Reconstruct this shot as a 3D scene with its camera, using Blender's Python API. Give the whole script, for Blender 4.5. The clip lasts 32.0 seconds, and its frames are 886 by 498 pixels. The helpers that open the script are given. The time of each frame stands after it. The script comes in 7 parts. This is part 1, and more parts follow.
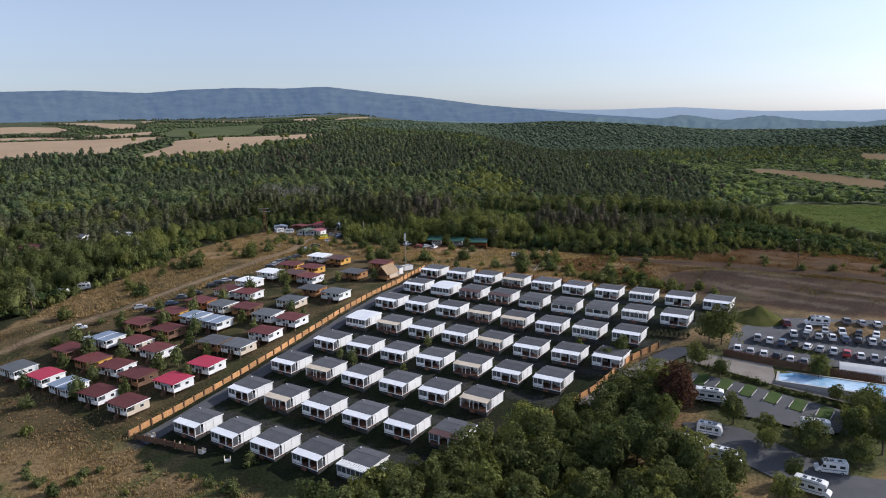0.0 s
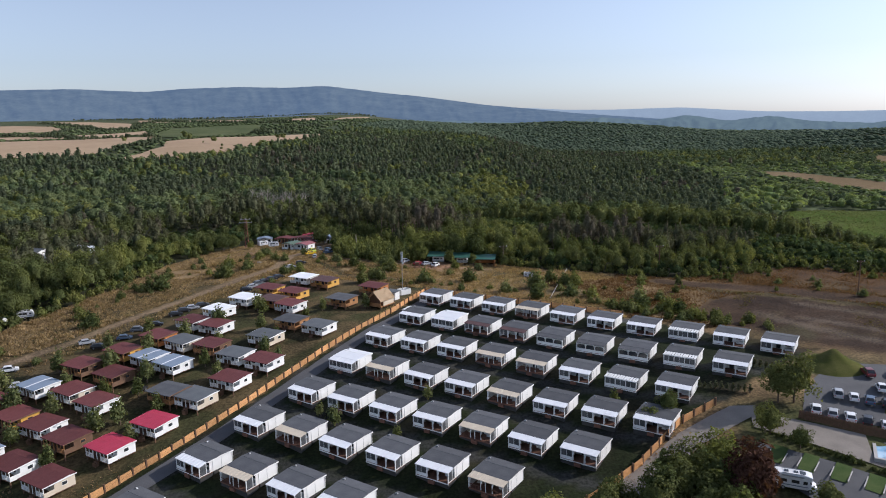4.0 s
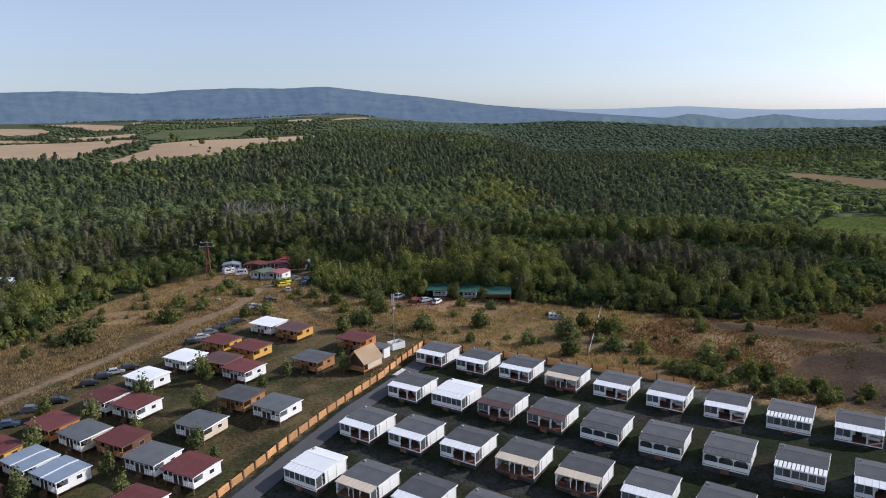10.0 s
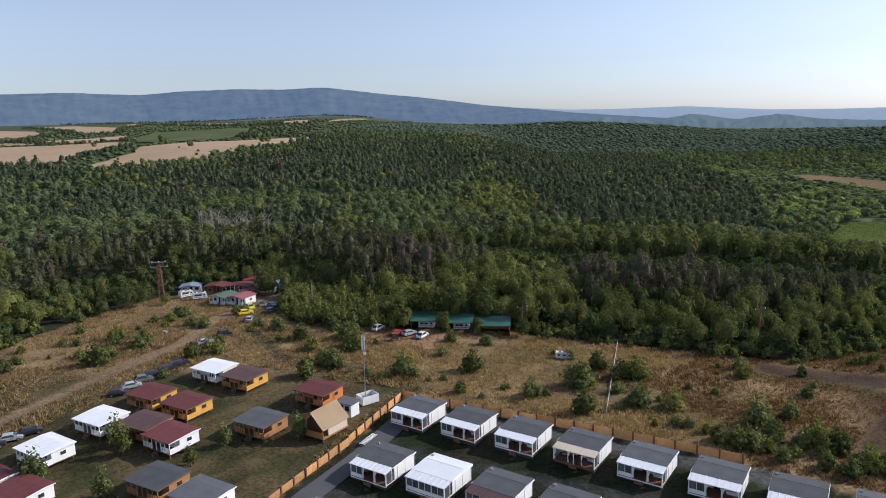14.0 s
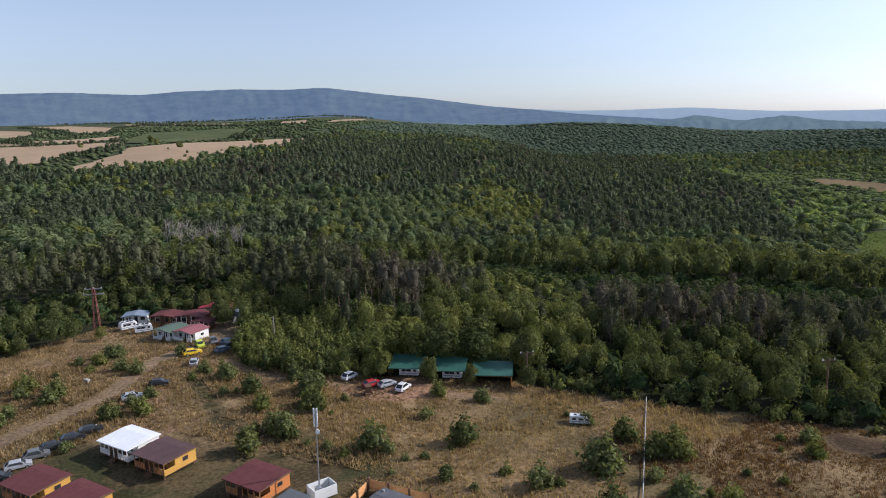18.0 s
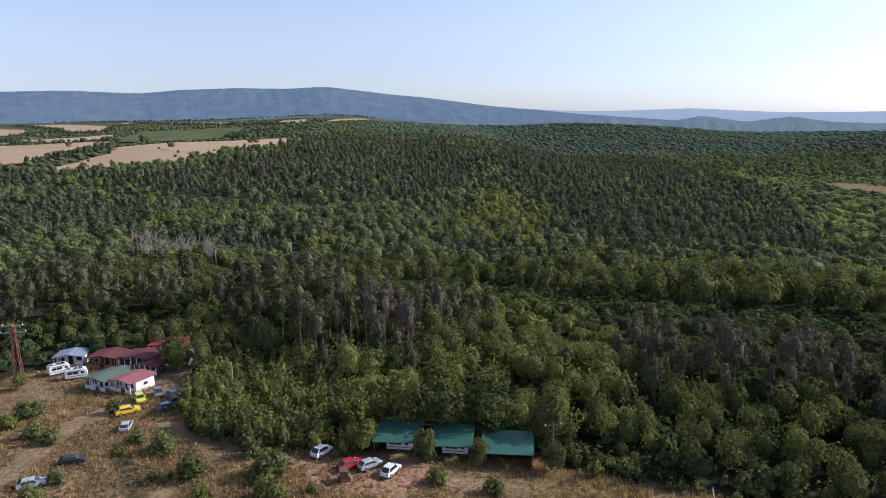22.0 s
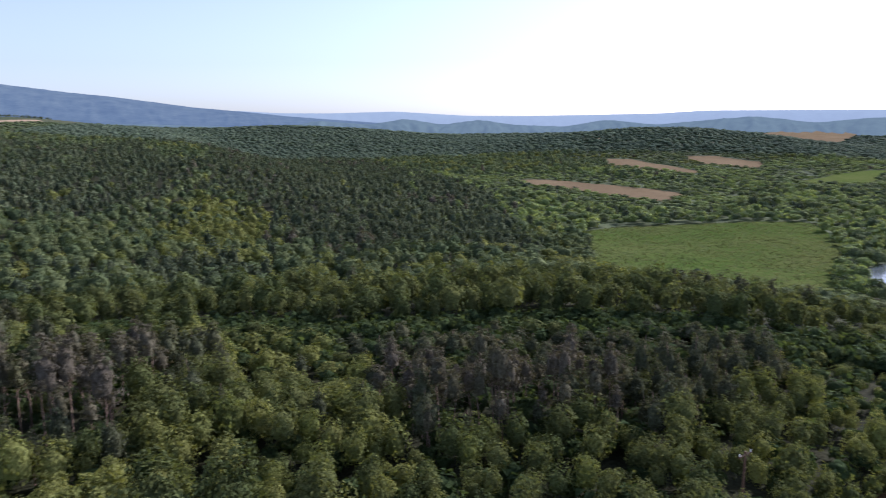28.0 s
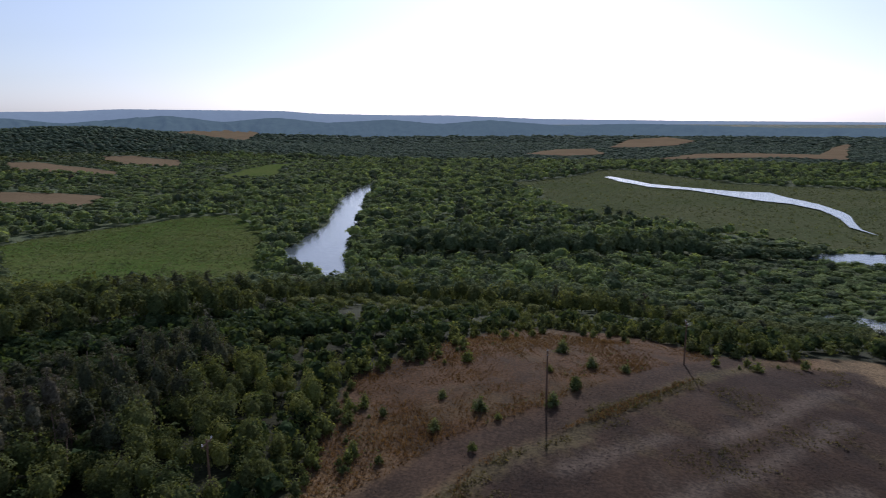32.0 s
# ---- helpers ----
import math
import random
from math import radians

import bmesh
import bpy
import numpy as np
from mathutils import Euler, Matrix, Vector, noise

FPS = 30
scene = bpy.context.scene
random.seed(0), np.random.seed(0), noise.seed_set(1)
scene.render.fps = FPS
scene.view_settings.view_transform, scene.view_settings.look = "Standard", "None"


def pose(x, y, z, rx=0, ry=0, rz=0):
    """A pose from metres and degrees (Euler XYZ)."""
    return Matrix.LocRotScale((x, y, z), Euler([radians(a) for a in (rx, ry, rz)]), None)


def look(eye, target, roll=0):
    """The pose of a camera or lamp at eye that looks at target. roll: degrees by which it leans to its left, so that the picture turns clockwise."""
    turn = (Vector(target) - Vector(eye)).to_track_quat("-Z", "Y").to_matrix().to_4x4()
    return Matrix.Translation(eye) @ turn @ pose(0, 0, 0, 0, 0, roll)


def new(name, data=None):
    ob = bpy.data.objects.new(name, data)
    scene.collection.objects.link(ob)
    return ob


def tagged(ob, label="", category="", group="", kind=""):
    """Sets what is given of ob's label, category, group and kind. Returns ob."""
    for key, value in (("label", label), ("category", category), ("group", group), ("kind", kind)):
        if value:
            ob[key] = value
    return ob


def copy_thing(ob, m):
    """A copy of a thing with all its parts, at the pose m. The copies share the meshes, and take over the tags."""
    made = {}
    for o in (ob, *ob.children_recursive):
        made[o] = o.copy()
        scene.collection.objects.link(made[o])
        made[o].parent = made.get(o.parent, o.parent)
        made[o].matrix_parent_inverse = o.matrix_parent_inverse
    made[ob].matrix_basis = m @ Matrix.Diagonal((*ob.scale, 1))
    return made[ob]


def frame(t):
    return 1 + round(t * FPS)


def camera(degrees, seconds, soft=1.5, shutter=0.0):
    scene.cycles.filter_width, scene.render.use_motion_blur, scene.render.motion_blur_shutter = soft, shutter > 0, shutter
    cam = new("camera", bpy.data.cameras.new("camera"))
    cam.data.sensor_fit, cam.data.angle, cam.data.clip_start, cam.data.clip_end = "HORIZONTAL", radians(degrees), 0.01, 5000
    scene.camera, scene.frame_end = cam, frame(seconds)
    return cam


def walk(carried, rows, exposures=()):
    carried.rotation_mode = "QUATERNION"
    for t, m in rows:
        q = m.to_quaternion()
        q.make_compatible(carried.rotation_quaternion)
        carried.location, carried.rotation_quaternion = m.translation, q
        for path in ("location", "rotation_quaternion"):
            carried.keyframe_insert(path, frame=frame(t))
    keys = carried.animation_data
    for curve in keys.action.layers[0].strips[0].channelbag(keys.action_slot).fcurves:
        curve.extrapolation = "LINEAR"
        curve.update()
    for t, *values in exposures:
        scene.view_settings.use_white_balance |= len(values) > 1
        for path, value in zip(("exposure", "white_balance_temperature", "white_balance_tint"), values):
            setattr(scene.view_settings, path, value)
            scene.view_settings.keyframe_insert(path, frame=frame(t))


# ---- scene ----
cam = camera(65.39, 32.0, 1.0, 0.25)


def aim(x, y, z, yaw, pitch, roll):
    return pose(x, y, z, 90 + pitch, 0, yaw) @ pose(0, 0, 0, 0, 0, roll)


PATH = [
    (0.0, aim(2.00, -8.55, 49.53, 2.22, -10.43, -0.94)),
    (0.5, aim(1.86, -4.59, 49.59, 2.24, -10.44, -0.91)),
    (1.0, aim(1.72, -0.59, 49.65, 2.25, -10.44, -0.89)),
    (1.5, aim(1.55, 3.44, 49.70, 2.25, -10.43, -0.88)),
    (2.0, aim(1.35, 7.46, 49.76, 2.27, -10.43, -0.87)),
    (2.5, aim(1.12, 11.52, 49.81, 2.27, -10.43, -0.86)),
    (3.0, aim(0.85, 15.59, 49.87, 2.25, -10.43, -0.84)),
    (3.5, aim(0.56, 19.64, 49.92, 2.27, -10.44, -0.82)),
    (5.5, aim(-0.62, 35.74, 50.03, 2.30, -10.45, -0.82)),
    (6.0, aim(-0.91, 39.73, 50.06, 2.32, -10.44, -0.84)),
    (6.5, aim(-1.20, 43.68, 50.11, 2.34, -10.44, -0.87)),
    (7.0, aim(-1.48, 47.65, 50.17, 2.34, -10.44, -0.89)),
    (7.5, aim(-1.73, 51.64, 50.22, 2.33, -10.44, -0.93)),
    (8.0, aim(-1.93, 55.61, 50.26, 2.34, -10.45, -0.97)),
    (8.5, aim(-2.07, 59.55, 50.28, 2.34, -10.45, -1.02)),
    (9.0, aim(-2.13, 63.50, 50.30, 2.34, -10.44, -1.07)),
    (9.5, aim(-2.11, 67.49, 50.32, 2.34, -10.43, -1.10)),
    (10.0, aim(-2.02, 71.51, 50.33, 2.37, -10.43, -1.14)),
    (10.5, aim(-1.86, 75.49, 50.32, 2.38, -10.43, -1.18)),
    (11.0, aim(-1.64, 79.37, 50.29, 2.40, -10.43, -1.22)),
    (11.5, aim(-1.36, 83.17, 50.27, 2.43, -10.43, -1.26)),
    (12.0, aim(-1.04, 86.92, 50.26, 2.48, -10.42, -1.29)),
    (12.5, aim(-0.72, 90.63, 50.24, 2.44, -10.41, -1.29)),
    (13.0, aim(-0.41, 94.36, 50.20, 2.47, -10.39, -1.29)),
    (13.5, aim(-0.13, 98.14, 50.15, 2.43, -10.38, -1.30)),
    (14.0, aim(0.14, 101.99, 50.09, 2.42, -10.36, -1.30)),
    (14.5, aim(0.43, 105.92, 50.03, 2.43, -10.35, -1.27)),
    (16.5, aim(1.67, 121.83, 50.09, 2.47, -10.31, -1.25)),
    (17.0, aim(1.80, 125.84, 50.08, 2.53, -10.31, -1.24)),
    (17.5, aim(1.88, 129.84, 50.06, 2.58, -10.30, -1.21)),
    (18.0, aim(1.89, 133.84, 50.03, 2.57, -10.29, -1.17)),
    (18.5, aim(1.85, 137.81, 50.00, 2.58, -10.28, -1.13)),
    (19.0, aim(1.77, 141.75, 49.97, 2.60, -10.28, -1.08)),
    (19.5, aim(1.67, 145.68, 49.97, 2.61, -10.28, -1.03)),
    (20.0, aim(1.55, 149.56, 50.00, 2.63, -10.28, -1.00)),
    (20.5, aim(1.39, 153.41, 50.04, 2.64, -10.29, -0.98)),
    (21.0, aim(1.19, 157.31, 50.08, 2.68, -10.29, -0.96)),
    (21.5, aim(0.94, 161.22, 50.11, 2.69, -10.30, -0.94)),
    (22.0, aim(0.66, 165.17, 50.12, 2.70, -10.30, -0.91)),
    (22.5, aim(0.37, 169.17, 50.12, 2.70, -10.30, -0.86)),
    (23.0, aim(0.08, 173.19, 50.14, 2.68, -10.29, -0.81)),
    (23.5, aim(-0.22, 177.26, 50.19, 2.69, -10.28, -0.76)),
    (24.0, aim(-0.55, 181.34, 50.32, 2.74, -10.27, -0.72)),
    (24.5, aim(-0.91, 184.43, 50.52, 2.77, -10.25, -0.70)),
    (26.5, aim(-0.61, 189.15, 50.24, 3.55, -10.26, -0.95)),
    (27.0, aim(-0.44, 189.13, 50.06, 3.76, -10.28, -0.94)),
    (27.2, aim(-0.39, 189.07, 49.98, 3.50, -10.31, -0.92)),
    (27.3, aim(-0.37, 189.04, 49.95, 2.10, -10.32, -0.90)),
    (27.5, aim(-0.32, 188.98, 49.87, -3.74, -10.35, -0.87)),
    (27.8, aim(-0.31, 188.94, 49.78, -15.30, -10.40, -0.81)),
    (28.0, aim(-0.30, 188.92, 49.71, -20.88, -10.44, -0.76)),
    (28.2, aim(-0.32, 188.96, 49.67, -24.30, -10.47, -0.72)),
    (28.5, aim(-0.35, 189.03, 49.60, -26.74, -10.50, -0.66)),
    (29.0, aim(-0.40, 189.05, 49.53, -26.76, -10.53, -0.60)),
    (29.3, aim(-0.40, 189.03, 49.51, -26.90, -10.54, -0.57)),
    (29.5, aim(-0.40, 189.02, 49.50, -28.72, -10.55, -0.55)),
    (30.0, aim(-0.37, 189.02, 49.49, -36.46, -10.59, -0.48)),
    (30.5, aim(-0.32, 189.03, 49.49, -44.36, -10.65, -0.40)),
    (31.0, aim(-0.29, 189.08, 49.52, -52.17, -10.72, -0.32)),
    (31.5, aim(-0.30, 189.10, 49.57, -59.93, -10.82, -0.27)),
    (32.0, aim(-0.36, 189.12, 49.64, -66.34, -10.91, -0.23)),
]
walk(cam, PATH, [(0, 0.06, 5550, 15), (16, 0.07, 5550, 15), (24, 0.36, 5420, 19), (27, 0.46, 5360, 21), (28, 0.44, 5300, 22), (29, 0.14, 5300, 21), (30, 0.2, 5300, 21), (31, -0.2, 5260, 20), (32, -0.58, 5230, 19)])

# ---- light ----
SUN_AZ = 74.5          # degrees clockwise from +y
SUN_EL = 31.0
world = bpy.data.worlds.new("world")
scene.world = world
world.use_nodes = True
wn = world.node_tree.nodes
sky = wn.new("ShaderNodeTexSky")
sky.sky_type, sky.sun_disc = "NISHITA", False
sky.sun_elevation, sky.sun_rotation = radians(SUN_EL), radians(SUN_AZ)
sky.air_density, sky.dust_density, sky.ozone_density, sky.altitude = 1.0, 1.0, 1.6, 50
wn["Background"].inputs["Strength"].default_value = 0.12
soft_sky = wn.new("ShaderNodeHueSaturation")      # thin summer haze
soft_sky.inputs["Saturation"].default_value, soft_sky.inputs["Value"].default_value = 0.54, 1.08
world.node_tree.links.new(sky.outputs[0], soft_sky.inputs["Color"])
world.node_tree.links.new(soft_sky.outputs[0], wn["Background"].inputs["Color"])
sun = new("sun", bpy.data.lights.new("sun", "SUN"))
sun.data.energy, sun.data.angle, sun.data.color = 4.5, radians(0.6), (1.0, 0.88, 0.71)
sun.matrix_world = look((300, 100, 200), (300 - math.sin(radians(SUN_AZ)) * math.cos(radians(SUN_EL)),
                                          100 - math.cos(radians(SUN_AZ)) * math.cos(radians(SUN_EL)), 200 - math.sin(radians(SUN_EL))))

# ---- materials ----


def surface(name, c1, c2=None, scale=1.0, rough=0.8, bump=0.0, metal=0.0, attr="", fine=8.0, vary=0.0, spec=0.5, grit=0.5):
    """Two colours mixed by noise at two scales, with fine relief; attr: a colour attribute that multiplies in; vary: by object."""
    m = bpy.data.materials.new(name)
    m.use_nodes = True
    n, l = m.node_tree.nodes, m.node_tree.links
    b = n["Principled BSDF"]
    b.inputs["Roughness"].default_value, b.inputs["Metallic"].default_value = rough, metal
    b.inputs["Specular IOR Level"].default_value = spec
    geo = n.new("ShaderNodeNewGeometry") if attr else n.new("ShaderNodeTexCoord")
    co = geo.outputs["Position"] if attr else geo.outputs["Object"]
    big, small = n.new("ShaderNodeTexNoise"), n.new("ShaderNodeTexNoise")
    for tex, s, d in ((big, scale, 4), (small, scale * fine, 3)):
        tex.inputs["Scale"].default_value, tex.inputs["Detail"].default_value = s, d
        l.new(co, tex.inputs["Vector"])
    add = n.new("ShaderNodeMath")
    add.operation = "MULTIPLY_ADD"
    l.new(small.outputs["Fac"], add.inputs[0])
    add.inputs[1].default_value = grit
    l.new(big.outputs["Fac"], add.inputs[2])
    ramp = n.new("ShaderNodeMapRange")
    ramp.inputs["From Min"].default_value, ramp.inputs["From Max"].default_value = 0.25 + grit / 2, 0.75 + grit / 2
    l.new(add.outputs[0], ramp.inputs["Value"])
    mix = n.new("ShaderNodeMix")
    mix.data_type = "RGBA"
    c2 = c2 or tuple(v * 0.8 for v in c1)
    mix.inputs["A"].default_value, mix.inputs["B"].default_value = (*c1, 1), (*c2, 1)
    l.new(ramp.outputs["Result"], mix.inputs["Factor"])
    out = mix.outputs["Result"]
    if attr:
        at, mul = n.new("ShaderNodeAttribute"), n.new("ShaderNodeMix")
        at.attribute_name = attr
        mul.data_type, mul.blend_type = "RGBA", "MULTIPLY"
        mul.inputs["Factor"].default_value = 1
        l.new(out, mul.inputs["A"]), l.new(at.outputs["Color"], mul.inputs["B"])
        out = mul.outputs["Result"]
    if vary:
        info, hsv, rng = n.new("ShaderNodeObjectInfo"), n.new("ShaderNodeHueSaturation"), n.new("ShaderNodeMapRange")
        rng.inputs["To Min"].default_value, rng.inputs["To Max"].default_value = 1 - vary, 1 + vary
        l.new(info.outputs["Random"], rng.inputs["Value"]), l.new(rng.outputs["Result"], hsv.inputs["Value"])
        l.new(out, hsv.inputs["Color"])
        out = hsv.outputs["Color"]
    l.new(out, b.inputs["Base Color"])
    if bump:
        bp = n.new("ShaderNodeBump")
        bp.inputs["Strength"].default_value, bp.inputs["Distance"].default_value = bump, 0.3 / scale / fine * 4
        l.new(small.outputs["Fac"], bp.inputs["Height"]), l.new(bp.outputs["Normal"], b.inputs["Normal"])
    return m


def leafage(name, c1, c2, trans=0.3, grain=1.6, vary=0.35):
    """Leaves: colour by tree (attribute tint) and by leaf, some light passing through."""
    m = bpy.data.materials.new(name)
    m.use_nodes = True
    n, l = m.node_tree.nodes, m.node_tree.links
    b = n["Principled BSDF"]
    b.inputs["Roughness"].default_value, b.inputs["Specular IOR Level"].default_value = 0.9, 0.04
    at, geo, info, mix, hsv = (n.new("ShaderNode" + k) for k in ("Attribute", "NewGeometry", "ObjectInfo", "Mix", "HueSaturation"))
    at.attribute_name = "tint"
    mix.data_type = "RGBA"
    mix.inputs["A"].default_value, mix.inputs["B"].default_value = (*c1, 1), (*c2, 1)
    sm_ = n.new("ShaderNodeMath")
    sm_.operation = "ADD"
    l.new(at.outputs["Fac"], sm_.inputs[0]), l.new(info.outputs["Random"], sm_.inputs[1])
    fr = n.new("ShaderNodeMath")
    fr.operation = "FRACT"
    l.new(sm_.outputs[0], fr.inputs[0]), l.new(fr.outputs[0], mix.inputs["Factor"])
    rng = n.new("ShaderNodeMapRange")
    rng.inputs["To Min"].default_value, rng.inputs["To Max"].default_value = 1 - vary, 1 + vary
    l.new(geo.outputs["Random Per Island"], rng.inputs["Value"])
    clump, shade, mott = n.new("ShaderNodeTexNoise"), n.new("ShaderNodeMapRange"), n.new("ShaderNodeMath")
    clump.inputs["Scale"].default_value, clump.inputs["Detail"].default_value, clump.inputs["Roughness"].default_value = grain, 3, 0.75
    l.new(geo.outputs["Position"], clump.inputs["Vector"]), l.new(clump.outputs["Fac"], shade.inputs["Value"])
    shade.inputs["From Min"].default_value, shade.inputs["From Max"].default_value = 0.3, 0.7
    shade.inputs["To Min"].default_value, shade.inputs["To Max"].default_value = 0.6, 1.4
    mott.operation = "MULTIPLY"
    l.new(rng.outputs["Result"], mott.inputs[0]), l.new(shade.outputs["Result"], mott.inputs[1]), l.new(mott.outputs[0], hsv.inputs["Value"])
    bp = n.new("ShaderNodeBump")
    bp.inputs["Strength"].default_value, bp.inputs["Distance"].default_value = 0.9, 0.8 / grain
    l.new(clump.outputs["Fac"], bp.inputs["Height"]), l.new(bp.outputs["Normal"], b.inputs["Normal"])
    l.new(mix.outputs["Result"], hsv.inputs["Color"]), l.new(hsv.outputs["Color"], b.inputs["Base Color"])
    tr, ms = n.new("ShaderNodeBsdfTranslucent"), n.new("ShaderNodeMixShader")
    ms.inputs[0].default_value = trans
    thru = n.new("ShaderNodeMix")          # light that passes through a leaf turns yellow-green
    thru.data_type, thru.blend_type = "RGBA", "MULTIPLY"
    thru.inputs["Factor"].default_value, thru.inputs["B"].default_value = 1, (1.3, 1.25, 0.6, 1)
    l.new(hsv.outputs["Color"], thru.inputs["A"]), l.new(thru.outputs["Result"], tr.inputs["Color"])
    l.new(b.outputs[0], ms.inputs[1]), l.new(tr.outputs[0], ms.inputs[2]), l.new(ms.outputs[0], n["Material Output"].inputs["Surface"])
    return m


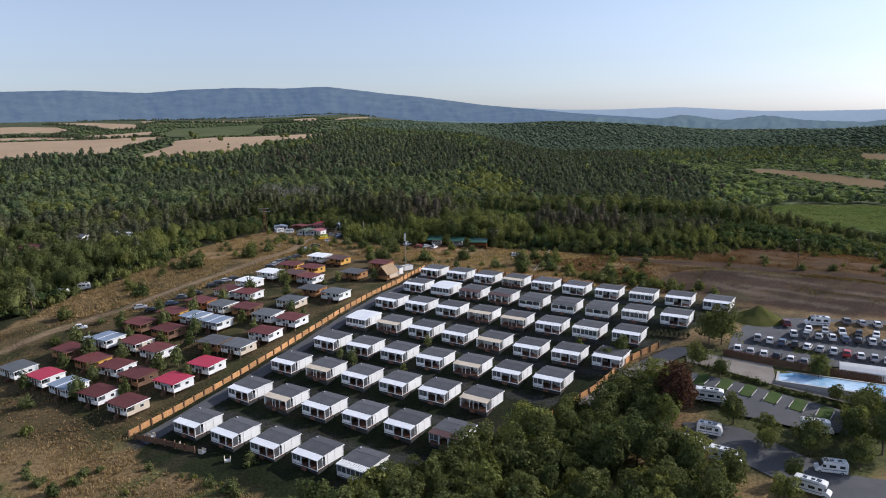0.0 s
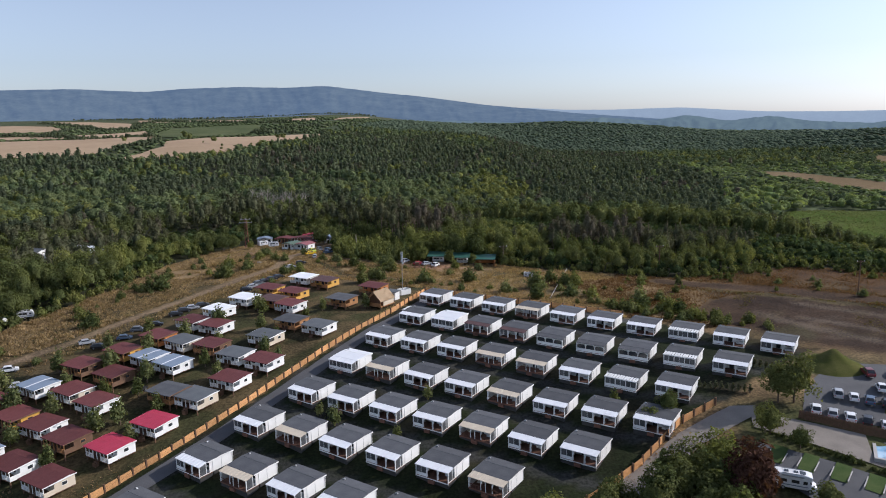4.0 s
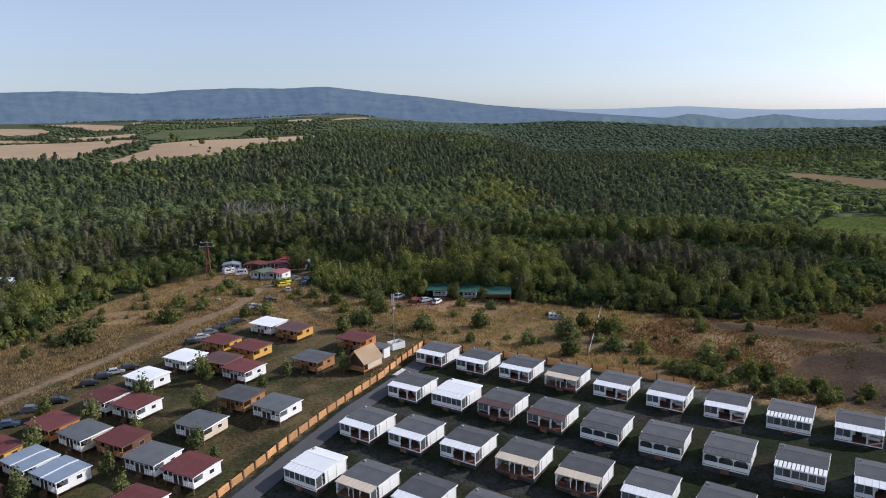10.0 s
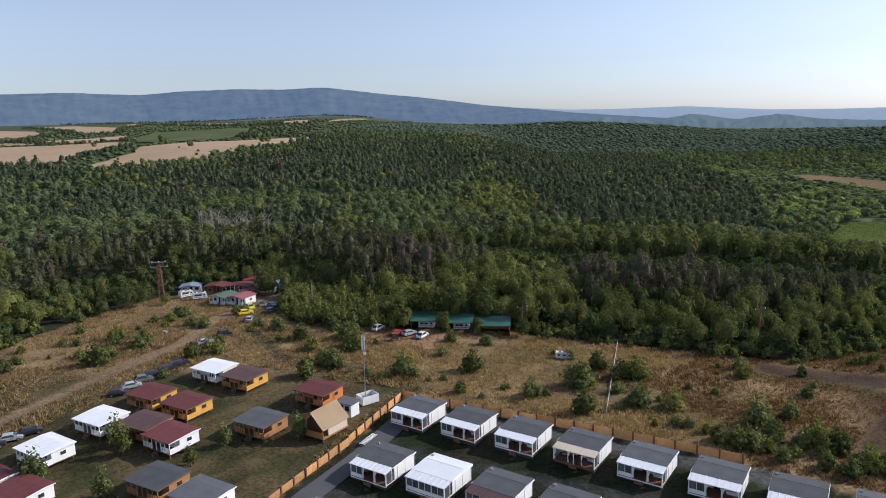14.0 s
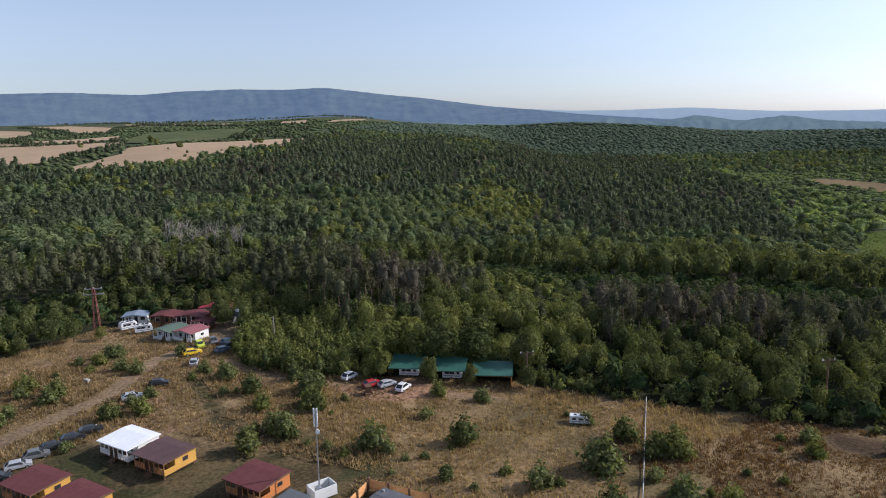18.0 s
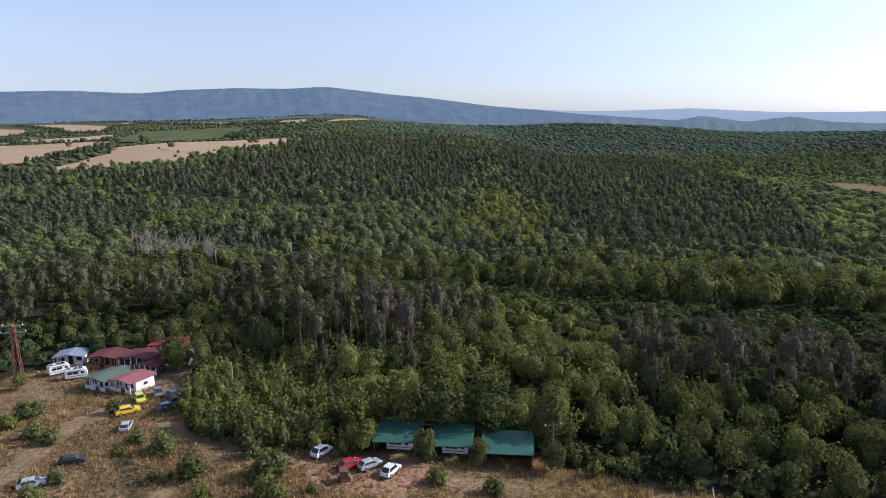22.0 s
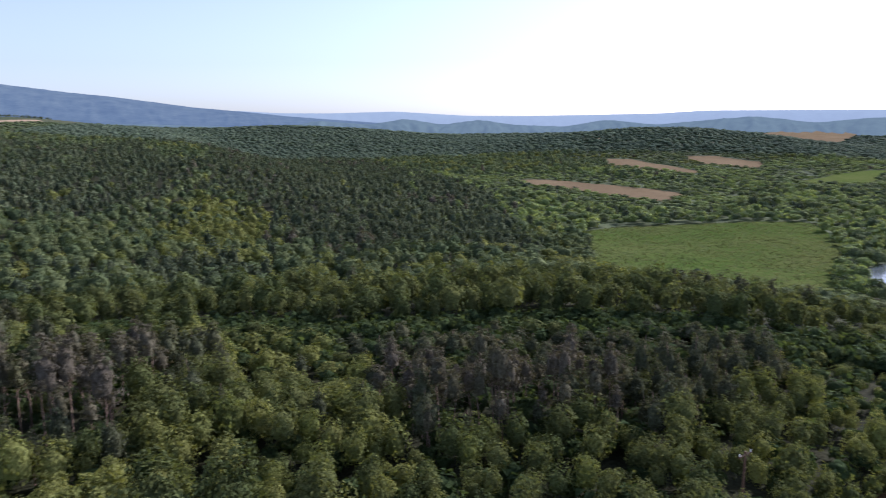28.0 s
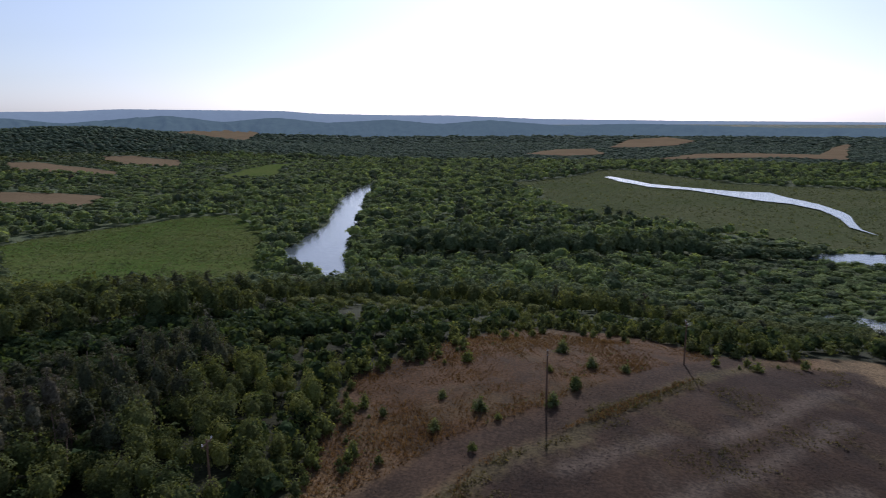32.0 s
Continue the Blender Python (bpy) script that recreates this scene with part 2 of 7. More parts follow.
M = {
    "ground": surface("ground_cover", (0.55, 0.55, 0.55), (1.35, 1.33, 1.28), 0.09, 0.95, 0.2, attr="cover", fine=20, spec=0.1, grit=1.3),
    "field_dry": surface("stubble", (0.165, 0.122, 0.072), (0.225, 0.168, 0.100), 0.02, 0.95, 0.2, fine=15, spec=0.0),
    "stubble": surface("pale_stubble", (0.33, 0.235, 0.145), (0.42, 0.305, 0.195), 0.012, 0.95, 0.1, fine=12, spec=0.1),
    "vines": surface("vine_rows", (0.055, 0.075, 0.026), (0.115, 0.125, 0.05), 0.02, 0.95, 0.1, fine=9, spec=0.1),
    "field_green": surface("marsh_grass", (0.066, 0.112, 0.022), (0.128, 0.138, 0.048), 0.012, 0.95, 0.15, fine=22, spec=0.0, grit=0.8),
    "rough_grass": surface("rough_bank_grass", (0.062, 0.074, 0.020), (0.118, 0.112, 0.042), 0.35, 0.95, 0.6, fine=18, spec=0.0, grit=1.0),
    "marsh": surface("dull_marsh_grass", (0.080, 0.096, 0.044), (0.112, 0.116, 0.060), 0.012, 0.95, 0.15, fine=22, spec=0.0, grit=0.8),
    "water": surface("river_water", (0.10, 0.12, 0.13), (0.13, 0.15, 0.16), 0.05, 0.16, 0.06, spec=0.8),
    "lawn": surface("mown_grass", (0.046, 0.080, 0.022), (0.082, 0.108, 0.036), 0.4, 0.95, 0.3, fine=14, spec=0.1),
    "asphalt": surface("asphalt", (0.066, 0.067, 0.072), (0.095, 0.095, 0.099), 0.3, 0.9, 0.2, fine=20),
    "soil": surface("dark_soil", (0.062, 0.044, 0.034), (0.092, 0.068, 0.054), 1.2, 0.95, 0.3, spec=0.1),
    "gravel": surface("gravel_road", (0.21, 0.185, 0.16), (0.29, 0.26, 0.225), 0.3, 0.95, 0.3, fine=20, spec=0.1),
    "concrete": surface("concrete", (0.45, 0.43, 0.40), (0.36, 0.34, 0.32), 0.6, 0.9, 0.1),
    "white": surface("white_panel", (0.82, 0.82, 0.80), (0.74, 0.74, 0.72), 0.5, 0.55, 0.03, vary=0.04),
    "cream": surface("cream_panel", (0.62, 0.54, 0.42), (0.54, 0.46, 0.35), 0.5, 0.6, 0.03),
    "roof_grey": surface("grey_roof_felt", (0.075, 0.078, 0.086), (0.105, 0.108, 0.115), 0.5, 0.85, 0.1, vary=0.18, spec=0.25),
    "roof_mid": surface("light_grey_roof", (0.115, 0.125, 0.13), (0.085, 0.09, 0.097), 0.5, 0.7, 0.1, vary=0.1),
    "roof_white": surface("white_roof_sheet", (0.80, 0.81, 0.82), (0.72, 0.73, 0.75), 0.4, 0.45, 0.03),
    "roof_maroon": surface("maroon_tile_sheet", (0.105, 0.032, 0.032), (0.14, 0.046, 0.043), 0.8, 0.7, 0.2, vary=0.2, spec=0.25),
    "roof_red": surface("bright_red_sheet", (0.42, 0.035, 0.075), (0.34, 0.03, 0.06), 0.6, 0.55, 0.05),
    "roof_rose": surface("faded_rose_sheet", (0.30, 0.105, 0.11), (0.24, 0.085, 0.09), 0.6, 0.6, 0.05),
    "roof_sage": surface("dull_green_sheet", (0.105, 0.15, 0.105), (0.085, 0.125, 0.085), 0.6, 0.6, 0.05),
    "roof_brown": surface("brown_roof_felt", (0.085, 0.050, 0.052), (0.115, 0.070, 0.068), 0.6, 0.85, 0.1, spec=0.25),
    "roof_blue": surface("pale_blue_sheet", (0.24, 0.29, 0.36), (0.19, 0.24, 0.32), 0.5, 0.45, 0.03),
    # green lowered to include the shade of trees over these roofs
    "roof_green": surface("green_metal_roof", (0.030, 0.095, 0.072), (0.04, 0.125, 0.094), 0.5, 0.5, 0.05),
    "wood": surface("orange_timber", (0.40, 0.20, 0.075), (0.30, 0.14, 0.05), 0.8, 0.75, 0.15, vary=0.15),
    "fencewood": surface("fence_timber", (0.66, 0.36, 0.145), (0.52, 0.27, 0.105), 1.2, 0.8, 0.2, vary=0.25),
    "darkwood": surface("dark_timber", (0.115, 0.06, 0.035), (0.16, 0.09, 0.05), 0.8, 0.75, 0.15),
    "yellow": surface("yellow_boards", (0.62, 0.35, 0.06), (0.52, 0.28, 0.05), 0.8, 0.7, 0.1),
    "orange": surface("orange_boards", (0.55, 0.20, 0.05), (0.45, 0.16, 0.04), 0.8, 0.7, 0.1),
    "deck": surface("deck_boards", (0.20, 0.095, 0.06), (0.14, 0.065, 0.04), 1.2, 0.8, 0.1),
    "canvas": surface("tan_canvas", (0.62, 0.47, 0.30), (0.55, 0.41, 0.26), 0.5, 0.85, 0.05),
    "cloth": surface("white_cloth", (0.75, 0.74, 0.72), (0.66, 0.65, 0.63), 0.8, 0.8, 0.1),
    # see-through curtains, opaque here: dark tone stands for the shaded terrace behind
    "clear": surface("clear_curtain_shade_behind", (0.05, 0.053, 0.058), (0.13, 0.135, 0.14), 0.9, 0.15, 0.2),
    "glass": surface("dark_window", (0.025, 0.028, 0.032), (0.05, 0.055, 0.06), 0.8, 0.08),
    "metal": surface("grey_metal", (0.42, 0.43, 0.44), (0.34, 0.35, 0.36), 1.0, 0.4, 0.03, metal=0.7),
    # near-black that stands in for the shade under the homes
    "shade_skirt": surface("shade_dark_skirting", (0.055, 0.053, 0.05), (0.035, 0.034, 0.033), 0.8, 0.85, 0.1),
    "rubber": surface("tyre_rubber", (0.02, 0.02, 0.021), (0.03, 0.03, 0.03), 3, 0.85),
    "bark": surface("bark", (0.16, 0.115, 0.08), (0.10, 0.07, 0.05), 1.5, 0.95, 0.4),
    "pinebark": surface("pine_bark", (0.24, 0.16, 0.115), (0.15, 0.105, 0.08), 1.5, 0.95, 0.4),
    "deadwood": surface("dead_wood", (0.33, 0.29, 0.25), (0.24, 0.20, 0.17), 1.5, 0.95, 0.3),
    "pool": surface("pool_lining", (0.12, 0.36, 0.62), (0.55, 0.68, 0.78), 0.12, 0.12, 0.05),
    "rust": surface("red_oxide_steel", (0.24, 0.075, 0.05), (0.17, 0.06, 0.045), 1.5, 0.7, 0.1),
    "reed": surface("reed_fence", (0.12, 0.065, 0.04), (0.18, 0.10, 0.06), 1.5, 0.95, 0.3),
    "far": surface("far_woodland", (0.75, 0.75, 0.75), (1.2, 1.2, 1.2), 0.006, 0.95, 0.0, attr="cover", fine=9, spec=0.05),
}
LEAF = {
    "broad": leafage("broad_leaves", (0.080, 0.100, 0.038), (0.144, 0.156, 0.056), 0.32),
    "wood": leafage("dark_wood_leaves", (0.052, 0.078, 0.032), (0.080, 0.105, 0.040), 0.36),
    "bright": leafage("bright_leaves", (0.140, 0.160, 0.050), (0.205, 0.214, 0.070), 0.36),
    # light riverside green, lifted further to stand in for haze
    "valley": leafage("hazed_willow_leaves", (0.180, 0.234, 0.098), (0.232, 0.280, 0.114), 0.45, 0.9),
    "pine": leafage("pine_needles", (0.076, 0.086, 0.050), (0.116, 0.116, 0.064), 0.26, 2.2),
    "dry": leafage("drying_needles", (0.122, 0.106, 0.082), (0.112, 0.106, 0.066), 0.24, 2.2),
    "red": leafage("purple_leaves", (0.075, 0.035, 0.03), (0.10, 0.055, 0.038)),
    # far leaves: distance haze put into their paler, bluer colour
    "far": leafage("hazed_far_leaves", (0.104, 0.138, 0.092), (0.134, 0.168, 0.108), 0.36, 0.3, 0.15),
    "farbright": leafage("hazed_far_light_leaves", (0.122, 0.160, 0.094), (0.146, 0.184, 0.106), 0.36, 0.3, 0.15),
    "bush": leafage("meadow_bush_leaves", (0.118, 0.140, 0.058), (0.185, 0.198, 0.080), 0.35, 4.0),
    "tawny": leafage("tawny_grass_blades", (0.138, 0.078, 0.038), (0.088, 0.050, 0.026), 0.4, 1.0),
    "reeds": leafage("reed_blades", (0.098, 0.122, 0.054), (0.142, 0.150, 0.074), 0.4, 0.05),
    "olive": leafage("olive_grass_blades", (0.155, 0.125, 0.050), (0.105, 0.095, 0.040), 0.4, 1.0),
    "straw": leafage("dry_grass_blades", (0.326, 0.224, 0.126), (0.229, 0.157, 0.089), 0.4, 1.0),
    "stalk": leafage("golden_straw_stalks", (0.400, 0.300, 0.175), (0.290, 0.210, 0.120), 0.35, 0.35),
    # ridge tones also lifted and blued to hold some haze
    "ridge": leafage("hazed_ridge_leaves", (0.086, 0.116, 0.056), (0.150, 0.176, 0.078), 0.24, 0.9, 0.2),
    "ridgepine": leafage("hazed_ridge_needles", (0.070, 0.090, 0.053), (0.108, 0.124, 0.070), 0.24, 0.9, 0.2),
    "brownstalk": leafage("brown_straw_stalks", (0.200, 0.118, 0.062), (0.128, 0.076, 0.042), 0.3, 0.35),
    "grass": leafage("green_grass_blades", (0.09, 0.13, 0.04), (0.15, 0.17, 0.06), 0.4, 1.0),
}

# ---- the lie of the land ----


def sm(a, b, x):
    t = np.clip((x - a) / (b - a), 0, 1)
    return t * t * (3 - 2 * t)


def land(x, y):
    """Height of the ground, in metres."""
    x = np.asarray(x, float); y = np.asarray(y, float)
    k = 12.0
    z = -0.19 * k * np.logaddexp(0, (184 - y) / k)              # the camp falls towards the south
    z = -24 * np.tanh(-z / 24)
    z = z + 0.03 * np.clip(x, -60, 60) * sm(215, 120, y)
    z = z + 2.0 * sm(190, 260, y) * sm(20, -40, x) * sm(420, 320, y)
    z = z + 3.2 * sm(15, 60, x) * sm(195, 150, y)
    z = z - 14 * sm(330, 470, y) * sm(-120, 60, x) * sm(900, 640, y)      # wooded dip
    z = z + 11 * sm(500, 1000, y) * sm(150, -100, x) + 17 * sm(560, 960, y) * sm(-20, -300, x)
    z = z + 42 * sm(800, 2100, y) * sm(1000, 250, x) * sm(-1100, 250, x - 0.2 * (y - 1400))      # wooded ridge
    z = z + 46 * sm(950, 2700, y) * sm(-100, -500, x)                    # the dry plateau
    v = sm(110, 290, x + 0.12 * (y - 320)) * sm(2300, 1300, y)
    floor = -27 + 12 * sm(640, 900, y) * sm(1500, 300, x)
    z = z * (1 - v) + floor * v
    r = np.hypot(x, y - 189)
    z = z + 50 * np.exp(-((x - 960) / 330) ** 2 - ((y - 1380) / 330) ** 2) + 20 * sm(2400, 4600, r) * v   # a wooded knoll; the far plain
    return z


def waves(x, y, size, seed=0.0):
    """Cheap smooth noise from sines, about -1 to 1."""
    x, y = np.asarray(x, float) / size, np.asarray(y, float) / size
    return (np.sin(x * 2.1 + 1.7 * np.sin(y * 1.3 + seed)) + np.sin(y * 2.7 + 1.3 * np.sin(x * 1.9 + seed * 2)) + np.sin((x + y) * 1.1 + seed * 3)
            + 0.6 * np.sin(x * 5.3 - y * 4.1 + seed)) / 3.2


def hz(x, y):
    return float(land(x, y))


def inside(x, y, poly):
    """Which points lie in a polygon."""
    x, y = np.asarray(x, float), np.asarray(y, float)
    hit = np.zeros(np.broadcast(x, y).shape, bool)
    for (x0, y0), (x1, y1) in zip(poly, poly[1:] + poly[:1]):
        cross = ((y0 > y) != (y1 > y)) & (x < (x1 - x0) * (y - y0) / (y1 - y0 + 1e-9) + x0)
        hit ^= cross
    return hit


def near(x, y, line):
    """Distance from points to a polyline."""
    x, y = np.asarray(x, float), np.asarray(y, float)
    best = np.full(np.broadcast(x, y).shape, 1e9)
    for (x0, y0), (x1, y1) in zip(line, line[1:]):
        dx, dy = x1 - x0, y1 - y0
        t = np.clip(((x - x0) * dx + (y - y0) * dy) / (dx * dx + dy * dy), 0, 1)
        best = np.minimum(best, np.hypot(x - x0 - t * dx, y - y0 - t * dy))
    return best


TRACK = [(-128, 140), (-112, 166), (-98, 182), (-88, 202), (-79, 222), (-71, 240), (-66, 252), (-66, 270), (-58, 284), (-50, 292)]
MEADOW = [(-170, 60), (-128, 160), (-118, 195), (-108, 225), (-106, 250), (-99, 275), (-90, 294), (-72, 297), (-53, 284), (-44, 267), (-30, 262), (-12, 262), (8, 262), (20, 257),
          (40, 250), (66, 240), (80, 246), (108, 256), (128, 252), (166, 238), (172, 212), (156, 192), (172, 160), (135, 130), (95, 108), (88, 60)]
LOT = [(60, 143), (90, 133), (125, 121), (125, 153), (105, 160.5), (76, 164), (65, 153)]
FENCE_W = [(-68, 121), (-56, 139), (-46, 155), (-38, 169.5), (-29, 187), (-21, 202), (-13, 221.5)]
FENCE_N = [(-13, 221.5), (2.4, 215), (16, 209.5), (40, 198)]
FENCE_E = [(14, 121), (28, 132), (38.2, 143), (48.3, 149)]
ROAD_E = [(20, 116), (28, 129.5), (39, 138.8), (50, 145), (54, 143.5), (59, 136.5), (65, 129.5), (73, 124), (95, 112)]
RVLOT = [(47, 135), (55, 133.5), (86, 112), (75, 98), (57, 91), (41, 107)]
BARE = [(66, 212), (80, 222), (96, 218), (112, 206), (134, 196), (152, 184), (158, 166), (140, 158), (118, 158), (100, 164), (84, 172), (70, 182), (56, 200)]
GREENF = [(230, 544), (257, 593), (290, 603), (353, 589), (393, 583), (430, 557), (391, 513), (350, 464), (312, 440), (273, 412), (240, 384), (214, 372), (180, 386), (170, 425), (193, 486)]
RIVER = [(300, 424), (340, 435), (383, 450), (406, 457), (470, 492), (558, 537), (640, 567), (720, 590), (724, 576), (640, 552), (526, 494), (448, 454), (386, 424), (337, 397), (303, 377), (282, 362), (262, 352), (258, 362), (280, 385), (290, 405)]
DRYF = [[(335, 887), (352, 825), (371, 778), (397, 719), (411, 700), (470, 736), (427, 799), (375, 867)], [(610, 1099), (558, 987), (572, 895), (567, 838), (604, 878), (624, 967), (634, 1061)],
        [(722, 1052), (684, 969), (702, 876), (772, 943), (765, 1024)]]
LAGOON = [(865, 349), (806, 319), (758, 281), (744, 241), (692, 197), (669, 174), (656, 152), (622, 133), (569, 124), (529, 121), (500, 110), (522, 115), (568, 116), (611, 117), (661, 130), (701, 150), (745, 167), (744, 198), (767, 242), (790, 285), (843, 318), (876, 344)]
RIGHTF = [(752, 457), (791, 414), (887, 382), (977, 378), (1001, 343), (904, 266), (838, 200), (826, 144), (812, 30), (440, 30), (440, 114), (435, 148), (459, 161), (474, 176), (483, 210), (507, 250), (513, 287), (539, 319), (586, 356), (661, 371), (717, 422)]
CREEK = [(405, 155), (423, 148), (434, 112), (440, 60), (404, 60), (396, 118), (399, 133), (400, 143)]
POND = [(292, 161), (293, 150), (285, 137), (226, 130), (224, 149), (231, 153), (270, 148), (273, 158)]
GLADE = [(640, 763), (669, 731), (719, 733), (801, 785), (905, 799), (830, 823), (734, 797)]
BELT = [(345, 360), (357, 325), (365, 292), (378, 255), (398, 213), (412, 175), (420, 158)]      # tall dark trees before the marsh
PLATEAU = [(-2500, 600), (-700, 690), (-486, 730), (-430, 776), (-363, 733), (-319, 752), (-277, 782), (-247, 846), (-229, 930), (-214, 1093), (-225, 1500), (-150, 2600), (-100, 4200), (-4000, 4200)]
STUBBLE = [[(-363, 735), (-319, 754), (-277, 784), (-247, 848), (-230, 930), (-216, 1093), (-239, 1147), (-276, 1082), (-317, 1046), (-382, 1027), (-400, 938), (-372, 862), (-373, 796), (-379, 770)],
           [(-437, 784), (-424, 801), (-430, 830), (-440, 879), (-436, 918), (-448, 1007), (-492, 1106), (-538, 1081), (-600, 1020), (-700, 980), (-800, 900), (-700, 800), (-560, 760)],
           [(-635, 1075), (-574, 1052), (-559, 1118), (-560, 1235), (-623, 1349), (-641, 1259), (-701, 1222), (-800, 1200), (-980, 1150), (-900, 1050)],
           [(-890, 1441), (-863, 1468), (-911, 1581), (-1080, 1797), (-1240, 1880), (-1500, 1700), (-1200, 1400)],
           [(-1113, 1892), (-911, 1677), (-741, 1498), (-770, 1647), (-940, 1932), (-1160, 2126), (-1302, 2134)],
           [(-936, 1991), (-758, 1882), (-542, 1678), (-560, 1790), (-840, 2110), (-1046, 2205)], [(-424, 1616), (-363, 1664), (-395, 1826), (-437, 1753)], [(-329, 1703), (-265, 1932), (-308, 2127), (-340, 1852)],
           [(-150, 1990), (-40, 2040), (40, 2260), (-60, 2330), (-150, 2200)]]
VINES = [(-470, 1070), (-404, 1075), (-358, 1116), (-385, 1303), (-434, 1473), (-520, 1464), (-599, 1424), (-548, 1230)]
HEDGES = [[(-417, 800), (-416, 841), (-407, 866), (-406, 903), (-418, 950)], [(-560, 1010), (-640, 1110), (-760, 1200), (-990, 1260)], [(-755, 1246), (-782, 1329), (-858, 1485), (-881, 1587), (-730, 1411), (-697, 1468)],
          [(-862, 1600), (-1067, 1850), (-1245, 2020)], [(-697, 1468), (-842, 1767), (-908, 2040), (-638, 1720), (-473, 1549), (-340, 1600)], [(-240, 1160), (-330, 1110), (-360, 1250), (-300, 1400)],
          [(-300, 2300), (-700, 2250), (-1300, 2300)], [(-470, 1060), (-510, 1110), (-560, 1040)]]
SLOPE_TRACK = [(60, 236), (76, 229), (91, 225), (105, 217), (119, 210), (136, 200), (152, 188)]
WHEELS = [[(-52, 258), (-46, 249.5), (-41, 241), (-33, 236.6), (-24, 236)], [(-52, 270), (-44, 266), (-38, 261), (-24, 257.6), (-8, 255), (6, 253)]]
GOLD = [(66, 226), (81, 221), (90, 219), (100, 212), (113, 208), (122, 202), (137, 194), (150, 184)]
GULLY = [(-40, 372), (-4, 364), (16, 358), (33, 342), (55, 337), (75, 330), (94, 322), (112, 310), (124, 292), (134, 280)]
GAP = [(-300, 662), (-226, 630), (-179, 611), (-139, 582), (-105, 570), (-74, 548)]      # a cut below the fir plantation
PINES = [[(55, 720), (46, 533), (70, 489), (120, 484), (180, 534), (271, 768), (265, 968), (287, 1538), (80, 1793), (23, 836)], [(-322, 710), (-242, 707), (-179, 927), (-50, 1291), (11, 794), (-50, 607), (-123, 603), (-235, 645)],
         [(-49, 336), (-11, 345), (3, 329), (-6, 297), (-26, 293), (-40, 303)], [(-140, 345), (-79, 340), (-47, 335), (-40, 304), (-42, 292), (-90, 290), (-140, 300)],
         [(33, 324), (56, 326), (91, 312), (111, 289), (78, 266), (59, 264), (37, 267), (26, 277), (24, 307)]]
TALLPINES = [(-160, 352), (-79, 343), (-30, 345), (-10, 345), (-10, 297), (-34, 292), (-42, 288), (-70, 298), (-90, 296), (-160, 300)]
DRYPINES = [[(-34, 338), (-12, 349), (-6, 339), (-4, 305), (-14, 292), (-30, 300)], [(27, 311), (50, 308), (66, 286), (60, 268), (38, 264), (26, 269), (25, 288)]]
SCRUB = [(98, 252), (110, 292), (150, 305), (200, 300), (215, 240), (190, 205), (172, 212), (166, 238), (128, 252), (108, 256)]      # thin low scrub beside the slope
SAPLINGS = [(-54, 288), (-46, 267), (-31, 260.5), (-17, 260.5), (-16, 270), (-24, 284), (-37, 295), (-46, 298)]
LEAFY = [[(-15, 656), (19, 736), (62, 707), (39, 554), (60, 490), (110, 450), (150, 437), (150, 415), (104, 428), (60, 455), (16, 475), (-11, 500)], [(-8, 345), (12, 353), (28, 338), (26, 300), (20, 262), (-20, 270), (-45, 275), (-50, 290), (-28, 291), (-4, 298)],
         [(112, 286), (166, 284), (120, 249), (84, 250), (88, 264)]]
WESTF = [[(1634, 481), (2154, 524), (2456, 441), (2122, 326), (1804, 347), (1655, 420)], [(1303, 584), (1490, 577), (1568, 507), (1336, 438), (1258, 495)],
         [(1183, 335), (1412, 281), (1464, 192), (1449, 67), (1856, 0), (2001, -41), (1292, 39), (1342, 119), (1276, 253)], [(1650, 1870), (2700, 2520), (2250, 1950), (1180, 1235)]]
# ---- ground ----


def mesh_from(name, verts, faces, mat, smooth=False):
    """A mesh from numpy arrays: faces all of one size."""
    me = bpy.data.meshes.new(name)
    verts, faces = np.asarray(verts, np.float32), np.asarray(faces, np.int32)
    k = faces.shape[1]
    me.vertices.add(len(verts)), me.loops.add(faces.size), me.polygons.add(len(faces))
    me.vertices.foreach_set("co", verts.ravel()), me.loops.foreach_set("vertex_index", faces.ravel())
    me.polygons.foreach_set("loop_start", np.arange(0, faces.size, k, dtype=np.int32))
    me.polygons.foreach_set("use_smooth", np.full(len(faces), smooth))
    me.update(calc_edges=True)
    me.materials.append(mat)
    return me


def paint(me, name, colours):
    a = me.color_attributes.new(name, "FLOAT_COLOR", "POINT")
    rgba = np.ones((len(colours), 4), np.float32)
    rgba[:, :3] = colours
    a.data.foreach_set("color", rgba.ravel())


def steps(fine_lo, fine_hi, fine, lo, hi, grow):
    out, s, v = list(np.arange(fine_lo, fine_hi + 1e-6, fine)), fine, fine_hi
    while v < hi:
        s = min(s * grow, 220)
        v += s
        out.append(min(v, hi))
    s, v = fine, fine_lo
    while v > lo:
        s = min(s * grow, 220)
        v -= s
        out.insert(0, max(v, lo))
    return np.array(out)


gx, gy = steps(-132, 160, 1.6, -4600, 4880, 1.06), steps(84, 300, 1.6, -900, 4880, 1.05)
GX, GY = np.meshgrid(gx, gy)


def bumpy(x, y):
    """Small swells of the ground over the lie of the land."""
    return 0.10 * waves(x, y, 1.7, 3) + 0.12 * waves(x, y, 5, 1) + 0.25 * waves(x, y, 19, 4)


GZ = land(GX, GY) + bumpy(GX, GY)


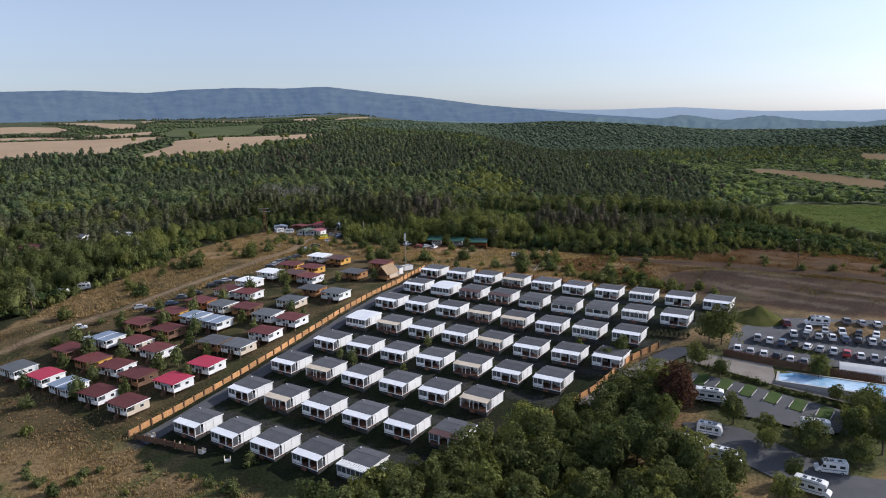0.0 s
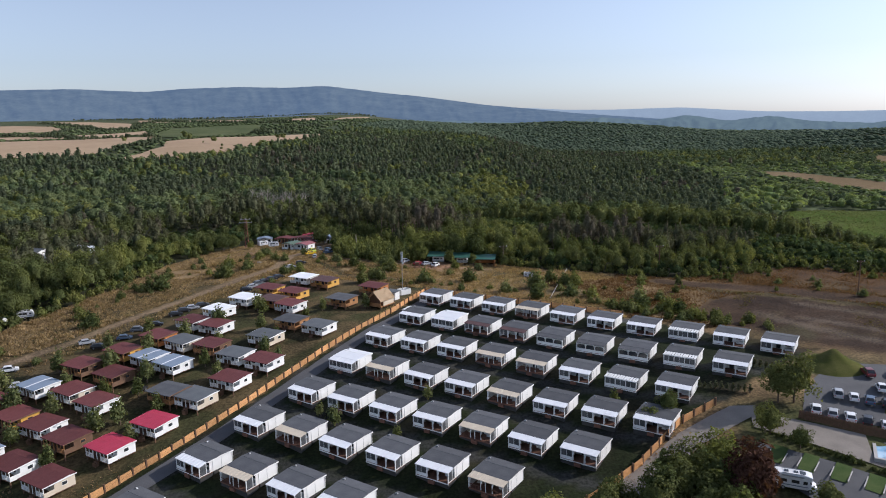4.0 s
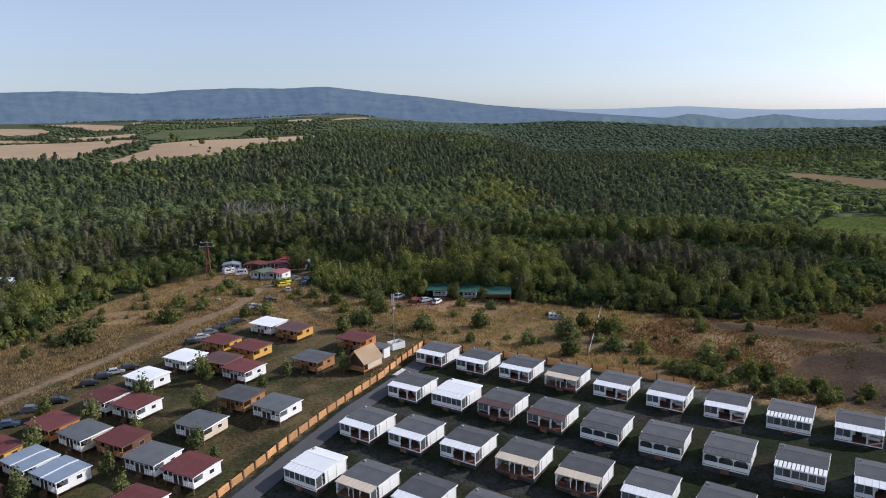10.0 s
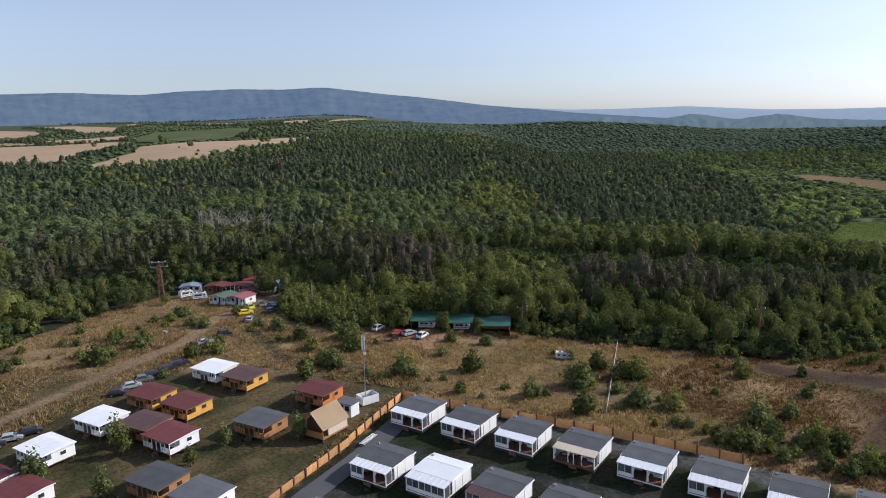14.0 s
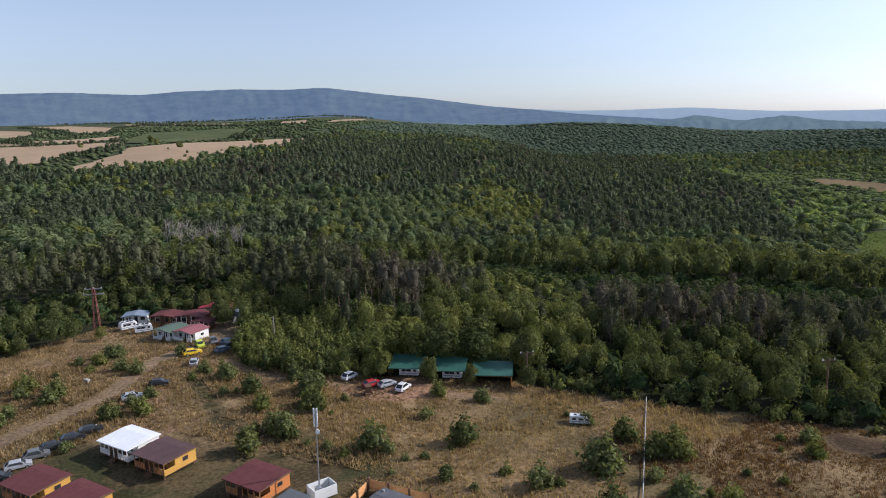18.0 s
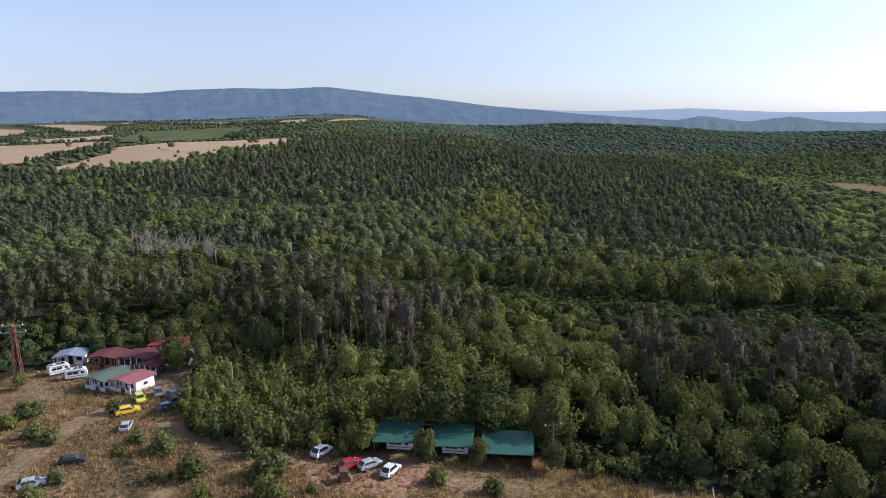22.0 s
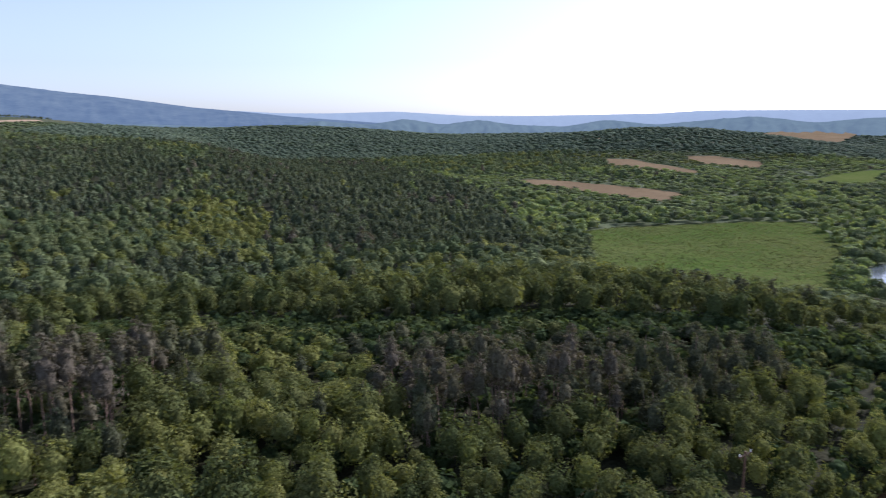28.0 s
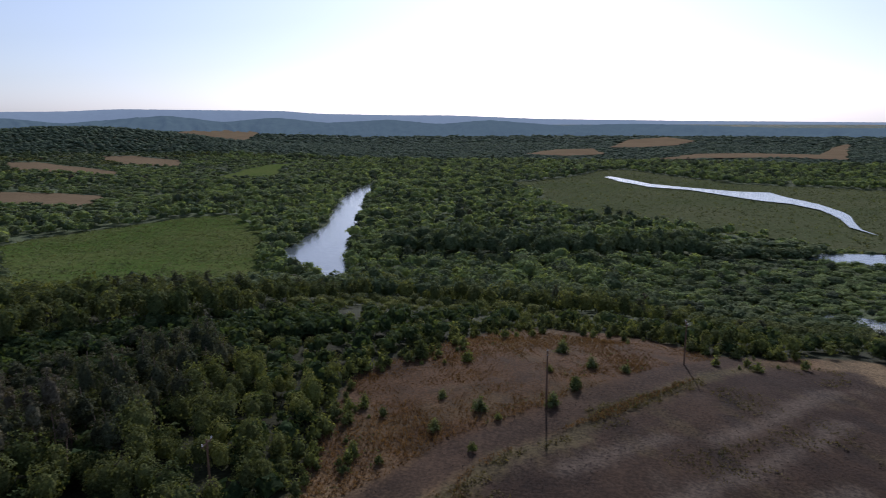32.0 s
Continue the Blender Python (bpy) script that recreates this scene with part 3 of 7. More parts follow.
def cover(x, y):
    """Colour of the ground: dry grass, lawn, tracks, bare soil, woodland floor."""
    w1, w2, w3 = waves(x, y, 7, 2), waves(x, y, 23, 5), waves(x, y, 2.6, 8)
    def mixc(base, c, k):
        return base * (1 - k[..., None]) + np.array(c) * k[..., None]
    # woodland floor, darkened in colour to stand in for shade beneath the crowns
    c = np.zeros((*x.shape, 3)) + np.array((0.036, 0.038, 0.020))
    mead = inside(x, y, MEADOW)
    dry = np.zeros_like(c) + np.array((0.225, 0.158, 0.083))
    dry = mixc(dry, (0.150, 0.105, 0.055), sm(0.0, 0.7, w1 + 0.5 * w3))
    dry = mixc(dry, (0.092, 0.082, 0.036), sm(0.25, 0.9, w2 + 0.4 * w1) * 0.55)
    c = np.where(mead[..., None], dry, c)
    # between the cabins: trodden grass, part green
    cab = sm(-26, -31, x - (y - 190) * 0.5) * sm(-118, -104, x - (y - 190) * 0.42) * sm(238, 226, y) * sm(112, 122, y) * mead
    c = mixc(c, (0.078, 0.061, 0.031), cab * 0.9)
    c = mixc(c, (0.036, 0.041, 0.017), cab * sm(-0.15, 0.4, w1 + 0.6 * w3) * 0.8)
    south = sm(122, 108, y) * mead
    c = mixc(c, (0.19, 0.135, 0.066), south * 0.7)
    c = mixc(c, (0.10, 0.105, 0.04), south * sm(0, 0.6, w1))
    # the enclosed camp: lawn with the homes' shade put into its near-black green
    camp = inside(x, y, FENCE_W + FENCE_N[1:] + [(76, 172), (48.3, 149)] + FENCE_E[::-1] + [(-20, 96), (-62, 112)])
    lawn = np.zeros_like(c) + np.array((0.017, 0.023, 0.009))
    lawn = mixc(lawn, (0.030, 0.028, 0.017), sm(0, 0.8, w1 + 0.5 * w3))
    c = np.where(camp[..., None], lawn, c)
    for k in range(8):          # gravel lanes behind the rows, their grey darkened for shade
        p, q = (-9.5 - 6.3 * k - 6, 213 - 12.3 * k - (2.6 if k else -6)), (78 - 6.3 * k - 1.5 * k, 178 - 12.3 * k)
        c = mixc(c, (0.048, 0.048, 0.048), sm(1.7, 1.0, near(x, y, [(p[0] + 3, p[1] + 7), (q[0], q[1] + 5)]) + 0.3 * w3) * camp * 0.75)
    west = [(a + 3.4, b - 1.6) for a, b in FENCE_W]
    c = mixc(c, (0.045, 0.045, 0.045), sm(2.3, 1.7, near(x, y, west)) * 0.9)
    c = mixc(c, (0.10, 0.102, 0.106), sm(2.2, 1.5, near(x, y, [(a + 2, b - 4) for a, b in FENCE_N])) * 0.7)
    # bare ploughed slope to the east, with grey scrapes
    bare = sm(3, -3, near(x, y, BARE + BARE[:1]) * np.where(inside(x, y, BARE), -1, 1) + 2 * w1)
    c = mixc(c, (0.050, 0.031, 0.019), bare)
    c = mixc(c, (0.064, 0.043, 0.028), bare * sm(0.25, 0.8, 0.6 * waves(x * 0.5 + y * 0.7, y * 1.6 - x * 0.5, 13, 3) + 0.5 * w3 + 0.4 * w1))
    c = mixc(c, (0.082, 0.060, 0.030), bare * sm(0.3, 0.7, waves(x, y, 6, 11) + 0.4 * w3) * 0.6)
    c = mixc(c, (0.055, 0.05, 0.025), bare * sm(0.55, 0.8, w2) * 0.7)
    c = mixc(c, (0.078, 0.056, 0.038), bare * sm(0.55, 0.85, waves(x * 0.4 + y, y * 1.8 - x * 0.6, 9, 6) + 0.3 * waves(x, y, 3.1, 2)) * 0.7)
    c = mixc(c, (0.030, 0.021, 0.016), bare * sm(0.5, 0.8, waves(x + 0.5 * y, y * 2.4 - x * 0.9, 11, 9) + 0.4 * w3) * 0.8)
    c = mixc(c, (0.034, 0.021, 0.014), bare * sm(0.05, 0.45, waves(x * 0.7 + y * 0.6, y - x * 0.6, 21, 4) + 0.5 * waves(x, y, 6, 8)) * 0.8)
    east = sm(56, 90, x) * mead * (1 - bare) * sm(168, 176, y)
    c = mixc(c, (0.072, 0.036, 0.017), east * 0.85)
    c = mixc(c, (0.092, 0.064, 0.031), east * sm(0.0, 0.6, w2 + 0.5 * w3 + 0.3 * w1) * 0.7)
    c = mixc(c, (0.050, 0.034, 0.022), east * sm(0.2, 0.7, waves(x, y, 4.3, 13) + 0.4 * w3) * 0.6)
    c = mixc(c, (0.056, 0.036, 0.023), sm(4.6, 2.6, near(x, y, SLOPE_TRACK) + 0.7 * w3) * 0.9)
    c = mixc(c, (0.095, 0.075, 0.036), sm(2.6, 1.0, near(x, y, GOLD) + 0.9 * w3 + 0.6 * w1))
    for scrape in ([(86, 196), (93, 191), (103, 184), (123, 171)], [(90, 210), (100, 203), (107, 197)], [(76, 200), (88, 184), (100, 172)], [(110, 190), (124, 180), (138, 172)]):
        c = mixc(c, (0.108, 0.083, 0.062), sm(3.0, 0.8, near(x, y, scrape) + 1.2 * w3 + 0.8 * w1) * 0.8)
    # tracks
    tr = near(x, y, TRACK) + 0.5 * w3
    c = mixc(c, (0.225, 0.162, 0.105), sm(1.9, 0.9, tr) * 0.85)
    c = mixc(c, (0.15, 0.11, 0.06), sm(0.7, 0.2, tr) * sm(-0.4, 0.4, w1) * 0.6)
    for line in ([(-66, 262), (-58, 256), (-54, 244), (-48, 238)], [(-64, 268), (-52, 266), (-40, 258), (-20, 254), (0, 254)],
                 [(-92, 262), (-86, 268), (-84, 276), (-74, 280), (-66, 274)], [(-84, 252), (-76, 262), (-68, 266)]):
        d = near(x, y, line)
        c = mixc(c, (0.30, 0.20, 0.125), np.maximum(sm(0.9, 0.4, np.abs(d - 0.8)), 0.25 * sm(2, 1, d)))
    c = mixc(c, (0.074, 0.066, 0.030), sm(2.2, 1.2, near(x, y, WHEELS[0]) + 0.5 * w3) * 0.85)
    c = mixc(c, (0.030, 0.030, 0.016), sm(0.5, 0.2, np.abs(near(x, y, WHEELS[0]) - 0.8)) * 0.8)
    c = mixc(c, (0.22, 0.155, 0.10), sm(1.3, 0.7, near(x, y, WHEELS[1])) * 0.8)
    yard = inside(x, y, [(-92, 290), (-80, 300), (-60, 300), (-48, 292), (-56, 276), (-68, 272)])
    c = mixc(c, (0.27, 0.20, 0.13), yard * 0.8)
    c = mixc(c, (0.30, 0.17, 0.11), sm(7, 4, np.hypot((x + 14) / 1.6, y - 256)) * 0.7)
    # grass bank and verges by the car park
    c = mixc(c, (0.064, 0.074, 0.026), sm(9, 6, np.hypot(x - 75, (y - 162) * 1.1)))
    side = sm(45, 50, x) * sm(152, 143, y) * sm(96, 104, y)
    c = mixc(c, (0.075, 0.080, 0.032), side)
    # far country: haze painted into the ground, paler and bluer with distance
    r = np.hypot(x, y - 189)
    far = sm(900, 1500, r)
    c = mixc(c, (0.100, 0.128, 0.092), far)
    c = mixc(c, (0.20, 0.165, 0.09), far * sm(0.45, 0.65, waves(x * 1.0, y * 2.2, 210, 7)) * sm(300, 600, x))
    plateau = inside(x, y, PLATEAU) * 1.0
    c = mixc(c, (0.062, 0.078, 0.036), plateau)
    c = mixc(c, (0.115, 0.105, 0.055), plateau * sm(0.1, 0.6, waves(x, y * 1.4, 60, 2)) * 0.7)
    # valley floor: green lightened in place of haze
    valley = sm(130, 300, x + 0.12 * (y - 320)) * (1 - far) * ~mead
    c = mixc(c, (0.095, 0.118, 0.058), valley)
    return c


n1, n2 = GX.shape
idx = np.arange(n1 * n2).reshape(n1, n2)
quads = np.stack([idx[:-1, :-1], idx[:-1, 1:], idx[1:, 1:], idx[1:, :-1]], -1).reshape(-1, 4)
gme = mesh_from("ground", np.stack([GX, GY, GZ], -1).reshape(-1, 3), quads, M["ground"], True)
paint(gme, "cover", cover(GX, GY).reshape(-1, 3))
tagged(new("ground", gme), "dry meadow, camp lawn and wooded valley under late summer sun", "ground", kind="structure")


def sheet(name, poly, mat, lift, step, label, category, level=None, wav=0.0):
    """A surface laid on the land inside a polygon with a slightly wavy edge."""
    xs, ys = [p[0] for p in poly], [p[1] for p in poly]
    bm = bmesh.new()
    ring = []
    for (x0, y0), (x1, y1) in zip(poly, poly[1:] + poly[:1]):
        k = max(2, int(math.hypot(x1 - x0, y1 - y0) / step))
        for i in range(k):
            t = i / k
            x, y = x0 + (x1 - x0) * t, y0 + (y1 - y0) * t
            ring.append(bm.verts.new((x + wav * float(waves(x, y, 40, 1)), y + wav * float(waves(x, y, 33, 6)), 0)))
    bmesh.ops.triangle_fill(bm, edges=[bm.edges.new((a, b)) for a, b in zip(ring, ring[1:] + ring[:1])], use_beauty=True)
    for axis, lo, hi in ((0, min(xs), max(xs)), (1, min(ys), max(ys))):
        for k in range(1, int((hi - lo) / step / 2) + 1):
            co, no = [0, 0, 0], [0, 0, 0]
            co[axis], no[axis] = lo + k * step * 2, 1
            bmesh.ops.bisect_plane(bm, geom=bm.verts[:] + bm.edges[:] + bm.faces[:], plane_co=co, plane_no=no)
    v = np.array([q.co for q in bm.verts])
    z = land(v[:, 0], v[:, 1]) if level is None else np.full(len(v), level)
    for q, h in zip(bm.verts, z):
        q.co.z = h + lift
    bmesh.ops.recalc_face_normals(bm, faces=bm.faces)
    me = bpy.data.meshes.new(name)
    bm.to_mesh(me), bm.free()
    me.materials.append(mat)
    for p in me.polygons:
        p.use_smooth = True
    if me.polygons and me.polygons[0].normal.z < 0:
        me.flip_normals()
    return tagged(new(name, me), label, category, kind="structure")


sheet("field", GREENF, M["field_green"], 0.9, 14, "flat green reed meadow beside the river", "field", wav=6)
sheet("field", RIGHTF, M["marsh"], 0.9, 30, "wide dull green marsh meadow across the river", "field", wav=10)
for poly in STUBBLE:
    sheet("field", poly, M["stubble"], 1.6, 16, "harvested pale straw field on the plateau", "field", wav=4)
sheet("vineyard", VINES, M["vines"], 1.6, 16, "green rows of a vineyard on the plateau", "field", wav=3)
for poly in DRYF + WESTF:
    sheet("field", poly, M["field_dry"], 0.8 if poly in DRYF else 4, 18, "harvested straw-coloured field among trees", "field", wav=6)
sheet("field", GLADE, M["field_green"], 0.9, 20, "pale green clearing beyond the river woods", "field", wav=6)
sheet("pond", POND, M["water"], 0.8, 10, "pale shallow pond at the foot of the slope", "water", wav=1)
sheet("river", RIVER, M["water"], 1.3, 14, "calm pale river bending through woods", "river", wav=1.5)
sheet("lagoon", LAGOON, M["water"], 1.8, 25, "narrow winding channel of pale water in the marsh", "water", wav=1.5)
sheet("creek", CREEK, M["water"], 1.6, 20, "pale stretch of water below the woods", "water")
# ---- tools for things ----


def part(name, bm, mat, parent, label=""):
    """One mesh object under a thing or a part."""
    me = bm
    if not isinstance(bm, bpy.types.Mesh):
        me = bpy.data.meshes.new(name)
        bm.to_mesh(me), bm.free()
        me.materials.append(mat)
    ob = new(name, me)
    ob.parent = parent
    return tagged(ob, label)


def boxes(*specs):
    """Boxes as (x0, x1, y0, y1, z0, z1)."""
    bm = bmesh.new()
    for x0, x1, y0, y1, z0, z1 in specs:
        v = [bm.verts.new(p) for p in ((x0, y0, z0), (x1, y0, z0), (x1, y1, z0), (x0, y1, z0), (x0, y0, z1), (x1, y0, z1), (x1, y1, z1), (x0, y1, z1))]
        for f in ((3, 2, 1, 0), (4, 5, 6, 7), (0, 1, 5, 4), (1, 2, 6, 5), (2, 3, 7, 6), (3, 0, 4, 7)):
            bm.faces.new([v[i] for i in f])
    return bm


def prism(outline, x0, x1, axis="x", taper=1.0):
    """An outline of (a, b) pulled along an axis: x gives (y, z) outlines, y gives (x, z)."""
    bm = bmesh.new()
    n = len(outline)
    ca = sum(p[0] for p in outline) / n
    ends = []
    for x in (x0, x1):
        ends.append([bm.verts.new((x, a, b) if axis == "x" else (a, x, b)) for a, b in outline])
    for i in range(n):
        j = (i + 1) % n
        bm.faces.new((ends[0][i], ends[0][j], ends[1][j], ends[1][i]))
    bm.faces.new(ends[0][::-1]), bm.faces.new(ends[1])
    bmesh.ops.recalc_face_normals(bm, faces=bm.faces)
    return bm


def slab(pts, thick, x0, x1):
    """A bent sheet: (y, z) points of its top line, pulled along x."""
    return prism(list(pts) + [(y, z - thick) for y, z in reversed(pts)], x0, x1)


def tube(a, b, r, sides=8, r2=None):
    bm = bmesh.new()
    a, b = Vector(a), Vector(b)
    d = b - a
    bmesh.ops.create_cone(bm, cap_ends=True, segments=sides, radius1=r, radius2=r if r2 is None else r2, depth=d.length,
                          matrix=Matrix.Translation((a + b) / 2) @ d.to_track_quat("Z", "Y").to_matrix().to_4x4())
    return bm


def thing(name, label, category, group="", kind=""):
    return tagged(new(name), label, category, group, kind)


def put(ob, x, y, turn, dz=0.0):
    ob.matrix_basis = pose(x, y, hz(x, y) + dz, 0, 0, turn)
    return ob


# ---- mobile homes of the fenced camp ----
STYLES = {
    "w": ("white mobile home with dark grey roof and white awning", "roof_grey", "roof_white", "white"),
    "o": ("white mobile home with cream awning over a timber terrace", "roof_grey", "cream", "wood"),
    "s": ("white mobile home with a white slatted pergola in front", "roof_grey", "white", "white"),
    "b": ("white mobile home with grey roof and black-windowed terrace", "roof_grey", "roof_grey", "white"),
    "d": ("mobile home with dark roof and brown felt terrace cover", "roof_grey", "roof_brown", "white"),
    "W": ("all-white mobile home with a bright white sheet roof", "roof_white", "roof_white", "white"),
}


def mobile_home(style):
    label, roof_m, awn_m, deck_m = STYLES[style]
    h = thing("mobile_home", label, "mobile home", "mobile homes in rows")
    # added filler down to the slope, dark in place of shade
    part("skirting", boxes((-3.2, 3.2, -0.6, 3.4, -1.7, 0.2)), M["shade_skirt"], h)
    part("wall", prism([(-0.8, 0.15), (3.5, 0.15), (3.5, 2.42), (1.4, 2.56), (-0.8, 2.4)], -3.25, 3.25), M["white"], h)
    part("roof", slab([(3.65, 2.48), (1.4, 2.66), (-2.0, 2.40)], 0.12, -3.38, 3.38), M[roof_m], h)
    for s in (-1, 1):
        part("fascia", boxes((s * 3.41 - 0.03, s * 3.41 + 0.03, -1.95, 3.6, 2.22, 2.42)), M["white"], h)
    part("roof_seam", boxes((-3.3, 3.3, 1.36, 1.44, 2.655, 2.69)), M["roof_mid" if style != "W" else "white"], h)
    if style == "s":
        aw = part("pergola", boxes((-3.35, 3.35, -3.75, -3.6, 2.02, 2.16)), M["white"], h)
        me = bpy.data.meshes.new("slat")
        slat = prism([(-2.0, 2.30), (-2.0, 2.37), (-3.75, 2.22), (-3.75, 2.16)], -0.22, 0.22)
        slat.to_mesh(me), slat.free()
        me.materials.append(M["white"])
        for k in range(12):
            part("slat", me, None, aw).matrix_basis = Matrix.Translation((-3.1 + 0.5636 * k, 0, 0))
    else:
        steps_ = [-3.36]
        for k in range(8):          # a sheet with raised ribs
            steps_ += [-2.97 + 0.84 * k, -2.95 + 0.84 * k, -2.89 + 0.84 * k, -2.87 + 0.84 * k]
        steps_.append(3.36)
        rise_ = [0.045 if 0 < k < len(steps_) - 1 and (k - 1) % 4 in (1, 2) else 0.0 for k in range(len(steps_))]
        aw = bmesh.new()
        rows4 = [[aw.verts.new((x, y, z + (u if q < 2 else 0))) for x, u in zip(steps_, rise_)] for q, (y, z) in enumerate(((-2.0, 2.36), (-3.75, 2.10), (-3.75, 2.03), (-2.0, 2.29)))]
        for q in range(4):
            for k in range(len(steps_) - 1):
                aw.faces.new((rows4[q][k], rows4[q][k + 1], rows4[(q + 1) % 4][k + 1], rows4[(q + 1) % 4][k]))
        for k in (0, -1):
            aw.faces.new([rows4[q][k] for q in range(4)])
        bmesh.ops.recalc_face_normals(aw, faces=aw.faces)
        part("awning", aw, M[awn_m], h)
    part("deck", boxes((-3.25, 3.25, -3.6, -0.8, 0.02, 0.15)), M["deck"], h)
    part("deck_skirt", boxes((-3.2, 3.2, -3.5, -3.44, -1.6, 0.02)), M["shade_skirt"], h)
    part("deck_skirt", boxes((3.1, 3.16, -3.44, -0.8, -1.6, 0.02)), M["shade_skirt"], h)
    part("sill_beam", boxes((-3.27, 3.27, -3.63, -3.55, -0.06, 0.12)), M["deck" if style in "od" else "white"], h)
    for x in (-3.2, -1.07, 1.07, 3.2) if style != "o" else (-3.2, 0.0, 3.2):
        part("post", boxes((x - 0.06, x + 0.06, -3.6, -3.48, 0.15, 2.12)), M["white"], h)
    low = "wood" if style == "o" else "white"
    for i, x0 in enumerate((-3.14, -1.01, 1.13)):
        if style in "bsW" or (style == "w" and i == 0):
            part("railing", boxes((x0, x0 + 2.0, -3.57, -3.52, 0.2, 0.7 if style != "b" else 0.8)), M[low], h)
        if style == "o" and i != 1:
            rl = part("railing", boxes((x0, x0 + 2.0, -3.57, -3.51, 0.82, 0.9)), M["deck"], h)
            for k in range(4):
                part("baluster", boxes((x0 + 0.25 + 0.5 * k, x0 + 0.31 + 0.5 * k, -3.56, -3.52, 0.15, 0.82)), M["deck"], rl)
        if style == "b":
            cu = part("curtain", boxes((x0 + 0.12, x0 + 1.9, -3.56, -3.54, 0.85, 1.75)), M["glass"], h)
            part("valance", prism([(x0 + 0.06, 2.06), (x0 + 1.95, 2.06), (x0 + 1.95, 1.5), (x0 + 1.55, 1.86), (x0 + 0.45, 1.86), (x0 + 0.06, 1.5)], -3.6, -3.57, "y"), M["cloth"], cu)
        elif style in "Ws" or (style in "wd" and i == 0):
            cu = part("curtain", boxes((x0 + 0.06, x0 + 1.95, -3.56, -3.54, 0.72, 2.06)), M["clear"], h)
            part("hem", boxes((x0 + 0.06, x0 + 1.95, -3.575, -3.56, 0.70, 0.78)), M["white"], cu)
            part("hem", boxes((x0 + 0.96, x0 + 1.02, -3.575, -3.56, 0.78, 2.06)), M["white"], cu)
        elif style in "wdo":
            part("curtain", prism([(x0, 2.06), (x0 + 0.42, 2.06), (x0 + 0.1, 1.05), (x0 + 0.2, 0.25), (x0, 0.25)], -3.5, -3.44, "y"), M["cloth"], h, "tied-back white curtain")
    part("side_rail", boxes((3.17, 3.23, -3.48, -0.85, 0.14, 0.24)), M["white"], h)
    part("side_post", boxes((3.16, 3.24, -2.2, -2.1, 0.15, 2.3)), M["white"], h)
    part("side_curtain", boxes((3.18, 3.22, -3.4, -2.25, 0.3, 2.1)), M["clear"], h)
    part("side_curtain", boxes((3.17, 3.2, -1.5, -0.85, 0.2, 2.3)), M["cloth"], h, "white cloth side wall")
    part("side_curtain", boxes((-3.22, -3.18, -3.48, -0.9, 0.2, 2.15)), M["cloth"], h, "white cloth side wall")
    part("door", boxes((-0.5, 0.4, -0.84, -0.8, 0.18, 2.1)), M["glass"], h)
    for x in (-2.7, 1.0):
        w = part("window", boxes((x, x + 1.5, -0.83, -0.8, 0.85, 1.9)), M["white"], h)
        part("pane", boxes((x + 0.07, x + 1.43, -0.85, -0.83, 0.92, 1.83)), M["glass"], w)
    for x in (-2.4, 0.8):
        w = part("window", boxes((x, x + 1.1, 3.5, 3.53, 1.0, 1.7)), M["white"], h)
        part("pane", boxes((x + 0.06, x + 1.04, 3.53, 3.55, 1.06, 1.64)), M["glass"], w)
    part("panel_joint", boxes((3.25, 3.27, 1.0, 1.05, 0.2, 2.4)), M["metal"], h)
    part("gutter_pipe", boxes((3.26, 3.32, 3.3, 3.38, 0.0, 2.3)), M["metal"], h)
    part("table", boxes((-2.3, -1.1, -2.6, -1.8, 0.78, 0.84)), M["cream"], h)
    for x in (-2.6, -0.8):
        part("chair", boxes((x - 0.2, x + 0.2, -2.4, -2.0, 0.5, 0.56)), M["darkwood"], h)
    part("bench", boxes((1.3, 2.9, -1.5, -0.95, 0.15, 0.6)), M["cloth"], h)
    part("step", boxes((-0.6, 0.6, -3.95, -3.6, -0.6, 0.0)), M["deck"], h)
    part("dish", tube((-2.9, 2.7, 2.55), (-2.75, 2.5, 2.8), 0.28, 10, 0.05), M["metal"], h)
    return h


ROWS = [((-9.3, 212.9), (68.4, 172.4), 1.2, "wwwowwwsww"), ((-13.4, 196.2), (54.1, 161.1), 2.0, "wWddbbbsw"), ((-20.1, 182.3), (40.7, 153.7), 2.0, "wwwoowsw"),
        ((-26.5, 169.9), (34.2, 143.4), 1.0, "Wowwowww"), ((-32.6, 158.0), (20.3, 136.8), 0.3, "wwwwoww"), ((-40.6, 147.6), (4.4, 129.7), 0.2, "wowwwo"),
        ((-47.2, 136.2), (-1.5, 117.2), 0.2, "wowwwd"), ((-54.4, 123.8), (-17.8, 108.1), 0.0, "wwwws")]
homes = {}
rnd = random.Random(4)
for r, (a, b, bow, kinds) in enumerate(ROWS):
    for k, s in enumerate(kinds):
        t = k / (len(kinds) - 1)
        x, y = a[0] + (b[0] - a[0]) * t, a[1] + (b[1] - a[1]) * t + 4 * bow * t * (1 - t)
        m = pose(x, y, hz(x, y) + 0.25, 0, 0, -31 + rnd.uniform(-1.5, 1.5))
        if s in homes:
            copy_thing(homes[s], m)
        else:
            homes[s] = mobile_home(s)
            homes[s].matrix_basis = m

# ---- cabins on stilts ----


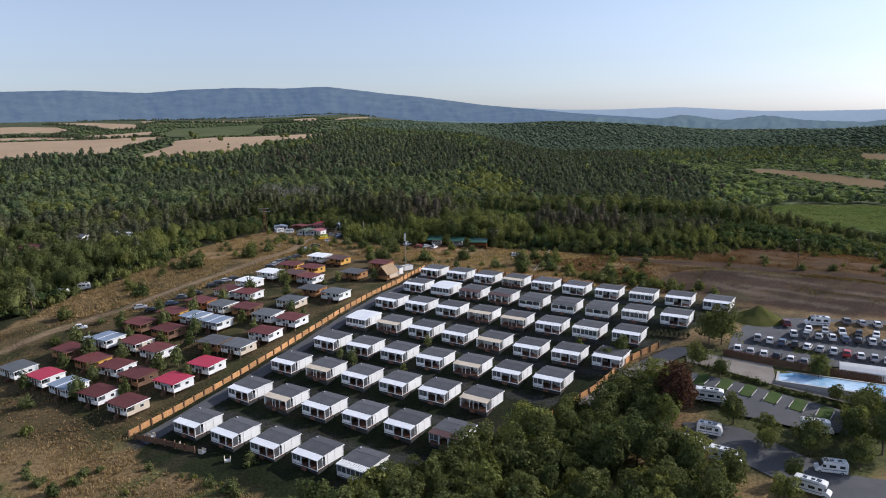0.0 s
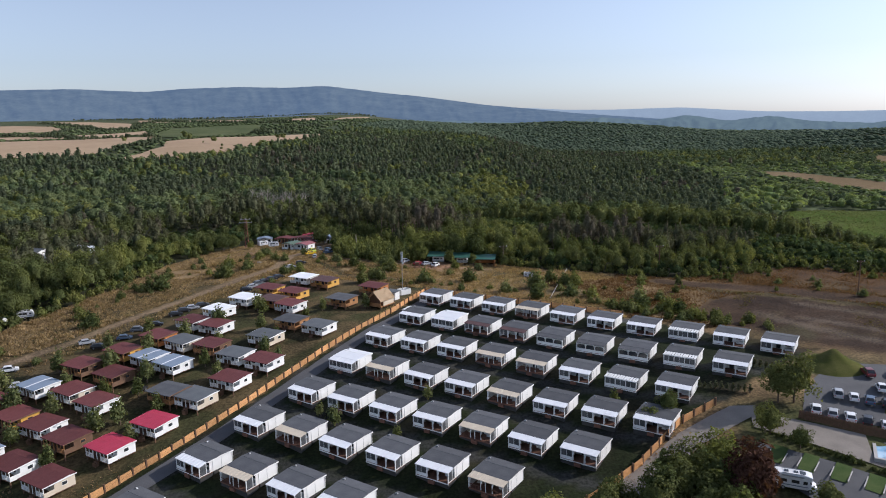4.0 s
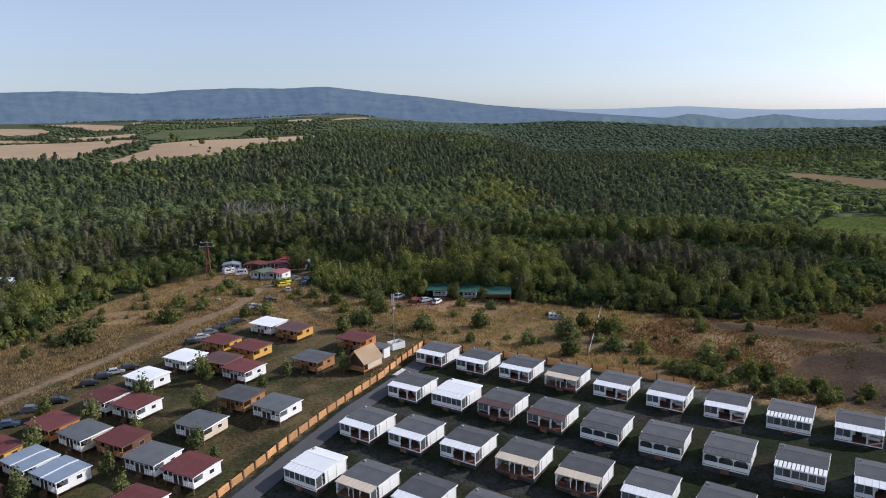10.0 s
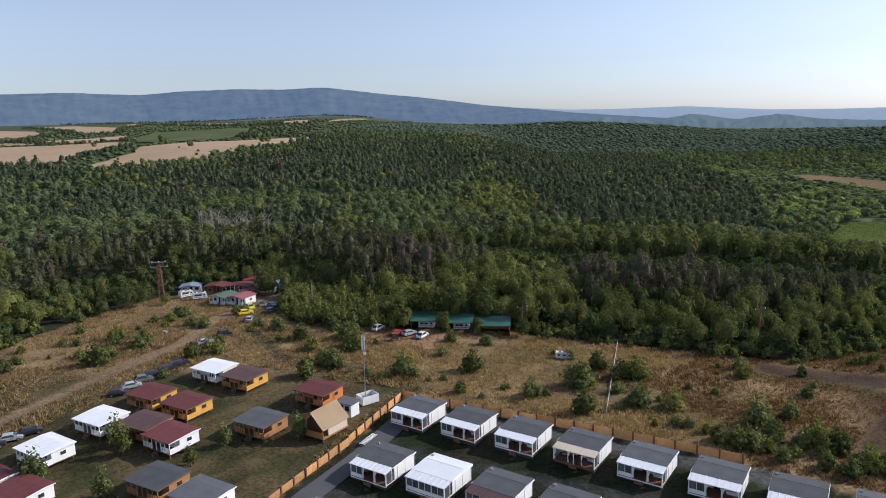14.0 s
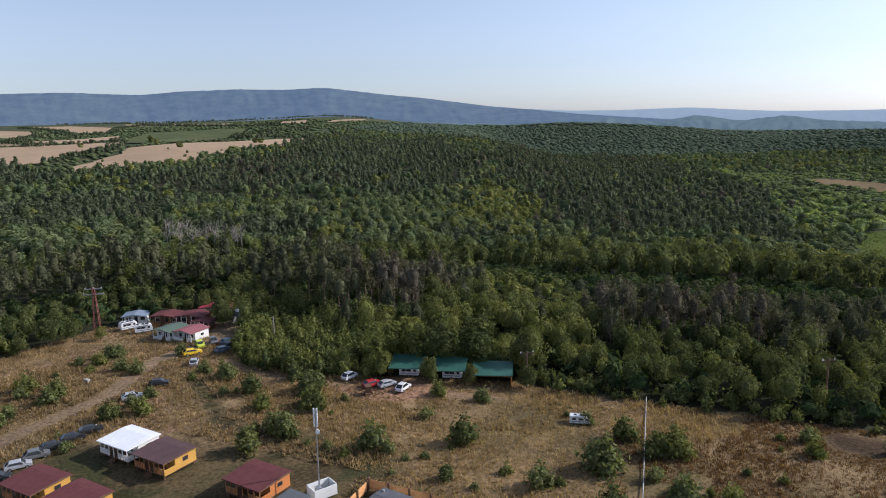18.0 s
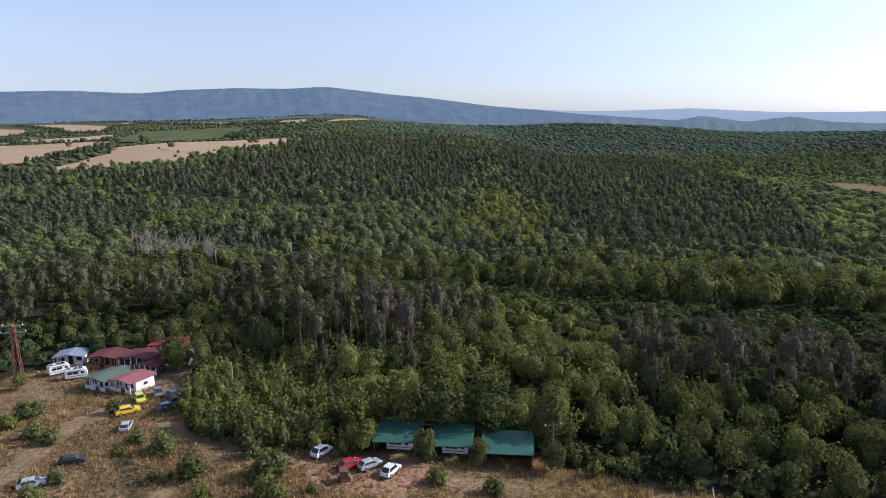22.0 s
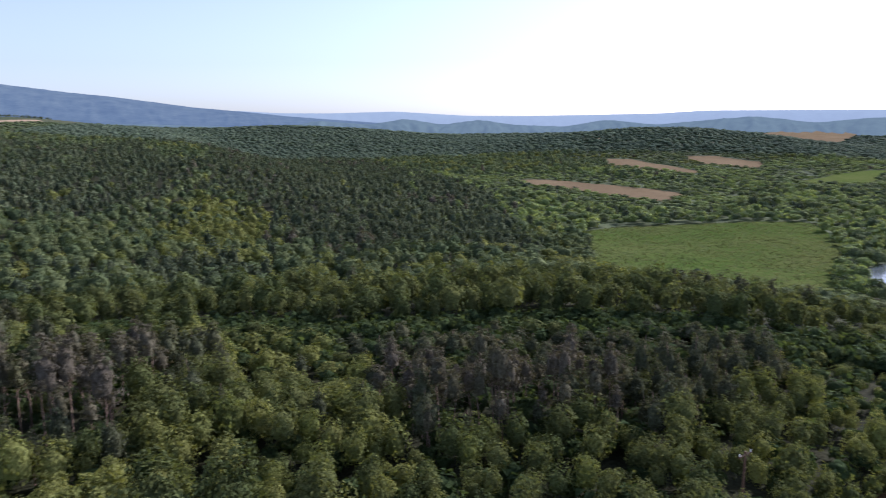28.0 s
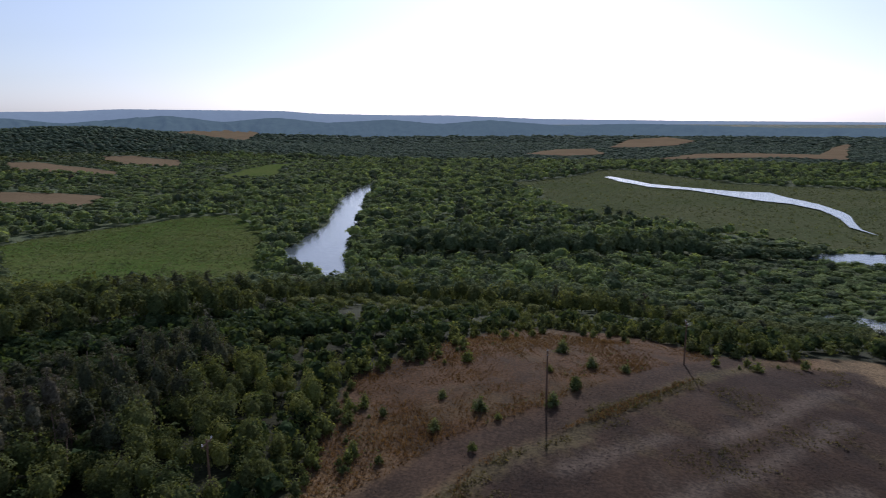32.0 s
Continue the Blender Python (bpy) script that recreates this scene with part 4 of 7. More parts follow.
def cabin(roof, wall, porch, w, d, label):
    """A small cabin: porch in front, low roof that slopes forward, short stilts."""
    h = thing("cabin", label, "cabin", "holiday cabins")
    W = w / 2
    for x in (-W + 0.3, 0, W - 0.3):
        for y in (-d / 2 + 0.2, d / 2 - 0.3):
            part("stilt", boxes((x - 0.1, x + 0.1, y - 0.1, y + 0.1, -1.9, 0.3)), M["darkwood"], h)
    part("floor", boxes((-W, W, -d / 2, d / 2, 0.25, 0.4)), M["darkwood"], h)
    front = -d / 2 + 1.9
    part("wall", prism([(front, 0.4), (d / 2, 0.4), (d / 2, 2.48), (0.25 * d, 2.52), (front, 2.42)], -W, W), M[wall], h)
    part("roof", slab([(d / 2 + 0.2, 2.56), (0.25 * d, 2.66), (-d / 2 - 0.3, 2.36)], 0.12, -W - 0.3, W + 0.3), M[roof], h)
    for s in (-1, 1):
        part("verge_board", prism([(d / 2 + 0.2, 2.42), (d / 2 + 0.2, 2.55), (0.25 * d, 2.65), (-d / 2 - 0.3, 2.35), (-d / 2 - 0.3, 2.22)], s * (W + 0.31) - 0.02, s * (W + 0.31) + 0.02), M["white" if porch == "white" else "darkwood"], h)
    if roof in ("roof_brown", "roof_white", "roof_red"):
        for k in range(9):
            x = -W + k * w / 8
            part("roof_seam", slab([(d / 2 + 0.19, 2.585), (0.25 * d, 2.688), (-d / 2 - 0.29, 2.388)], 0.05, x - 0.03, x + 0.03), M[roof], h)
    if roof == "roof_blue":
        part("ridge_strip", slab([(d / 2 + 0.21, 2.565), (0.25 * d, 2.668), (-d / 2 - 0.31, 2.368)], 0.11, -0.22, 0.22), M["roof_white"], h)
    for k in range(7):
        x = -W + 0.08 + k * (w - 0.16) / 6
        part("post", boxes((x - 0.05, x + 0.05, -d / 2, -d / 2 + 0.12, 0.4, 2.33)), M[porch], h)
    for k in range(3):
        x0 = -W + 0.15 + k * (w - 0.16) / 3
        if k != 1:
            rl = part("railing", boxes((x0, x0 + w / 3 - 0.1, -d / 2, -d / 2 + 0.12, 1.2, 1.28)), M[porch], h)
            for i in range(5):
                part("baluster", boxes((x0 + 0.42 * i, x0 + 0.42 * i + 0.3, -d / 2 + 0.03, -d / 2 + 0.08, 0.4, 1.2)), M[porch], rl)
    part("door", boxes((-0.45, 0.45, front - 0.04, front, 0.42, 2.2)), M["glass"], h)
    for x in (-W + 0.4, 0.8):
        wn_ = part("window", boxes((x, x + 1.3, front - 0.03, front, 0.95, 2.1)), M[porch], h)
        part("pane", boxes((x + 0.08, x + 1.22, front - 0.06, front - 0.03, 1.03, 2.02)), M["glass"], wn_)
    wn_ = part("window", boxes((W, W + 0.03, 0.4, 1.4, 1.2, 1.9)), M[porch], h)
    part("pane", boxes((W + 0.03, W + 0.05, 0.47, 1.33, 1.27, 1.83)), M["glass"], wn_)
    part("side_board", boxes((W, W + 0.04, -d / 2, front, 0.35, 1.25)), M[wall], h)
    part("steps", boxes((-0.5, 0.5, -d / 2 - 0.35, -d / 2, -1.2, 0.18), (-0.5, 0.5, -d / 2 - 0.7, -d / 2 - 0.35, -1.2, -0.05)), M["darkwood"], h)
    return h


CABINS = {
    "maroon_white": ("roof_maroon", "white", "white", "white cabin with maroon roof and white porch railing"),
    "maroon_orange": ("roof_maroon", "yellow", "wood", "yellow and orange timber cabin with dark maroon roof"),
    "maroon_wood": ("roof_maroon", "darkwood", "wood", "brown timber cabin with maroon sheet roof"),
    "maroon_cream": ("roof_maroon", "cream", "white", "cream cabin with maroon roof and open porch"),
    "white": ("roof_white", "white", "white", "white cabin with bright white sheet roof"),
    "grey_white": ("roof_mid", "white", "white", "white cabin with plain grey roof on stilts"),
    "grey_cream": ("roof_mid", "cream", "white", "cream cabin with grey felt roof"),
    "grey_wood": ("roof_grey", "wood", "wood", "timber cabin with dark grey roof and deck"),
    "dark_orange": ("roof_brown", "yellow", "wood", "yellow and orange timber cabin with seamed dark brown roof"),
    "blue": ("roof_blue", "white", "white", "white cabin with pale blue striped sheet roof"),
    "red": ("roof_red", "white", "white", "white cabin with bright red sheet roof"),
    "red_wood": ("roof_maroon", "orange", "wood", "orange timber cabin with faded red roof"),
}
PLACES = [("white", -51.1, 230.5), ("dark_orange", -43.9, 226.7), ("maroon_orange", -58.5, 218.9), ("maroon_orange", -50.5, 215.1), ("white", -62.9, 209.5), ("dark_orange", -54.6, 207.8),
          ("maroon_white", -48.6, 203.9), ("white", -66.9, 200.0), ("maroon_white", -70.7, 191.6), ("maroon_white", -63.7, 188.8), ("grey_wood", -45.2, 191.6), ("grey_white", -37.4, 187.9),
          ("grey_wood", -35.3, 208.5), ("red_wood", -28.1, 220.2), ("red_wood", -75.5, 182.1), ("grey_cream", -68.2, 179.2), ("maroon_wood", -60.6, 177.4), ("grey_cream", -49.1, 182.1),
          ("grey_white", -53.4, 172.6), ("maroon_white", -46.0, 169.7), ("maroon_orange", -80.5, 174.5), ("blue", -73.0, 171.6), ("blue", -66.4, 168.8), ("maroon_white", -51.1, 162.1),
          ("maroon_wood", -86.7, 167.9), ("maroon_wood", -77.6, 164.1), ("grey_wood", -62.6, 157.4), ("grey_cream", -56.1, 155.5), ("red", -61.0, 146.8), ("blue", -91.5, 159.4),
          ("maroon_cream", -83.0, 157.5), ("maroon_white", -75.9, 153.6), ("maroon_wood", -98.4, 153.7), ("maroon_orange", -89.7, 148.7), ("maroon_white", -82.4, 145.8),
          ("maroon_wood", -75.4, 141.9), ("grey_white", -106.0, 145.0), ("red", -97.4, 141.6), ("blue", -89.6, 137.6), ("maroon_white", -81.0, 134.4), ("maroon_cream", -72.4, 130.4), ("red", -66.0, 139.4)]
cabs = {}
for kind, x, y in PLACES:
    m = pose(x, y, hz(x, y) + 0.2, 0, 0, -27 + rnd.uniform(-3, 3))
    if kind in cabs:
        copy_thing(cabs[kind], m)
    else:
        roof, wall, porch, label = CABINS[kind]
        cabs[kind] = cabin(roof, wall, porch, 6.6, 5.6, label)
        cabs[kind].matrix_basis = m

# ---- fences ----


def along(line, step):
    """Places and headings at even steps along a polyline."""
    out, carry = [], 0.0
    for (x0, y0), (x1, y1) in zip(line, line[1:]):
        n = math.hypot(x1 - x0, y1 - y0)
        s = carry
        while s < n:
            out.append((x0 + (x1 - x0) * s / n, y0 + (y1 - y0) * s / n, math.degrees(math.atan2(y1 - y0, x1 - x0))))
            s += step
        carry = s - n
    return out


def board_panel(length, high, mat):
    """One fence panel of upright boards between rails."""
    n = int(length / 0.2)
    return boxes(*[(0.02 + i * 0.2, 0.19 + i * 0.2, -0.015, 0.015, 0.05, high) for i in range(n)], (0, length, 0.015, 0.05, 0.3, 0.4), (0, length, 0.015, 0.05, high - 0.35, high - 0.25))


def fence(line, label, high, gap=2.6, mat="fencewood"):
    f = thing("fence", label, "fence", kind="structure")
    pm, qm = bpy.data.meshes.new("panel"), bpy.data.meshes.new("post")
    b = board_panel(gap - 0.15, high, None)
    b.to_mesh(pm), b.free()
    b = boxes((-0.12, 0.12, -0.16, 0.16, -0.6, high + 0.18))
    b.to_mesh(qm), b.free()
    pm.materials.append(M[mat]), qm.materials.append(M["darkwood"])
    spots_ = along(line, gap)
    for (x, y, a), nxt in zip(spots_, spots_[1:] + [None]):
        z = hz(x, y)
        o = part("post", qm, None, f)
        o.matrix_basis = pose(x, y, z, 0, 0, a)
        if nxt:
            o = part("panel", pm, None, f)
            rise = math.degrees(math.atan2(hz(nxt[0], nxt[1]) - z, gap))
            o.matrix_basis = pose(x, y, z, 0, 0, a) @ pose(0.1, 0, 0, 0, -rise, 0) @ pose(0, 0, 0, 0, 0, rnd.uniform(-1.5, 1.5))
    return f


fence(FENCE_W, "orange-brown board fence with dark posts along the camp", 1.4)
fence([(-66.4, 120.3), (-60, 118.4), (-52, 115.4)], "weathered dark brown board fence at the camp's end", 1.2, 2.5, "darkwood")
fence(FENCE_N, "orange-brown board fence behind the last row", 1.6, 3.2)
fence(FENCE_E, "orange-brown board fence beside the access road", 1.5, 2.8)

# ---- vehicles ----
PAINT = {}


def paint_of(name, rgb):
    if name not in PAINT:
        PAINT[name] = surface("paint_" + name, rgb, tuple(c * 0.9 for c in rgb), 0.6, 0.28, 0.0)
    return PAINT[name]


COLOURS = {"white": (0.78, 0.78, 0.78), "silver": (0.42, 0.43, 0.45), "dark": (0.026, 0.026, 0.028), "blue": (0.085, 0.125, 0.19), "red": (0.42, 0.03, 0.035),
           "yellow": (0.85, 0.56, 0.02), "lime": (0.62, 0.68, 0.05), "grey": (0.16, 0.165, 0.17), "maroon": (0.16, 0.03, 0.035)}
cars = {}


def car_body(tall, half):
    """The painted shell: bonnet, roof, tail; narrower above the waist."""
    bm = bmesh.new()
    prof = [(-2.1, 0.32), (2.1, 0.32), (2.18, 0.62), (2.1, 0.82), (1.15, 0.95), (0.45, tall), (-1.25, tall + 0.01), (-1.95, 0.98), (-2.15, 0.9), (-2.17, 0.5)]
    rows_ = []
    for s in (-1, 1):
        rows_.append([bm.verts.new((x, s * half * (0.8 if z > 1.2 else 0.97 if z > 0.9 else 1.0), z)) for x, z in prof])
    n = len(prof)
    for i in range(n):
        bm.faces.new((rows_[0][i], rows_[0][(i + 1) % n], rows_[1][(i + 1) % n], rows_[1][i]))
    bm.faces.new(rows_[0][::-1]), bm.faces.new(rows_[1])
    bmesh.ops.bevel(bm, geom=bm.edges[:], offset=0.06, segments=1, affect="EDGES")
    bmesh.ops.recalc_face_normals(bm, faces=bm.faces)
    return bm


def car(colour, x, y, turn, estate=False, dz=0.0):
    key = (colour, estate)
    m = pose(x, y, hz(x, y) + dz, 0, 0, turn) @ Matrix.Diagonal((0.92, 0.92, 0.95, 1))
    if key in cars:
        return copy_thing(cars[key], m)
    kind = "tall family car" if estate else "hatchback car"
    c = cars[key] = thing("car", f"parked {colour} {kind} with dark windows", "car", "parked cars")
    top = 1.62 if estate else 1.45
    part("body", car_body(top, 0.88), paint_of(colour, COLOURS[colour]), c)
    part("windscreen", prism([(1.12, 0.99), (0.50, top - 0.08), (0.56, top - 0.03), (1.2, 1.0)], -0.66, 0.66, "y"), M["glass"], c)
    part("rear_window", prism([(-1.9, 1.03), (-1.32, top - 0.08), (-1.36, top - 0.02), (-1.96, 1.03)], -0.66, 0.66, "y"), M["glass"], c)
    for s in (-1, 1):
        side = bmesh.new()
        q = [side.verts.new((px, s * (0.885 if pz < 1.1 else 0.735), pz)) for px, pz in ((0.92, 1.02), (0.40, top - 0.1), (-1.18, top - 0.1), (-1.68, 1.04))]
        q2 = [side.verts.new((v.co.x, v.co.y - s * 0.05, v.co.z)) for v in q]
        side.faces.new(q), side.faces.new(q2[::-1])
        for i in range(4):
            side.faces.new((q[i], q2[i], q2[(i + 1) % 4], q[(i + 1) % 4]))
        bmesh.ops.recalc_face_normals(side, faces=side.faces)
        part("side_window", side, M["glass"], c)
        for wx in (-1.3, 1.32):
            wh = part("wheel", tube((wx, s * 0.72, 0.32), (wx, s * 0.91, 0.32), 0.32, 14), M["rubber"], c)
            part("rim", tube((wx, s * 0.90, 0.32), (wx, s * 0.93, 0.32), 0.2, 10), M["metal"], wh)
        part("headlight", boxes((2.06, 2.17, s * 0.62 - 0.16, s * 0.62 + 0.16, 0.62, 0.76)), M["metal"], c)
        part("tail_light", boxes((-2.2, -2.12, s * 0.7 - 0.1, s * 0.7 + 0.1, 0.72, 0.9)), paint_of("red", COLOURS["red"]), c)
        part("mirror", boxes((0.78, 0.92, s * 0.98 - 0.09, s * 0.98 + 0.09, 1.0, 1.12)), paint_of(colour, COLOURS[colour]), c)
    c.matrix_basis = m
    return c


vans = {}


def motorhome(kind, x, y, turn, label):
    """Camper van, coach-built motorhome or caravan."""
    m = pose(x, y, hz(x, y), 0, 0, turn) @ Matrix.Diagonal((0.9, 0.9, 0.92, 1))
    if kind in vans:
        return tagged(copy_thing(vans[kind], m), label)
    names = {"van": ("camper_van", "camper van"), "coach": ("motorhome", "motorhome"), "caravan": ("caravan", "caravan")}
    v = vans[kind] = thing(names[kind][0], label, names[kind][1], "campers on the pitches")
    white = paint_of("white", COLOURS["white"])
    if kind == "van":
        prof = [(-3.0, 0.4), (3.0, 0.4), (3.05, 0.9), (2.85, 1.15), (2.1, 1.35), (1.45, 2.45), (-2.95, 2.6), (-3.05, 2.3)]
    elif kind == "coach":
        prof = [(-3.4, 0.45), (3.2, 0.45), (3.25, 1.0), (2.9, 1.25), (2.3, 1.45), (2.0, 1.95), (2.5, 2.15), (2.45, 2.75), (1.6, 2.95), (-3.35, 2.9), (-3.45, 2.6)]
    else:
        prof = [(-2.4, 0.5), (2.3, 0.5), (2.5, 1.1), (2.2, 2.2), (1.9, 2.5), (-2.1, 2.55), (-2.45, 2.2)]
    bm = prism(prof, -1.1, 1.1, "y")
    bmesh.ops.bevel(bm, geom=bm.edges[:], offset=0.09, segments=2, affect="EDGES")
    part("body", bm, white, v)
    L = 2.2 if kind != "caravan" else 1.6
    if kind == "van":
        part("windscreen", prism([(2.12, 1.42), (1.62, 2.28), (1.72, 2.3), (2.24, 1.42)], -0.92, 0.92, "y"), M["glass"], v)
    elif kind == "coach":
        part("windscreen", prism([(2.34, 1.5), (2.08, 1.92), (2.16, 1.95), (2.46, 1.5)], -0.95, 0.95, "y"), M["glass"], v)
    for s in (-1, 1):
        for x0, x1 in ((-L - 0.2, -L + 0.8), (-0.7, 0.5), (1.1, 1.75)):
            part("window", boxes((x0, x1, s * 1.115 - 0.02, s * 1.115 + 0.02, 1.45, 1.98)), M["glass"], v)
        part("stripe", boxes((-L - 0.5, 1.9, s * 1.108 - 0.02, s * 1.108 + 0.02, 0.95, 1.07)), paint_of("blue", COLOURS["blue"]), v)
        for wx in ((-1.9, 2.2) if kind != "caravan" else (-0.2,)):
            wh = part("wheel", tube((wx, s * 0.9, 0.36), (wx, s * 1.13, 0.36), 0.36, 14), M["rubber"], v)
            part("hub", tube((wx, s * 1.12, 0.36), (wx, s * 1.15, 0.36), 0.2, 10), M["metal"], wh)
        part("roof_rail", boxes((-L, 1.2, s * 0.95 - 0.03, s * 0.95 + 0.03, 2.56 if kind != "coach" else 2.92, 2.66 if kind != "coach" else 3.02)), M["metal"], v)
    zt = {"van": 2.55, "coach": 2.9, "caravan": 2.53}[kind]
    for x0 in (-1.9, -0.4):
        part("roof_hatch", boxes((x0, x0 + 0.7, -0.35, 0.35, zt, zt + 0.12)), M["glass"], v)
    part("solar_panel", boxes((0.5, 1.4, -0.6, 0.6, zt - 0.02, zt + 0.06)), M["glass"], v)
    part("rolled_awning", boxes((-L, 1.2, -1.28, -1.1, zt - 0.35, zt - 0.18)), M["metal"], v)
    v.matrix_basis = m
    return v
# ---- car park, pool and camper pitches ----
sheet("car_park", LOT, M["asphalt"], 0.10, 4, "grey gravelled car park in sunshine", "car park")
def ribbon(name, line, half, mat, lift, label, category):
    """A strip along a line."""
    pts = along(line, 2.5)
    v, f = [], []
    for x, y, a in pts:
        nx, ny = -math.sin(radians(a)), math.cos(radians(a))
        for k in (-1, -0.33, 0.33, 1):
            px, py = x + nx * half * k, y + ny * half * k
            v.append((px, py, hz(px, py) + 0.12 * float(waves(px, py, 5, 1)) + 0.25 * float(waves(px, py, 19, 4)) + lift))
    for i in range(len(pts) - 1):
        for k in range(3):
            f.append((i * 4 + k, i * 4 + 4 + k, i * 4 + 5 + k, i * 4 + 1 + k))
    me = mesh_from(name, v, np.array(f)[:, ::-1], mat, True)
    return tagged(new(name, me), label, category, kind="structure")


ribbon("camp_lane", [(a + 3.4, b - 1.6) for a, b in FENCE_W], 1.9, M["asphalt"], 0.2, "grey asphalt lane along the board fence", "road")
ribbon("road", ROAD_E[:5], 2.4, M["gravel"], 0.16, "pale gravel access road past the camp", "road")
ribbon("road", [(42, 113), (48, 112), (55, 103), (62, 95), (76, 91)], 4.6, M["asphalt"], 0.15, "grey asphalt lane between camper pitches", "road")
sheet("plaza", [(51, 143.4), (57, 141.4), (67.4, 136.2), (65.4, 129.9), (79.5, 122.4), (78, 119.8), (65, 127.6), (59, 132.4), (54, 136.6), (50, 139.6)], M["gravel"], 0.34, 3, "pale gravelled yard between screen and pitches", "pavement")
sheet("pitch_ground", [(49.0, 135.4), (56, 130.6), (63, 125.6), (76.5, 116.6), (72, 110), (61, 113.4), (53, 118), (47, 128)], M["asphalt"], 0.30, 3, "grey paved camper pitches", "pavement")
for k in range(6):
    x, y = 50.8 + 3.75 * k, 131.6 - 2.78 * k
    c_, s_ = math.cos(radians(-36.5)), math.sin(radians(-36.5))
    spot = [(x + u * c_ - v * s_, y + u * s_ + v * c_) for u, v in ((-1.15, -2.4), (1.15, -2.4), (1.15, 2.4), (-1.15, 2.4))]
    sheet("grass_strip", spot, M["lawn"], 0.40, 1.5, "green grass strip between paved pitches", "grass")
    for s in (-1, 1):
        kb = part("kerb_line", boxes((-0.08, 0.08, -2.5, 2.5, 0, 0.12)), M["concrete"], None)
        tagged(kb, "pale kerb edging a grass strip", "kerb", "pitch kerbs", "structure")
        px, py = x + 1.25 * s * c_, y + 1.25 * s * s_
        kb.matrix_basis = pose(px, py, hz(px, py) + 0.36, 0, 0, -36.5)

pool = thing("swimming_pool", "long shallow pool with blue lining and pale rim", "pool")
part("water", boxes((0, 26, -3.1, 3.1, -0.6, 0.3)), M["pool"], pool)
for s in (-1, 1):
    part("rim", boxes((-0.5, 26.5, s * 3.35 - 0.25, s * 3.35 + 0.25, -0.8, 0.42)), M["concrete"], pool)
    part("rim", boxes((-0.5 if s < 0 else 26, 0 if s < 0 else 26.5, -3.1, 3.1, -0.8, 0.42)), M["concrete"], pool)
pool.matrix_basis = pose(66.9, 131.9, hz(77, 127) + 0.75, 0, 0, -26.4)

rf = thing("reed_fence", "dark reddish-brown reed screen along the car park", "fence", kind="structure")
line = along([(58.7, 141.8), (66.8, 137.2), (75.7, 133.4), (90, 127.6)], 2.0)
me = None
for x, y, a in line:
    if me is None:
        b = boxes(*[(i * 0.1, i * 0.1 + 0.08, -0.03 - 0.02 * (i % 3), 0.03, -0.3, 1.5 + 0.06 * ((i * 7) % 5)) for i in range(20)])
        me = bpy.data.meshes.new("panel")
        b.to_mesh(me), b.free()
        me.materials.append(M["reed"])
    part("panel", me, None, rf).matrix_basis = pose(x, y, hz(x, y), 0, 0, a)

tentm = thing("party_tent", "low white marquee with sagging cloth roof", "tent")
b = slab([(-2.2, 1.5), (-1.1, 2.1), (0, 2.5), (1.1, 2.1), (2.2, 1.5)], 0.05, -4.5, 4.5)
part("roof", b, M["cloth"], tentm)
part("side_wall", boxes((-4.5, 4.5, -2.2, -2.15, 0, 1.5)), M["cloth"], tentm)
for x in (-4.4, 0, 4.4):
    for y in (-2.1, 2.1):
        part("pole", tube((x, y, 0), (x, y, 1.5), 0.05), M["metal"], tentm)
put(tentm, 84.5, 132.4, -26)

mound = bmesh.new()
bmesh.ops.create_grid(mound, x_segments=24, y_segments=24, size=1)
for v in mound.verts:
    r = min(1, math.hypot(v.co.x, v.co.y))
    h = 3.5 * (1 - r ** 1.15) ** 1.1 * (1 + 0.16 * math.sin(5 * v.co.x + 1) * math.cos(4 * v.co.y)) + 0.12 * (1 - r) * math.sin(17 * v.co.x + 5 * v.co.y)
    px, py = 74.6 + v.co.x * 7.2, 162.4 + v.co.y * 6.2
    v.co = (px, py, hz(px, py) + h - 0.25)
me = bpy.data.meshes.new("mound")
mound.to_mesh(me), mound.free()
me.materials.append(M["rough_grass"])
for p in me.polygons:
    p.use_smooth = True
tagged(new("grass_mound", me), "rough mound of earth grown over with yellow-green grass", "mound", kind="structure")

cyc = ["white", "silver", "white", "dark", "white", "grey", "silver", "white", "blue", "dark", "white", "silver", "white", "red"]
count = 0
for a, b, n, turn in (((62.6, 143.6), (74.6, 137.4), 6, 62), ((69.2, 149.0), (95, 136.6), 12, 62), ((78.4, 151.2), (102, 144.4), 10, 66), ((83.0, 153.6), (97, 150.2), 5, -115), ((94.4, 158.4), (107, 154.6), 5, 72)):
    for k in range(n):
        t = k / (n - 1)
        car(cyc[count % len(cyc)], a[0] + (b[0] - a[0]) * t, a[1] + (b[1] - a[1]) * t, turn + rnd.uniform(-7, 7), count % 3 == 0, 0.12)
        count += 1
car("maroon", 79.4, 157.6, 80, True, 0.12)
motorhome("van", 86.9, 157.6, 165, "large white and blue delivery van in the car park")
for kind, x, y, turn, label in (("coach", 50.1, 123.6, -22, "white motorhome parked on a pitch"), ("caravan", 46.2, 112.9, -25, "white caravan beside the lane"), ("coach", 41.4, 109.4, -32, "white motorhome half hidden by trees"),
                                ("coach", 46.2, 104.6, -35, "white motorhome with awning out"), ("van", 61.8, 100.1, 165, "white camper van with tinted windows"), ("coach", 56.4, 94.8, -38, "white motorhome at the lane's edge"),
                                ("coach", 65.2, 111.8, -18, "white motorhome under trees")):
    motorhome(kind, x, y, turn, label)

